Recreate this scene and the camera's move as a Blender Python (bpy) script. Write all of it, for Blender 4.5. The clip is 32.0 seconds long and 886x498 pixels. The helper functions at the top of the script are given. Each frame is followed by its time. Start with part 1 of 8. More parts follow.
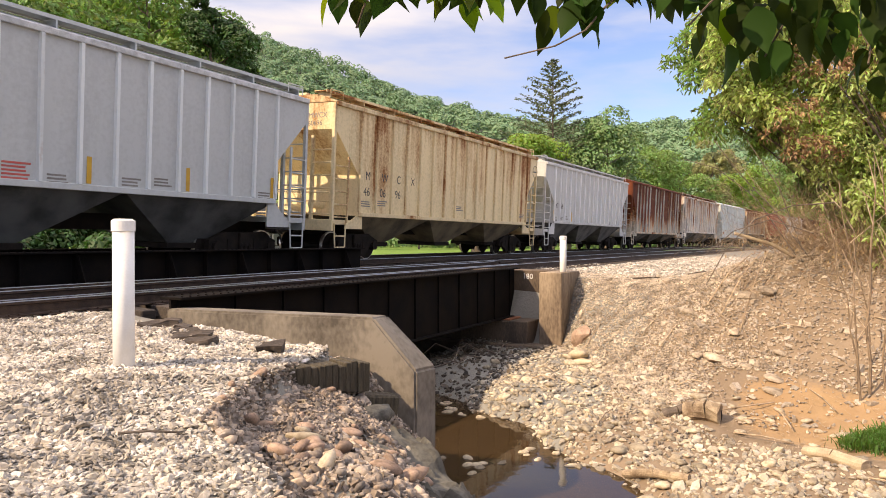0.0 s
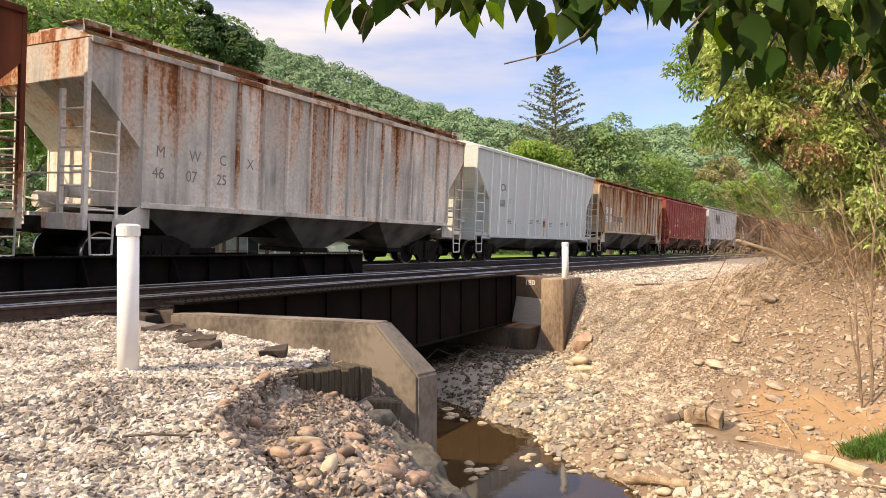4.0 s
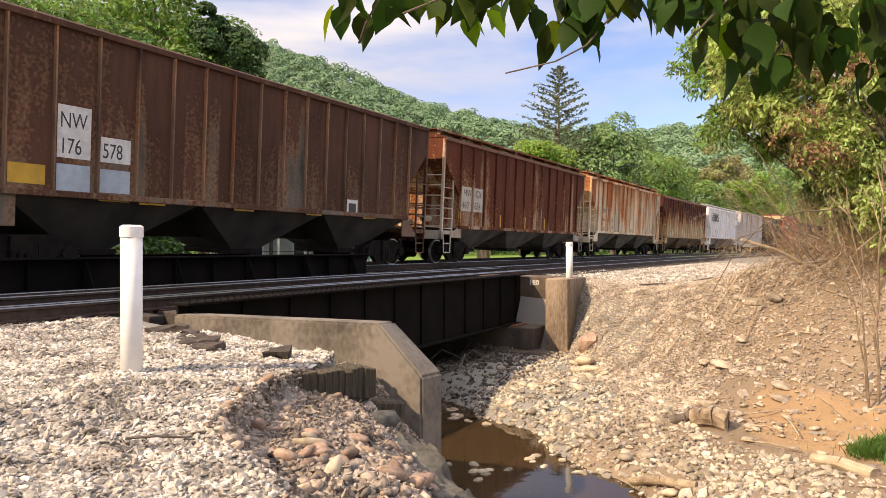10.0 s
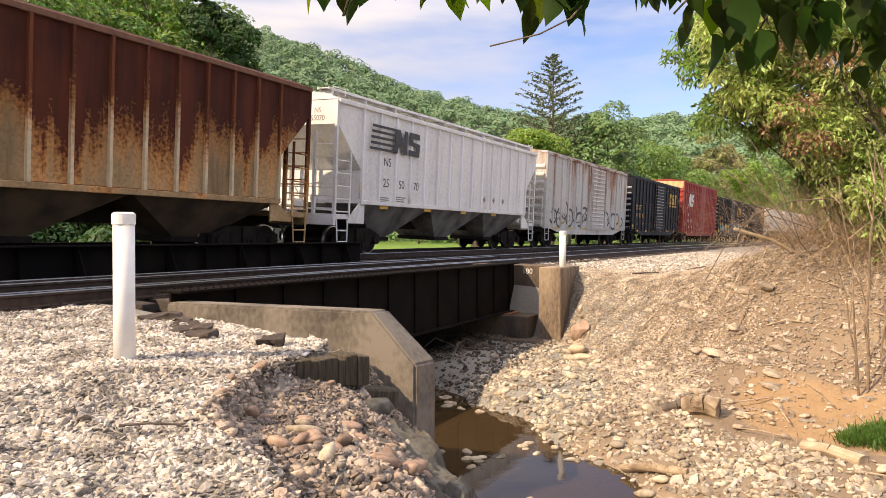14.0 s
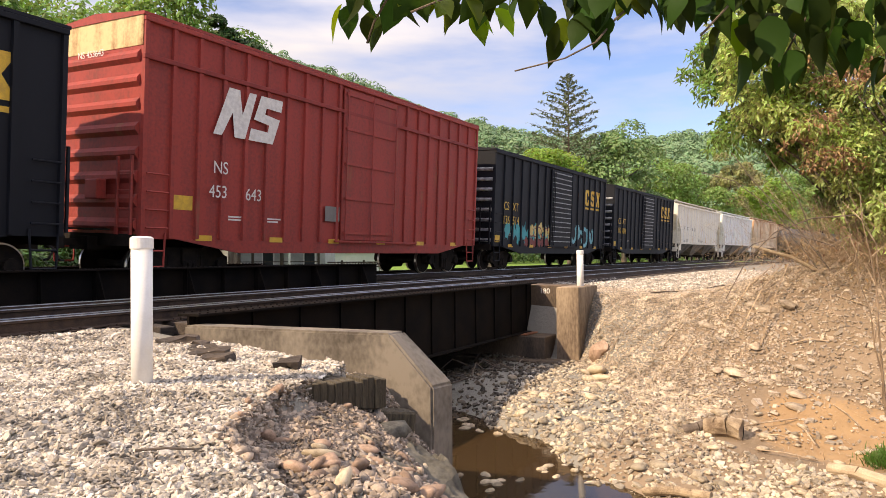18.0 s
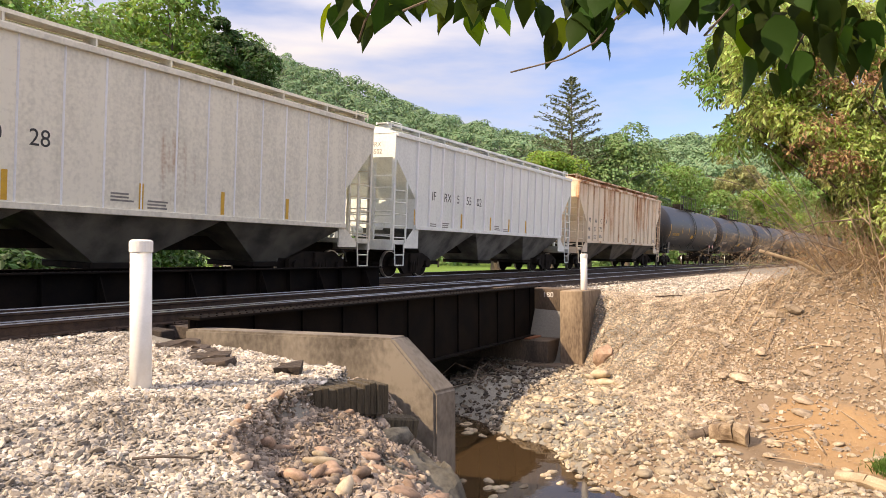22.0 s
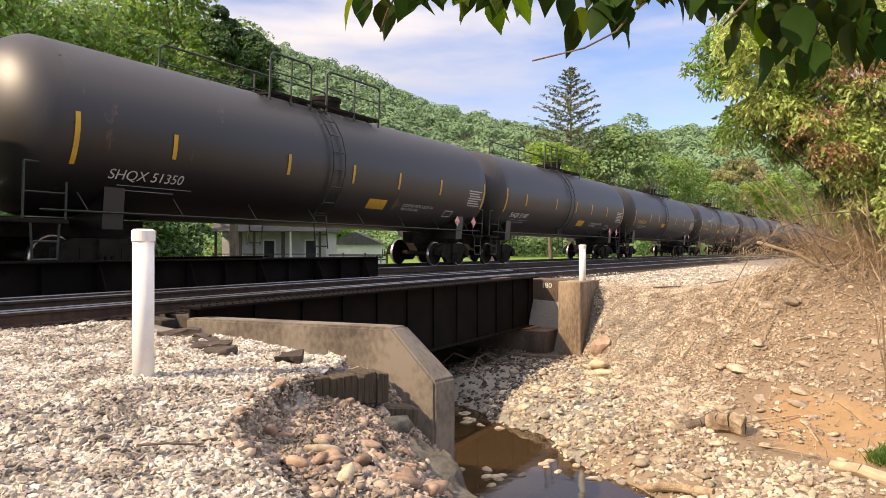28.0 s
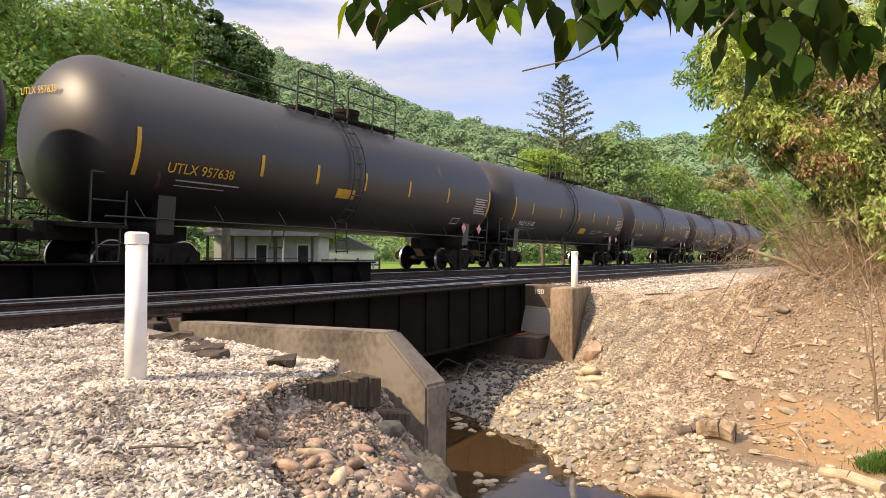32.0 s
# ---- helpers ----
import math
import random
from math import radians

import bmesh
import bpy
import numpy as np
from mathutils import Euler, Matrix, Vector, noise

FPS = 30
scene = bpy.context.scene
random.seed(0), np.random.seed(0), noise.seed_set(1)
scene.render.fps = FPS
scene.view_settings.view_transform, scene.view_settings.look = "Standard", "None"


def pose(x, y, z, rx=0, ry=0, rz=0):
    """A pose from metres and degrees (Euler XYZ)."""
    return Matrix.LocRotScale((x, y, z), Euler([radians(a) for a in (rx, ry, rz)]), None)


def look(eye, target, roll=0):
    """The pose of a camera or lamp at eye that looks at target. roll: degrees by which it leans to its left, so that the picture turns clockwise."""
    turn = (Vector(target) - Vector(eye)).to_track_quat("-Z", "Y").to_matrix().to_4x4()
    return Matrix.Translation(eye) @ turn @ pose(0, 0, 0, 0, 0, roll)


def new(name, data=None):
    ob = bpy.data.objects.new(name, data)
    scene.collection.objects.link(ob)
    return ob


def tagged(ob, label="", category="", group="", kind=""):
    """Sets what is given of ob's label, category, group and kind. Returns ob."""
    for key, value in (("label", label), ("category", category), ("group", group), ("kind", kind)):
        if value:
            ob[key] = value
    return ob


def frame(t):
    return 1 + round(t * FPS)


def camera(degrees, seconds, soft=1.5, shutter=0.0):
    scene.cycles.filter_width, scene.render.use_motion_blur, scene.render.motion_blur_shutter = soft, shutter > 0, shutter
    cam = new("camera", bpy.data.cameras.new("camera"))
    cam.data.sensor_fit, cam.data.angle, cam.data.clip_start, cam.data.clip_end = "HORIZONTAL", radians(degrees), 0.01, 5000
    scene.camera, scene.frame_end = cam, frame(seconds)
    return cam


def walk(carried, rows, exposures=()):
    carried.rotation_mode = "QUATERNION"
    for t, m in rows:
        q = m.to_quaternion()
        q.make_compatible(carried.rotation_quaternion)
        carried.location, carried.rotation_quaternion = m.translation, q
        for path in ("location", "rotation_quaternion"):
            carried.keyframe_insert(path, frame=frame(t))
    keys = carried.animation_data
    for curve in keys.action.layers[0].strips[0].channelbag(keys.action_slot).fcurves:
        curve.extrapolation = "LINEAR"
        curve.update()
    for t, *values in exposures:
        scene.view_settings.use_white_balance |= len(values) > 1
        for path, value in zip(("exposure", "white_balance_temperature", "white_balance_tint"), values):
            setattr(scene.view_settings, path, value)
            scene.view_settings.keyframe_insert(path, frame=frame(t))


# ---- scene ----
D2, BEND, LEAN = 13.5, 1 / 1000.0, 2.6      # far track: distance from the eye, curvature, tilt of the track in degrees
D1 = D2 - 4.3                               # near track
CLOUD_LOW, CLOUD_UP = 2.7, 19.0              # brightness of the cloud at the horizon, and its gain overhead
SUN_FROM, SUN_HEIGHT = 147.5, 38.0          # bearing of the sun (degrees from +x towards +y) and its height


def eye_pose(x, y, z, yaw, pitch, roll):
    """The camera's pose from its heading (degrees left of the track), tilt and lean."""
    a, b = radians(yaw), radians(pitch)
    e = Vector((x, y, 0.55 + z))
    return look(e, e + Vector((math.cos(a) * math.cos(b), math.sin(a) * math.cos(b), math.sin(b))), roll)


cam = camera(64.4, 32.0, soft=0.7, shutter=0.0)
walk(cam, [
    (0, eye_pose(0.002, 0.011, 0.008, 27.748, -0.619, 0.004)),
    (0.5, eye_pose(-0.002, 0.004, 0.002, 27.784, -0.545, 0.063)),
    (1, eye_pose(-0.005, 0.002, 0.002, 27.788, -0.535, 0.072)),
    (1.5, eye_pose(-0.012, 0.002, 0.004, 27.797, -0.542, 0.103)),
    (2, eye_pose(-0.015, -0.000, 0.006, 27.830, -0.526, 0.193)),
    (2.5, eye_pose(-0.016, -0.006, 0.005, 27.878, -0.407, 0.165)),
    (3, eye_pose(-0.023, -0.001, 0.006, 27.867, -0.203, 0.191)),
    (3.5, eye_pose(-0.037, -0.010, 0.008, 27.905, 0.033, 0.217)),
    (5.5, eye_pose(-0.007, -0.000, -0.001, 28.109, -1.015, 0.070)),
    (6, eye_pose(-0.003, 0.001, 0.001, 28.136, -0.893, 0.064)),
    (6.5, eye_pose(-0.004, 0.009, -0.000, 28.123, -0.415, 0.079)),
    (7, eye_pose(-0.013, 0.001, 0.013, 28.171, -0.096, 0.122)),
    (7.5, eye_pose(-0.013, 0.006, 0.008, 28.160, 0.117, 0.101)),
    (8, eye_pose(-0.013, 0.005, 0.006, 28.188, 0.167, 0.090)),
    (8.5, eye_pose(-0.016, 0.003, 0.008, 28.223, 0.171, 0.049)),
    (9, eye_pose(-0.013, 0.009, 0.009, 28.286, 0.192, 0.082)),
    (9.5, eye_pose(-0.013, 0.004, 0.008, 28.300, 0.104, 0.040)),
    (10, eye_pose(-0.010, 0.007, 0.007, 28.239, -0.110, 0.041)),
    (10.5, eye_pose(-0.007, 0.002, 0.006, 28.179, -0.351, 0.039)),
    (11, eye_pose(-0.002, 0.007, 0.004, 28.110, -0.589, 0.054)),
    (11.5, eye_pose(-0.005, 0.005, 0.001, 28.043, -0.700, 0.096)),
    (12, eye_pose(-0.001, 0.008, 0.011, 27.965, -0.803, 0.158)),
    (12.5, eye_pose(-0.010, 0.000, -0.007, 27.869, -0.625, 0.077)),
    (13, eye_pose(-0.015, -0.004, 0.001, 27.807, -0.698, 0.170)),
    (13.5, eye_pose(-0.020, -0.011, -0.002, 27.742, -0.840, 0.117)),
    (14, eye_pose(-0.009, 0.007, 0.002, 27.721, -1.037, 0.166)),
    (14.5, eye_pose(0.009, 0.017, -0.001, 27.783, -1.095, 0.109)),
    (16.5, eye_pose(0.010, 0.018, 0.010, 28.577, -0.182, -0.175)),
    (17, eye_pose(0.013, 0.012, 0.009, 28.819, 0.148, -0.286)),
    (17.5, eye_pose(0.016, 0.016, 0.002, 28.957, 0.489, -0.367)),
    (18, eye_pose(0.014, 0.011, 0.011, 29.086, 0.611, -0.342)),
    (18.5, eye_pose(0.006, 0.007, 0.014, 29.115, 0.677, -0.317)),
    (19, eye_pose(0.011, 0.004, 0.014, 29.241, 0.718, -0.319)),
    (19.5, eye_pose(0.019, 0.010, 0.009, 29.262, 0.741, -0.353)),
    (20, eye_pose(0.033, 0.029, 0.019, 29.206, 0.615, -0.215)),
    (20.5, eye_pose(0.047, 0.043, 0.022, 29.157, 0.552, -0.122)),
    (21, eye_pose(0.061, 0.044, 0.027, 29.177, 0.471, -0.196)),
    (21.5, eye_pose(0.081, 0.055, 0.022, 29.201, 0.551, -0.189)),
    (22, eye_pose(0.089, 0.060, 0.024, 29.313, 0.829, -0.195)),
    (22.5, eye_pose(0.092, 0.058, 0.024, 29.448, 1.243, -0.192)),
    (23, eye_pose(0.097, 0.066, 0.026, 29.544, 1.608, -0.145)),
    (23.5, eye_pose(0.096, 0.068, 0.030, 29.611, 1.802, -0.100)),
    (24, eye_pose(0.087, 0.065, 0.028, 29.564, 1.788, -0.081)),
    (24.5, eye_pose(0.068, 0.056, 0.026, 29.455, 1.597, -0.099)),
    (25, eye_pose(0.058, 0.053, 0.029, 29.343, 1.275, -0.084)),
    (25.5, eye_pose(0.052, 0.059, 0.024, 29.232, 1.026, -0.032)),
    (27.5, eye_pose(0.044, 0.054, 0.025, 29.171, 0.158, -0.052)),
    (28, eye_pose(0.045, 0.056, 0.023, 29.172, 0.052, 0.017)),
    (28.5, eye_pose(0.043, 0.058, 0.021, 29.154, 0.009, 0.064)),
    (29, eye_pose(0.037, 0.057, 0.018, 29.119, -0.028, 0.071)),
    (29.5, eye_pose(0.039, 0.056, 0.019, 29.082, -0.029, 0.100)),
    (30, eye_pose(0.035, 0.058, 0.017, 28.968, 0.121, 0.208)),
    (30.5, eye_pose(0.030, 0.052, 0.013, 28.860, 0.357, 0.277)),
    (31, eye_pose(0.023, 0.051, 0.015, 28.723, 0.527, 0.410)),
    (31.5, eye_pose(0.017, 0.042, 0.022, 28.655, 0.547, 0.429)),
    (32, eye_pose(0.017, 0.048, 0.016, 28.561, 0.533, 0.426)),
], exposures=[(0, 0.70, 7700, 15), (32, 0.70, 7700, 15)])

# ---- light ----
world = bpy.data.worlds.new("sky")
scene.world = world
world.use_nodes = True
wn, wl = world.node_tree.nodes, world.node_tree.links
wn.clear()
w_out = wn.new("ShaderNodeOutputWorld")
w_bg = wn.new("ShaderNodeBackground")
w_bg.inputs["Strength"].default_value = 0.15
w_sky = wn.new("ShaderNodeTexSky")
w_sky.sky_type, w_sky.sun_disc = "NISHITA", False
w_sky.sun_elevation, w_sky.sun_rotation = radians(SUN_HEIGHT), radians(90 - SUN_FROM)
w_sky.dust_density, w_sky.ozone_density = 0.4, 3.0
w_co = wn.new("ShaderNodeTexCoord")
w_map = wn.new("ShaderNodeMapping")
w_map.inputs["Scale"].default_value = (1.0, 1.0, 4.6)
w_map.inputs["Rotation"].default_value = (0.0, 0.12, 0.4)
w_noise = wn.new("ShaderNodeTexNoise")
w_noise.inputs["Scale"].default_value, w_noise.inputs["Detail"].default_value = 2.7, 6.0
w_noise.inputs["Roughness"].default_value = 0.5
w_ramp = wn.new("ShaderNodeValToRGB")
w_ramp.color_ramp.elements[0].position, w_ramp.color_ramp.elements[1].position = 0.40, 0.74
w_sep = wn.new("ShaderNodeSeparateXYZ")
w_up = wn.new("ShaderNodeMath")                # thin cloud is brighter overhead than near the horizon
w_up.operation = "MULTIPLY_ADD"
w_up.inputs[1].default_value, w_up.inputs[2].default_value = CLOUD_UP, CLOUD_LOW
w_white = wn.new("ShaderNodeVectorMath")
w_white.operation = "SCALE"
w_white.inputs[0].default_value = (0.98, 0.98, 1.04)
w_cloud = wn.new("ShaderNodeMixRGB")
wl.new(w_co.outputs["Generated"], w_sep.inputs[0])
w_sq = wn.new("ShaderNodeMath")
w_sq.operation = "POWER"
w_sq.inputs[1].default_value = 2.0
wl.new(w_sep.outputs["Z"], w_sq.inputs[0])
wl.new(w_sq.outputs[0], w_up.inputs[0])
wl.new(w_up.outputs[0], w_white.inputs["Scale"])
wl.new(w_white.outputs[0], w_cloud.inputs["Color2"])
wl.new(w_co.outputs["Generated"], w_map.inputs["Vector"])
wl.new(w_map.outputs["Vector"], w_noise.inputs["Vector"])
wl.new(w_noise.outputs["Fac"], w_ramp.inputs["Fac"])
wl.new(w_ramp.outputs["Color"], w_cloud.inputs["Fac"])
w_haze = wn.new("ShaderNodeMixRGB")              # high thin overcast dulls the clear sky
w_haze.blend_type = "MULTIPLY"
w_haze.inputs["Fac"].default_value, w_haze.inputs["Color2"].default_value = 1.0, (0.76, 0.77, 0.94, 1)
wl.new(w_sky.outputs["Color"], w_haze.inputs["Color1"])
wl.new(w_haze.outputs["Color"], w_cloud.inputs["Color1"])
wl.new(w_cloud.outputs["Color"], w_bg.inputs["Color"])
wl.new(w_bg.outputs["Background"], w_out.inputs["Surface"])
sun = new("sun", bpy.data.lights.new("sun", "SUN"))
sun.data.energy, sun.data.angle, sun.data.color = 3.9, radians(0.6), (1.0, 0.86, 0.66)
_a, _e = radians(SUN_FROM), radians(SUN_HEIGHT)
sun.matrix_world = look((50 * math.cos(_a) * math.cos(_e), 50 * math.sin(_a) * math.cos(_e), 50 * math.sin(_e)), (0, 0, 0))

# ---- mesh helpers ----
def mesh_of(name, bm, material=None, smooth=False):
    me = bpy.data.meshes.new(name)
    bm.normal_update()
    bm.to_mesh(me)
    bm.free()
    if material:
        me.materials.append(material)
    if smooth:
        me.shade_smooth()
    return me


def part(name, bm, material, parent, label="", smooth=False):
    """One bmesh, or a ready mesh, as one mesh object under a thing or a part."""
    me = bm if isinstance(bm, bpy.types.Mesh) else mesh_of(name, bm, material, smooth)
    ob = new(name, me)
    ob.parent = parent
    return tagged(ob, label)


def thing(name, label, category, group="", kind="", m=None):
    ob = new(name)
    if m is not None:
        ob.matrix_world = m
    return tagged(ob, label, category, group, kind)


def box(bm, x0, x1, y0, y1, z0, z1):
    v = [bm.verts.new((x, y, z)) for x in (x0, x1) for y in (y0, y1) for z in (z0, z1)]
    for f in ((0, 1, 3, 2), (4, 6, 7, 5), (0, 4, 5, 1), (2, 3, 7, 6), (0, 2, 6, 4), (1, 5, 7, 3)):
        bm.faces.new([v[i] for i in f])
    return bm


def rod(bm, p, q, r, n=6, r2=None):
    """A bar or cone from p to q."""
    p, q = Vector(p), Vector(q)
    d = (q - p).normalized()
    u = d.cross(Vector((0, 0, 1)) if abs(d.z) < 0.9 else Vector((1, 0, 0))).normalized()
    w = d.cross(u)
    r2 = r if r2 is None else r2
    a = [[bm.verts.new(c + (u * math.cos(t) + w * math.sin(t)) * s) for t in [2 * math.pi * i / n for i in range(n)]] for c, s in ((p, r), (q, r2))]
    for i in range(n):
        j = (i + 1) % n
        bm.faces.new((a[0][i], a[0][j], a[1][j], a[1][i]))
    bm.faces.new(a[0][::-1])
    bm.faces.new(a[1])
    return bm


def pipe(bm, pts, r, n=6):
    for p, q in zip(pts, pts[1:]):
        rod(bm, p, q, r, n)
    return bm


def prism(bm, pts, axis, a, b):
    """A flat outline, extruded along an axis from a to b."""
    def at(p, t):
        return (t, p[0], p[1]) if axis == "x" else (p[0], t, p[1]) if axis == "y" else (p[0], p[1], t)
    lo, hi = [bm.verts.new(at(p, a)) for p in pts], [bm.verts.new(at(p, b)) for p in pts]
    n = len(pts)
    fs = [bm.faces.new((lo[i], lo[(i + 1) % n], hi[(i + 1) % n], hi[i])) for i in range(n)]
    fs += [bm.faces.new(lo[::-1]), bm.faces.new(hi)]
    bmesh.ops.recalc_face_normals(bm, faces=fs)
    return bm


def bevel(bm, w, seg=1):
    bmesh.ops.bevel(bm, geom=bm.edges[:], offset=w, segments=seg, affect="EDGES", clamp_overlap=True)
    return bm


def B():
    return bmesh.new()


# ---- materials ----
def node_mat(name):
    m = bpy.data.materials.new(name)
    m.use_nodes = True
    return m, m.node_tree.nodes, m.node_tree.links, m.node_tree.nodes["Principled BSDF"]


def surface(name, col, col2=None, scale=6.0, rough=0.8, metal=0.0, bump=0.2, fine=60.0, per=0.0, spec=0.5, stretch=(1, 1, 1)):
    """A grained surface: two colours mixed by broad and fine noise, with relief. per: change from piece to piece."""
    m, n, l, b = node_mat(name)
    col2 = col2 or tuple(c * 0.6 for c in col)
    co = n.new("ShaderNodeTexCoord")
    mp = n.new("ShaderNodeMapping")
    mp.inputs["Scale"].default_value = stretch
    l.new(co.outputs["Object"], mp.inputs["Vector"])
    a, c = n.new("ShaderNodeTexNoise"), n.new("ShaderNodeTexNoise")
    a.inputs["Scale"].default_value, a.inputs["Detail"].default_value = scale, 5
    c.inputs["Scale"].default_value, c.inputs["Detail"].default_value = fine, 3
    for t in (a, c):
        l.new(mp.outputs["Vector"], t.inputs["Vector"])
    k = n.new("ShaderNodeMath")
    k.operation = "MULTIPLY_ADD"
    k.inputs[1].default_value, k.inputs[2].default_value = 0.45, -0.22
    l.new(c.outputs["Fac"], k.inputs[0])
    s = n.new("ShaderNodeMath")
    l.new(a.outputs["Fac"], s.inputs[0]), l.new(k.outputs[0], s.inputs[1])
    r = n.new("ShaderNodeValToRGB")
    r.color_ramp.elements[0].position, r.color_ramp.elements[1].position = 0.32, 0.66
    r.color_ramp.elements[0].color, r.color_ramp.elements[1].color = (*col2, 1), (*col, 1)
    l.new(s.outputs[0], r.inputs["Fac"])
    out = r.outputs["Color"]
    if per:
        i, h = n.new("ShaderNodeObjectInfo"), n.new("ShaderNodeHueSaturation")
        g = n.new("ShaderNodeNewGeometry")
        ad = n.new("ShaderNodeMath")
        l.new(i.outputs["Random"], ad.inputs[0]), l.new(g.outputs["Random Per Island"], ad.inputs[1])
        fr = n.new("ShaderNodeMath")
        fr.operation = "FRACT"
        l.new(ad.outputs[0], fr.inputs[0])
        q = n.new("ShaderNodeMath")
        q.operation = "MULTIPLY_ADD"
        q.inputs[1].default_value, q.inputs[2].default_value = 2 * per, 1 - per
        l.new(fr.outputs[0], q.inputs[0]), l.new(q.outputs[0], h.inputs["Value"]), l.new(out, h.inputs["Color"])
        q2 = n.new("ShaderNodeMath")
        q2.operation = "MULTIPLY_ADD"
        q2.inputs[1].default_value, q2.inputs[2].default_value = per * 0.9, 1 - per * 0.5
        l.new(g.outputs["Random Per Island"], q2.inputs[0]), l.new(q2.outputs[0], h.inputs["Saturation"])
        out = h.outputs["Color"]
    l.new(out, b.inputs["Base Color"])
    b.inputs["Roughness"].default_value, b.inputs["Metallic"].default_value = rough, metal
    b.inputs["Specular IOR Level"].default_value = spec
    if bump:
        u = n.new("ShaderNodeBump")
        u.inputs["Strength"].default_value, u.inputs["Distance"].default_value = bump, 0.02
        l.new(s.outputs[0], u.inputs["Height"]), l.new(u.outputs["Normal"], b.inputs["Normal"])
    return m


def weathered(name, paint, rust=0.3, grime=0.2, streak=0.85, band=None, rust_cols=((0.17, 0.065, 0.028), (0.34, 0.17, 0.08)), rough=0.62, spec=0.28):
    """Old car paint: rust in downward streaks and patches, and dull grime. band: height above which (metres) the rust is complete."""
    m, n, l, b = node_mat(name)
    co = n.new("ShaderNodeTexCoord")
    inf = n.new("ShaderNodeObjectInfo")
    mp = n.new("ShaderNodeMapping")
    mp.inputs["Scale"].default_value = (1.7 * streak, 1.7 * streak, 0.13)
    sh = n.new("ShaderNodeVectorMath")
    sh.operation = "SCALE"
    sh.inputs[0].default_value = (37.0, 11.0, 0.0)
    l.new(inf.outputs["Random"], sh.inputs["Scale"])
    ad = n.new("ShaderNodeVectorMath")
    l.new(co.outputs["Object"], ad.inputs[0]), l.new(sh.outputs[0], ad.inputs[1])
    l.new(ad.outputs[0], mp.inputs["Vector"])
    st, pa, fi = (n.new("ShaderNodeTexNoise") for _ in range(3))
    st.inputs["Scale"].default_value, st.inputs["Detail"].default_value, st.inputs["Roughness"].default_value = 1.5, 6, 0.65
    pa.inputs["Scale"].default_value, pa.inputs["Detail"].default_value = 0.55, 5
    fi.inputs["Scale"].default_value, fi.inputs["Detail"].default_value = 14, 4
    l.new(mp.outputs["Vector"], st.inputs["Vector"])
    l.new(ad.outputs[0], pa.inputs["Vector"]), l.new(ad.outputs[0], fi.inputs["Vector"])

    def math_node(op, x, y):
        k = n.new("ShaderNodeMath")
        k.operation = op
        for i, v in enumerate((x, y)):
            if isinstance(v, (int, float)):
                k.inputs[i].default_value = v
            else:
                l.new(v, k.inputs[i])
        return k.outputs[0]
    s = math_node("ADD", math_node("MULTIPLY", st.outputs["Fac"], 0.62), math_node("MULTIPLY", pa.outputs["Fac"], 0.38))
    s = math_node("ADD", s, math_node("MULTIPLY", math_node("SUBTRACT", fi.outputs["Fac"], 0.5), 0.10))
    s = math_node("ADD", math_node("MULTIPLY", math_node("SUBTRACT", s, 0.5), 1.6), 0.5)
    sx_ = n.new("ShaderNodeSeparateXYZ")
    l.new(ad.outputs[0], sx_.inputs[0])
    wn_ = n.new("ShaderNodeTexWhiteNoise")          # each panel between ribs has aged by itself
    wn_.noise_dimensions = "1D"
    l.new(math_node("FLOOR", math_node("MULTIPLY", sx_.outputs["X"], 1.05), 0), wn_.inputs["W"])
    s = math_node("ADD", s, math_node("MULTIPLY", math_node("SUBTRACT", wn_.outputs["Value"], 0.5), 0.24 if rust > 0.15 else 0.0))
    if band is None and rust > 0.15:
        s = math_node("ADD", s, math_node("MULTIPLY", math_node("SUBTRACT", sx_.outputs["Z"], 2.8), 0.07))
    if band is not None:
        sep = n.new("ShaderNodeSeparateXYZ")
        l.new(co.outputs["Object"], sep.inputs[0])
        s = math_node("ADD", s, math_node("MULTIPLY", math_node("SUBTRACT", sep.outputs["Z"], band), 0.26))
    r = n.new("ShaderNodeValToRGB")
    edge = 0.86 - 0.72 * rust
    r.color_ramp.elements[0].position, r.color_ramp.elements[1].position = edge - 0.15, edge + 0.09
    l.new(s, r.inputs["Fac"])
    rc = n.new("ShaderNodeMixRGB")
    rc.inputs["Color1"].default_value, rc.inputs["Color2"].default_value = (*rust_cols[0], 1), (*rust_cols[1], 1)
    deep = n.new("ShaderNodeMath")                   # thin rust at the rim is orange, old rust dark
    deep.operation, deep.use_clamp = "MULTIPLY_ADD", True
    deep.inputs[1].default_value, deep.inputs[2].default_value = -4.5, 4.5 * (edge + 0.17)
    l.new(math_node("ADD", s, math_node("MULTIPLY", math_node("SUBTRACT", fi.outputs["Fac"], 0.5), 0.3)), deep.inputs[0])
    l.new(deep.outputs[0], rc.inputs["Fac"])
    gr = n.new("ShaderNodeMixRGB")
    gr.inputs["Color1"].default_value, gr.inputs["Color2"].default_value = (*paint, 1), (*[c * 0.38 + 0.015 for c in paint], 1)
    dirt = math_node("ADD", math_node("MULTIPLY", st.outputs["Fac"], 0.55), math_node("MULTIPLY", fi.outputs["Fac"], 0.45))
    k = n.new("ShaderNodeMath")
    k.operation, k.use_clamp = "MULTIPLY", True
    l.new(math_node("SUBTRACT", dirt, 0.44), k.inputs[0])
    k.inputs[1].default_value = 5.0
    l.new(math_node("MULTIPLY", k.outputs[0], min(0.9, grime * 1.9)), gr.inputs["Fac"])
    mx = n.new("ShaderNodeMixRGB")
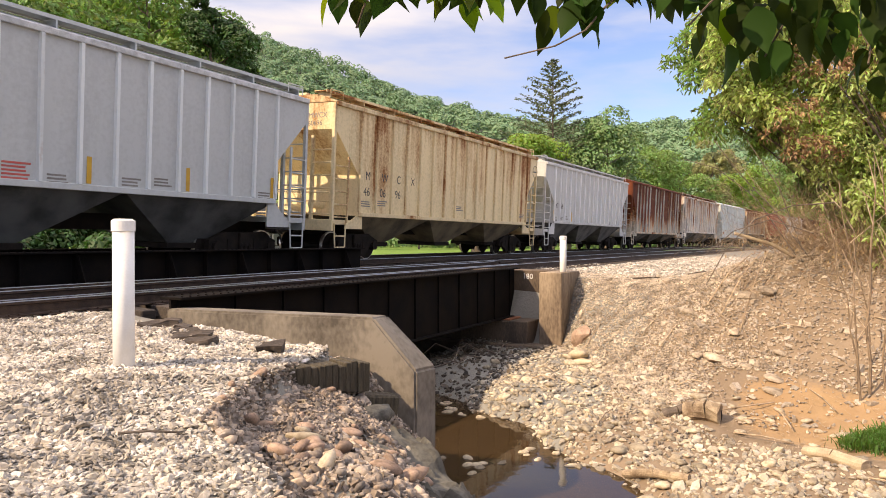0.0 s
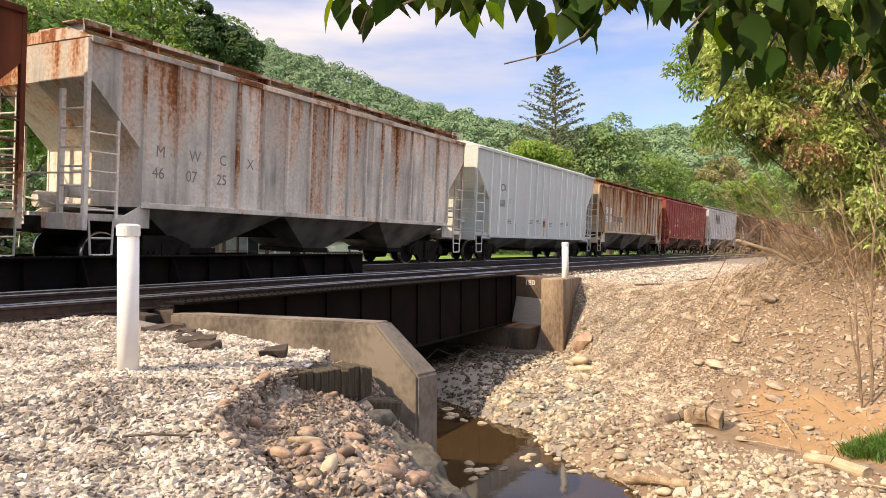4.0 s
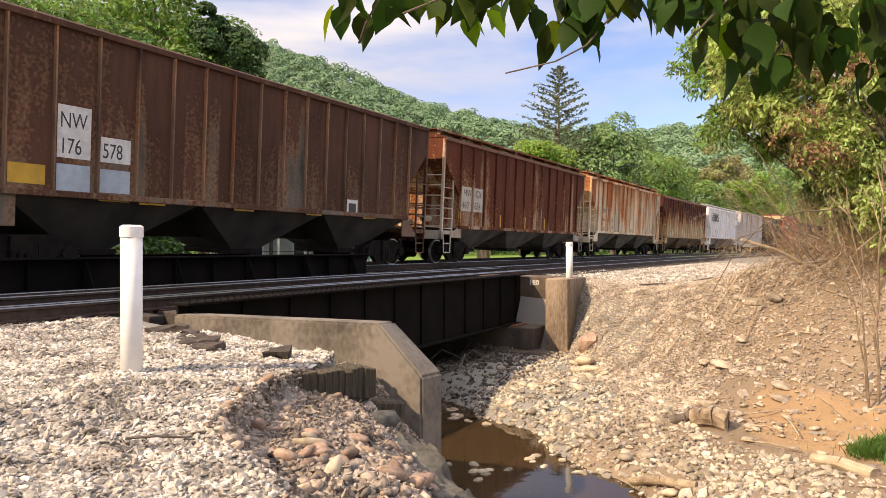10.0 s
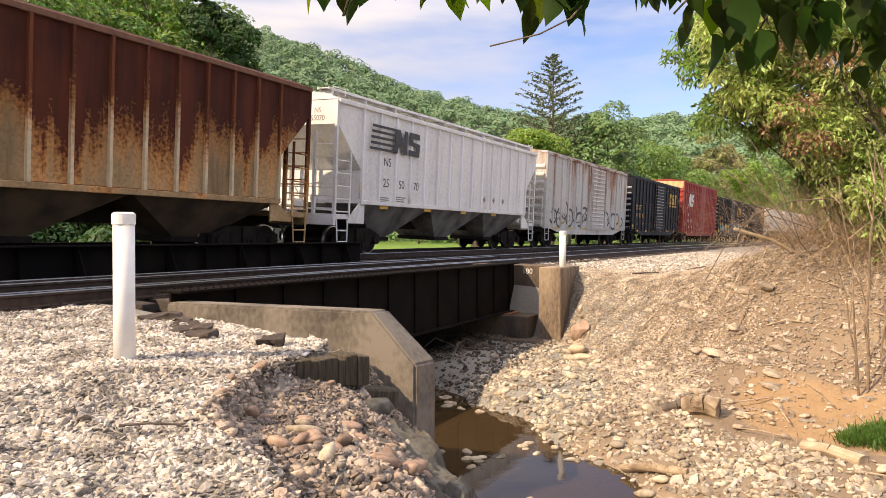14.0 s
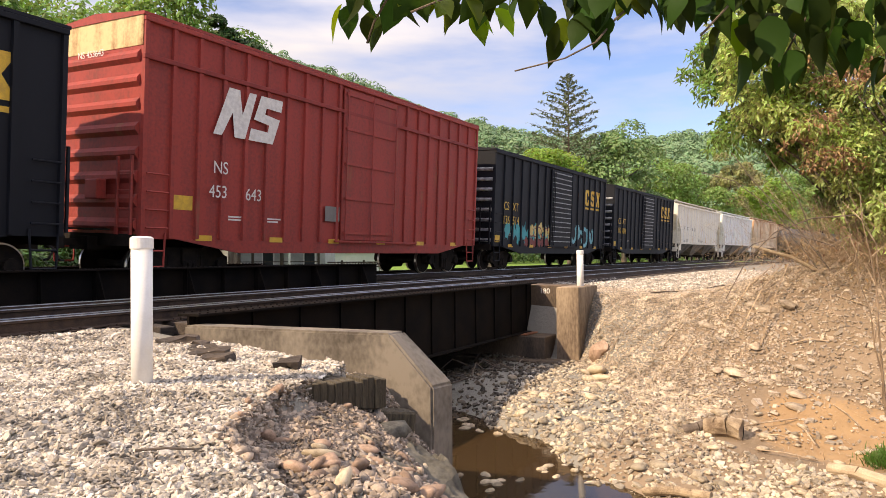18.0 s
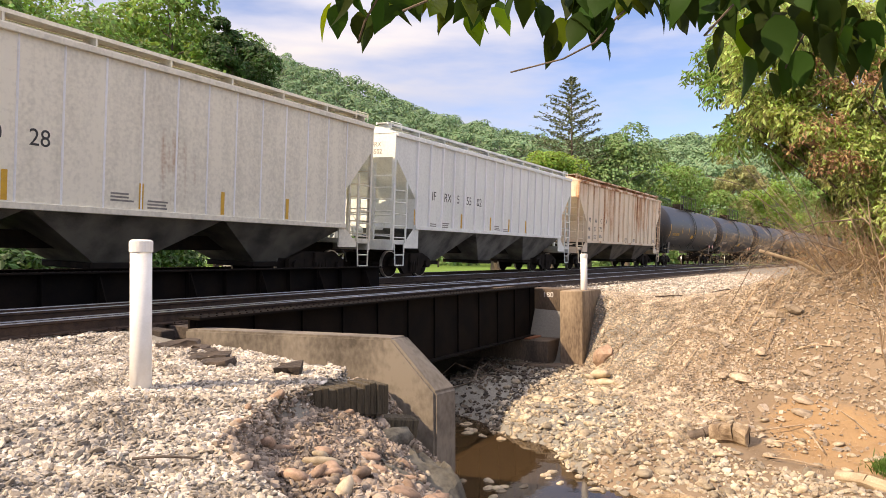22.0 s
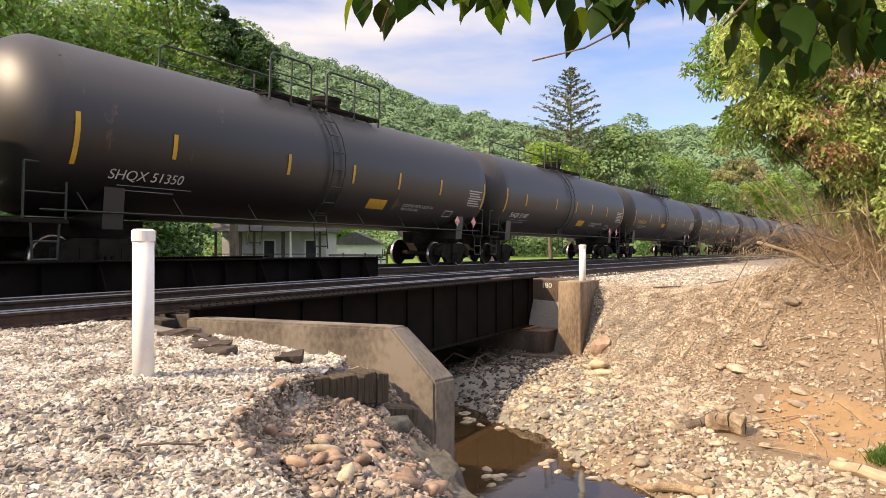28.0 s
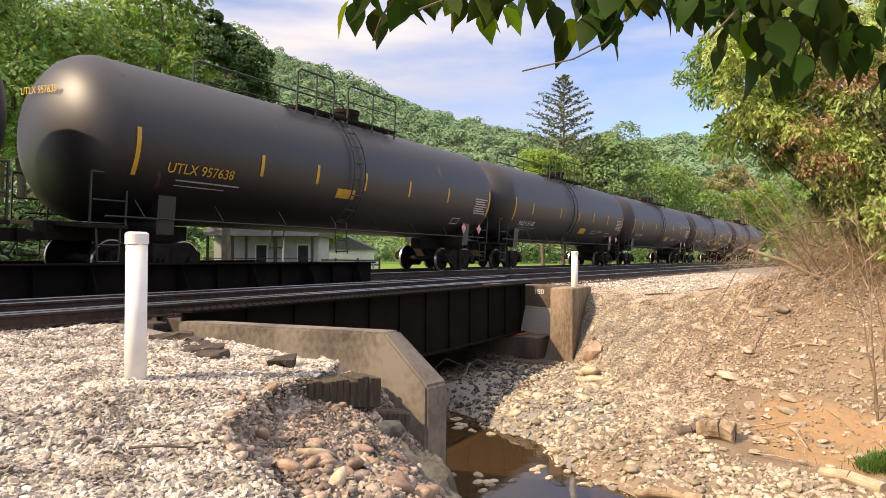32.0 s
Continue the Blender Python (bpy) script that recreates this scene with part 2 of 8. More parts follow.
    l.new(r.outputs["Color"], mx.inputs["Fac"]), l.new(gr.outputs["Color"], mx.inputs["Color1"]), l.new(rc.outputs["Color"], mx.inputs["Color2"])
    hs = n.new("ShaderNodeHueSaturation")
    tone = math_node("ADD", math_node("MULTIPLY", inf.outputs["Random"], 0.14), 0.93)
    if rust > 0.3:                                   # washed streaks, lighter and darker
        tone = math_node("ADD", tone, math_node("MULTIPLY", math_node("SUBTRACT", st.outputs["Fac"], 0.5), 2.3))
        tone = math_node("ADD", tone, math_node("MULTIPLY", math_node("SUBTRACT", pa.outputs["Fac"], 0.5), 1.7))
    l.new(tone, hs.inputs["Value"])
    l.new(mx.outputs["Color"], hs.inputs["Color"]), l.new(hs.outputs["Color"], b.inputs["Base Color"])
    l.new(math_node("ADD", math_node("MULTIPLY", r.outputs["Color"], 0.25), rough), b.inputs["Roughness"])
    b.inputs["Specular IOR Level"].default_value = spec
    u = n.new("ShaderNodeBump")
    u.inputs["Strength"].default_value, u.inputs["Distance"].default_value = 0.12, 0.02
    l.new(s, u.inputs["Height"]), l.new(u.outputs["Normal"], b.inputs["Normal"])
    return m


M_CONCRETE = surface("old_concrete", (0.225, 0.19, 0.15), (0.07, 0.056, 0.043), 1.4, 0.9, bump=0.5, fine=17, stretch=(1, 1, 0.7))
M_PIER = surface("rust_streaked_pier_concrete", (0.34, 0.255, 0.17), (0.13, 0.09, 0.06), 1.3, 0.9, bump=0.45, fine=20, stretch=(1, 1, 0.35))
# brown stain, with the shade under the deck also put into the colour
M_SEAT = surface("rust_stained_shaded_concrete", (0.15, 0.105, 0.07), (0.05, 0.036, 0.026), 1.6, 0.9, bump=0.45, fine=38, stretch=(1, 1, 0.4))
M_IRON = surface("black_girder_paint", (0.005, 0.0045, 0.0045), (0.012, 0.0085, 0.0065), 2.0, 0.85, bump=0.15, fine=40, spec=0.08)
M_RAIL = surface("rail_steel", (0.075, 0.045, 0.03), (0.035, 0.021, 0.015), 8, 0.75, 0.3, bump=0.2)
M_SHINE = surface("worn_rail_head", (0.45, 0.44, 0.43), (0.33, 0.32, 0.31), 8, 0.32, 0.9, bump=0.05)
M_TIE = surface("creosoted_timber", (0.075, 0.055, 0.042), (0.035, 0.027, 0.022), 5, 0.9, bump=0.5, per=0.25, stretch=(1, 6, 6))
M_PVC = surface("white_plastic_pipe", (0.80, 0.79, 0.77), (0.72, 0.71, 0.68), 6, 0.45, bump=0.03)
M_DARK = surface("undercarriage_grime", (0.014, 0.012, 0.011), (0.026, 0.02, 0.016), 4, 0.9, bump=0.2, spec=0.1)
M_TREAD = surface("polished_wheel_tread", (0.50, 0.49, 0.47), (0.36, 0.34, 0.33), 9, 0.3, 0.95, bump=0.05)


# ---- the lie of the land ----
def step(t):
    t = np.clip(t, 0, 1)
    return t * t * (3 - 2 * t)


def bank_edges(y):
    """Along the creek: top and foot of the camera's bank, foot and top of the far bank."""
    top_l = np.interp(y, [-4, 0, 2, 2.6, 3.15, 3.6, 3.88, 4.05, 4.25, 7], [1.6, 1.7, 2.45, 2.9, 3.12, 3.4, 4.0, 4.8, 5.6, 6.2])
    foot_l = np.interp(y, [-4, 0, 1, 2, 2.5, 3, 3.5, 4, 7], [3.0, 3.3, 3.8, 4.6, 5.2, 6.1, 6.9, 7.2, 7.0])
    foot_r = np.interp(y, [-4, -2, 0, 1.5, 3, 4.2, 5.0, 5.6, 8], [9.0, 9.9, 11.0, 11.7, 12.6, 14.2, 15.7, 16.6, 16.6])
    top_r = foot_r + np.interp(y, [1, 3, 4.2, 5.0, 5.6, 8], [5.0, 4.3, 2.9, 1.9, 1.2, 1.0])
    return top_l, foot_l, foot_r, top_r


def ground_height(x, y):
    x, y = np.asarray(x, float), np.asarray(y, float)
    d = y + np.where(x > 0, x * x * BEND / 2, 0)
    yc = np.clip(y, -4, 8)
    tl, fl, fr, tr = bank_edges(yc)
    left = np.interp(d, [-6, -2, 0, 2, 4.4, 6.5, 8.5], [-1.25, -1.1, -1.0, -0.8, -0.5, -0.42, -0.36])
    mound = 0.75 * step((3.6 - d) / 3.5) * step((x - 12) / 4) * step((60 - x) / 30)
    right = -0.42 + mound + 0.06 * step((d - 7.5) / 1.0)
    bed = -2.42 + 0.10 * np.sin(x * 1.7 + y * 0.6) * np.sin(y * 1.1) + 0.16 * step((x - 10.2 - 0.3 * y) / 2.5) + 0.26 * step((x - np.interp(y, [0, 1.5, 2.3, 3.2, 4.05, 5.8, 7], [6.4, 7.5, 8.4, 9.1, 10.2, 11.5, 12])) / 1.2) - 0.22 * np.exp(-((x - 8.6 - 0.42 * (y - 3.2)) / (1.3 + 0.25 * np.clip(y - 3.2, 0, 3))) ** 2)
    fall = (x - tl) / (fl - tl)
    z = left + (bed - left) * (0.11 * step(fall * 9) + 0.89 * np.clip(fall, 0, 1) ** 3.6)
    z = np.where(x > (fl + fr) / 2, bed + (right - bed) * step((x - fr) / (tr - fr)), z)
    # the bank is washed out into a hollow below the timbers
    z = z - 0.10 * np.exp(-(((x - 4.6) / 0.8) ** 2 + ((y - 3.2) / 0.5) ** 2))
    # under and beyond the bridge, then the lawn behind the far track
    lawn = -0.95 + 0.004 * np.maximum(d - 20, 0)
    z = z + (lawn - z) * step((d - 16.2) / 2.2)
    z = np.where((d > 8) & (d < 18) & (x > 6.4) & (x < 16.4), np.minimum(z, -2.4), z)
    far = 6.0 * step((np.hypot(x, y) - 300) / 900)
    return z + far * step((d - 30) / 50)


def axis(fine0, fine1, pitch, lo, hi, grow=1.22):
    v = list(np.arange(fine0, fine1 + 1e-6, pitch))
    s = pitch
    while v[-1] < hi:
        s *= grow
        v.append(v[-1] + s)
    s = pitch
    while v[0] > lo:
        s *= grow
        v.insert(0, v[0] - s)
    return np.array(v)


def sheet_mesh(name, xs, ys, zs, material):
    nx, ny = len(xs), len(ys)
    co = np.stack([np.repeat(xs, ny), np.tile(ys, nx), zs.ravel()], 1)
    i = (np.arange(nx - 1)[:, None] * ny + np.arange(ny - 1)[None]).ravel()
    me = bpy.data.meshes.new(name)
    me.from_pydata(co.tolist(), [], np.stack([i, i + ny, i + ny + 1, i + 1], 1).tolist())
    me.materials.append(material)
    me.shade_smooth()
    return me, co


def ground_material():
    """Bare soil, tan clay, ballast fines and lawn, laid over one another by masks of place."""
    m, n, l, b = node_mat("bare_ground")
    at = n.new("ShaderNodeAttribute")
    at.attribute_name = "soil"
    sp = n.new("ShaderNodeSeparateColor")
    l.new(at.outputs["Color"], sp.inputs[0])
    co = n.new("ShaderNodeTexCoord")
    a, c, e = (n.new("ShaderNodeTexNoise") for _ in range(3))
    for t, s in ((a, 1.3), (c, 14.0), (e, 70.0)):
        t.inputs["Scale"].default_value, t.inputs["Detail"].default_value = s, 6
        l.new(co.outputs["Object"], t.inputs["Vector"])

    def mix(f, x, y, tune=None):
        k = n.new("ShaderNodeMixRGB")
        l.new(f, k.inputs["Fac"])
        for i, v in (("Color1", x), ("Color2", y)):
            if isinstance(v, tuple):
                k.inputs[i].default_value = (*v, 1)
            else:
                l.new(v, k.inputs[i])
        return k.outputs["Color"]

    def edge(v, k=0.9):
        p = n.new("ShaderNodeMath")
        p.operation = "MULTIPLY_ADD"
        p.inputs[1].default_value, p.inputs[2].default_value = k, -k / 2
        l.new(c.outputs["Fac"], p.inputs[0])
        q = n.new("ShaderNodeMath")
        l.new(v, q.inputs[0]), l.new(p.outputs[0], q.inputs[1])
        r = n.new("ShaderNodeValToRGB")
        r.color_ramp.elements[0].position, r.color_ramp.elements[1].position = 0.35, 0.65
        l.new(q.outputs[0], r.inputs["Fac"])
        return r.outputs["Color"]
    soil = mix(a.outputs["Fac"], (0.15, 0.105, 0.068), (0.34, 0.255, 0.175))
    clay = mix(a.outputs["Fac"], (0.26, 0.16, 0.085), (0.42, 0.28, 0.15))
    fines = mix(e.outputs["Fac"], (0.13, 0.12, 0.10), (0.34, 0.32, 0.28))
    lawn = mix(a.outputs["Fac"], (0.10, 0.18, 0.03), (0.17, 0.27, 0.05))
    out = mix(edge(sp.outputs[0]), soil, fines)
    out = mix(edge(sp.outputs[1]), out, clay)
    out = mix(edge(sp.outputs[2], 0.3), out, lawn)
    l.new(out, b.inputs["Base Color"])
    b.inputs["Roughness"].default_value, b.inputs["Specular IOR Level"].default_value = 0.95, 0.2
    u = n.new("ShaderNodeBump")
    u.inputs["Strength"].default_value, u.inputs["Distance"].default_value = 0.7, 0.03
    l.new(c.outputs["Fac"], u.inputs["Height"])
    u2 = n.new("ShaderNodeBump")
    u2.inputs["Strength"].default_value, u2.inputs["Distance"].default_value = 0.6, 0.012
    l.new(e.outputs["Fac"], u2.inputs["Height"]), l.new(u.outputs["Normal"], u2.inputs["Normal"])
    l.new(u2.outputs["Normal"], b.inputs["Normal"])
    return m


gx, gy = axis(-3, 24, 0.11, -150, 2500), axis(-7, 9.5, 0.11, -700, 1600)
GX, GY = np.meshgrid(gx, gy, indexing="ij")
GZ = ground_height(GX, GY)
rough_bit = np.array([noise.fractal(Vector((a * 0.9, b * 0.9, 3)), 0.8, 2.0, 4) if -4 < a < 26 and -8 < b < 10 else 0 for a, b in zip(GX.ravel(), GY.ravel())]).reshape(GX.shape)
GZ = GZ + 0.05 * rough_bit
ground_mesh, g_co = sheet_mesh("ground", gx, gy, GZ, ground_material())
gd = g_co[:, 1] + np.where(g_co[:, 0] > 0, g_co[:, 0] ** 2 * BEND / 2, 0)
g_tl, g_fl, g_fr, g_tr = bank_edges(np.clip(g_co[:, 1], -4, 8))
m_fines = np.where(gd > 17, 0, np.where(g_co[:, 0] < g_fl, 1, np.where(gd > 3.2, 1.0, 0.25)))
m_clay = step((g_co[:, 0] - g_fr + 1.0) / 1.0) * step((1.6 - g_co[:, 1]) / 1.2) * step((g_fr + 2.2 - g_co[:, 0]) / 1.5)
m_lawn = step((gd - 17) / 1.5)
soil_attr = ground_mesh.color_attributes.new("soil", "FLOAT_COLOR", "POINT")
soil_attr.data.foreach_set("color", np.stack([m_fines, m_clay, m_lawn, np.ones(len(gd))], 1).astype(np.float32).ravel())
ground = tagged(new("ground", ground_mesh), "bare gravelly ground with creek banks, dirt and lawn", "ground", kind="structure")


def water_material():
    m, n, l, b = node_mat("creek_water")
    b.inputs["Base Color"].default_value = (0.05, 0.031, 0.015, 1)
    b.inputs["Roughness"].default_value, b.inputs["IOR"].default_value = 0.03, 1.33
    b.inputs["Specular IOR Level"].default_value = 0.5
    co, t, u = n.new("ShaderNodeTexCoord"), n.new("ShaderNodeTexNoise"), n.new("ShaderNodeBump")
    t.inputs["Scale"].default_value, t.inputs["Detail"].default_value = 5.0, 3
    u.inputs["Strength"].default_value, u.inputs["Distance"].default_value = 0.06, 0.02
    l.new(co.outputs["Object"], t.inputs["Vector"]), l.new(t.outputs["Fac"], u.inputs["Height"]), l.new(u.outputs["Normal"], b.inputs["Normal"])
    return m


def make_water():
    xs, ys = np.linspace(4, 13.0, 40), np.linspace(-6, 30, 60)
    me, _ = sheet_mesh("water", xs, ys, np.full((40, 60), -2.45), water_material())
    tagged(new("water", me), "shallow still brown creek water", "water", kind="structure")


make_water()


# ---- the railway ----
def track_point(d, s):
    """Place and heading (radians) on a line that keeps d metres from the eye's side, s metres along the far track."""
    th = BEND * s
    r = 1 / BEND
    off = D2 - d
    return Vector((math.sin(th) * (r - off), D2 - r + math.cos(th) * (r - off), 0)), -th


def swept(name, d, z, outline, material, s0, s1, parent, seg=6.0):
    """An outline (across, up) swept along the curve of the track."""
    bm = B()
    n = max(1, int((s1 - s0) / seg))
    rings = []
    for i in range(n + 1):
        p, th = track_point(d, s0 + (s1 - s0) * i / n)
        side = Vector((-math.sin(th), math.cos(th), 0))
        rings.append([bm.verts.new(p + side * a + Vector((0, 0, z + b))) for a, b in outline])
    m = len(outline)
    for a, b in zip(rings, rings[1:]):
        for i in range(m):
            bm.faces.new((a[i], b[i], b[(i + 1) % m], a[(i + 1) % m]))
    bm.faces.new(rings[0]), bm.faces.new(rings[-1][::-1])
    bmesh.ops.recalc_face_normals(bm, faces=bm.faces[:])
    return part(name, bm, material, parent)


RAIL_FOOT = [(-0.076, -0.18), (0.076, -0.18), (0.076, -0.165), (0.012, -0.145), (0.010, -0.05), (0.036, -0.04), (0.036, -0.008), (-0.036, -0.008), (-0.036, -0.04), (-0.010, -0.05), (-0.012, -0.145), (-0.076, -0.165)]
RAIL_HEAD = [(-0.037, -0.010), (0.037, -0.010), (0.034, 0.0), (-0.034, 0.0)]
BRIDGE = (6.0, 17.2)                          # the span, along the track
Z1 = (-0.155, -0.085)                         # rail heights, near track: near and far rail
Z2 = (0.0, 0.075)


def make_track(name, d, zz, s0, s1, label):
    tr = tagged(new(name), label, "railway track")
    for dd, z in ((d - 0.753, zz[0]), (d + 0.753, zz[1])):
        rail = swept("rail", dd, z, RAIL_FOOT, M_RAIL, s0, s1, tr)
        swept("rail_head", dd, z, RAIL_HEAD, M_SHINE, s0, s1, rail)
    tb = B()
    box(tb, -0.115, 0.115, -1.3, 1.3, -0.36, -0.182)
    bevel(tb, 0.012)
    tm = mesh_of("tie", tb, M_TIE)
    pb = B()
    box(pb, -0.09, 0.09, -0.17, 0.17, -0.184, -0.166)
    for a in (-0.06, 0.06):
        for c in (-0.11, 0.10):
            rod(pb, (a, c, -0.17), (a, c, -0.135), 0.012, 5)
    pm = mesh_of("tie_plate", pb, M_RAIL)
    rnd = random.Random(4)
    i = 0
    s = max(s0, -8.0)
    while s < min(s1, 60):
        p, th = track_point(d, s)
        zc = (zz[0] + zz[1]) / 2
        tilt = math.atan2(zz[1] - zz[0], 1.506)
        t = part("tie", tm, None, tr)
        t.matrix_basis = Matrix.Translation(p + Vector((0, 0, zc - rnd.random() * 0.01))) @ Matrix.Rotation(th + rnd.uniform(-0.012, 0.012), 4, "Z") @ Matrix.Rotation(tilt, 4, "X")
        if s < 9:
            for sd in (-0.753, 0.753):
                q = part("tie_plate", pm, None, t)
                q.matrix_basis = Matrix.Translation((0, sd, 0))
        s += 0.52
    return tr


make_track("railway_track", D1, Z1, -30, 420, "near railway track with rusty rails on dark wooden ties")
make_track("railway_track", D2, Z2, -60, 420, "far railway track with worn rails carrying the freight train")


def make_guard_rails():
    g = tagged(new("guard_rails"), "inner steel guard rails laid between running rails", "guard rail")
    for dd, z in ((D1 - 0.40, Z1[0] - 0.005), (D1 + 0.40, Z1[1] - 0.02)):
        r = swept("guard_rail", dd, z, RAIL_FOOT, M_RAIL, 1.0, 21.5, g)
        swept("rail_head", dd, z, RAIL_HEAD, M_SHINE, 1.0, 21.5, r)
        swept("pointed_end", dd + (0.2 if dd < D1 else -0.2), z - 0.01, RAIL_FOOT, M_RAIL, 21.5, 23.5, g)


make_guard_rails()


# ---- the bridge ----
def girder(name, y, x0, x1, z_top, depth, side, label, brackets):
    g = tagged(new(name), label, "bridge girder")
    part("web", box(B(), x0, x1, y - 0.015, y + 0.015, z_top - depth, z_top - 0.02), M_IRON, g)
    part("top_flange", bevel(box(B(), x0, x1, y - 0.19, y + 0.19, z_top - 0.035, z_top), 0.006), M_IRON, g)
    part("bottom_flange", bevel(box(B(), x0, x1, y - 0.17, y + 0.17, z_top - depth - 0.03, z_top - depth), 0.006), M_IRON, g)
    rb = B()
    rod(rb, (0, 0, 0), (0, 0, 0.016), 0.018, 6, 0.011)
    rivet = mesh_of("rivet", rb, M_IRON)
    n = int((x1 - x0) / 0.13)
    for row in (-0.14, 0.14):
        for i in range(n):
            q = part("rivet", rivet, None, g)
            q.matrix_basis = Matrix.Translation((x0 + 0.06 + i * 0.13, y + row, z_top - 0.001))
    k = 0
    x = x0 + 0.1
    while x < x1:
        st = B()
        box(st, x - 0.008, x + 0.008, y - (0.13 if brackets else 0.05), y - 0.015, z_top - depth, z_top - 0.035)
        part("stiffener", st, M_IRON, g)
        if brackets and k % 2 == 0:
            br = B()
            prism(br, [(y - 0.03, z_top - 0.04), (y - 0.14, z_top - 0.04), (y - 0.62, z_top - depth + 0.25), (y - 0.62, z_top - depth), (y - 0.03, z_top - depth)], "x", x + 0.012, x + 0.03)
            part("knee_bracket", br, M_IRON, g)
        x += 0.98
        k += 1
    return g


girder("plate_girder", 7.02, 6.1, 17.35, -0.13, 1.24, -1, "black riveted steel plate girder under the near track", False)
girder("plate_girder", 11.35, -8.0, 16.5, 0.38, 1.5, -1, "tall black steel through girder beside the far track", True)
girder("plate_girder", 15.7, -8.0, 16.5, 0.38, 1.5, -1, "tall black steel through girder behind the far track", False)


def make_bridge_floor():
    f = tagged(new("bridge_floor"), "dark steel floor beams under the tracks", "bridge floor")
    for i in range(12):
        x = 6.5 + i * 0.95
        b = B()
        box(b, x - 0.1, x + 0.1, 7.05, 11.3, -0.95, -0.55)
        part("floor_beam", b, M_IRON, f)
        b = B()
        box(b, x - 0.1, x + 0.1, 11.4, 15.65, -0.95, -0.55)
        part("floor_beam", b, M_IRON, f)


make_bridge_floor()


def make_wing_wall():
    """The camera-side wing wall: level, then falling steeply to a blunt end at the creek."""
    w = tagged(new("wing_wall"), "weathered grey concrete wing wall with a sloping end", "retaining wall")
    a, b = Vector((5.98, 6.95)), Vector((6.464, 3.736))
    u = (b - a).normalized()
    L = (b - a).length
    nrm = Vector((-u.y, u.x))                  # towards the creek
    prof = [(0, -0.26), (L - 0.50, -0.27), (L, -0.82), (L, -2.9), (0, -2.9)]
    bm = B()
    lo = [bm.verts.new((*(a + u * s), z)) for s, z in prof]
    hi = [bm.verts.new((*(a + u * (s + (0.09 if s == L else 0)) + nrm * 0.40), z - 0.01)) for s, z in prof]
    n = len(prof)
    for i in range(n):
        bm.faces.new((lo[i], lo[(i + 1) % n], hi[(i + 1) % n], hi[i]))
    bm.faces.new(lo[::-1]), bm.faces.new(hi)
    bmesh.ops.recalc_face_normals(bm, faces=bm.faces[:])
    bmesh.ops.bevel(bm, geom=bm.edges[:], offset=0.025, segments=2, affect="EDGES")
    part("wall", bm, M_CONCRETE, w)
    part("abutment_block", bevel(box(B(), 4.4, 6.35, 7.0, 16.5, -2.9, -0.62), 0.02), M_CONCRETE, w)


make_wing_wall()


def make_abutment():
    w = tagged(new("abutment"), "stained concrete bridge abutment with a square end pier", "abutment")
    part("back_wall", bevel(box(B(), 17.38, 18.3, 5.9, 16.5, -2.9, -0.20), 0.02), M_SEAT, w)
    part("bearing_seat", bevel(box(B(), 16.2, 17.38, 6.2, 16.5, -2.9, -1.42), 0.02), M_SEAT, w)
    part("end_pier", bevel(box(B(), 16.35, 17.85, 5.38, 5.95, -2.9, -0.20), 0.02), M_PIER, w)
    return w


ABUTMENT = make_abutment()


def make_post(x, y, z0, z1, label):
    p = tagged(new("marker_post"), label, "post")
    p.matrix_world = pose(x, y, z0)
    h = z1 - z0
    part("pipe", rod(B(), (0, 0, -0.3), (0, 0, h - 0.06), 0.084, 24), M_PVC, p, smooth=True)
    c = B()
    rod(c, (0, 0, h - 0.10), (0, 0, h - 0.015), 0.092, 24)
    rod(c, (0, 0, h - 0.015), (0, 0, h), 0.092, 24, 0.07)
    part("cap", c, M_PVC, p)


make_post(3.847, 4.965, -0.42, 0.74, "white plastic pipe post with a cap in ballast")
make_post(17.10, 5.585, -0.20, 0.70, "white plastic pipe post standing on the concrete pier")


# ---- the freight train ----
GAPS = [15.32, 31.6, 47.15, 62.85, 79.15, 94.63, 110.8, 127.15, 142.86, 159.05, 175.3, 191.72, 207.9, 223.95, 239.5, 254.88, 270.67, 285.87, 301.1, 317.5, 333.6, 350.2, 368.05, 385.6, 404.1, 422.18, 440.3, 458.44, 476.44, 494.42, 512.44, 530.49]
RUN_T, RUN_S = [0, 6, 12, 18, 25, 32], [0, 82.62, 165.47, 246.47, 340.41, 433.09]
CARS, WHEELS = [], []
M_YELLOW = surface("reflective_yellow", (0.62, 0.36, 0.03), (0.5, 0.28, 0.03), 5, 0.5, bump=0.05)
M_BLACK = surface("black_lettering", (0.025, 0.025, 0.025), (0.05, 0.05, 0.05), 9, 0.6, bump=0)
M_WHITE = surface("white_lettering", (0.72, 0.70, 0.66), (0.55, 0.53, 0.5), 9, 0.6, bump=0)
M_GOLD = surface("yellow_lettering", (0.68, 0.42, 0.04), (0.5, 0.3, 0.04), 9, 0.6, bump=0)
M_FADED = surface("faded_lettering", (0.16, 0.15, 0.14), (0.26, 0.24, 0.22), 9, 0.7, bump=0)
M_REDINK = surface("red_lettering", (0.55, 0.09, 0.07), (0.45, 0.12, 0.1), 9, 0.6, bump=0)
M_HOSE = surface("black_rubber", (0.02, 0.02, 0.02), (0.035, 0.03, 0.03), 9, 0.7, bump=0.05)


def run(t):
    """How far the train has gone at t seconds."""
    return float(np.interp(t, RUN_T, RUN_S))


def car_pose(s):
    p, th = track_point(D2, s)
    return pose(p.x, p.y, 0.037, LEAN, 0, math.degrees(th))


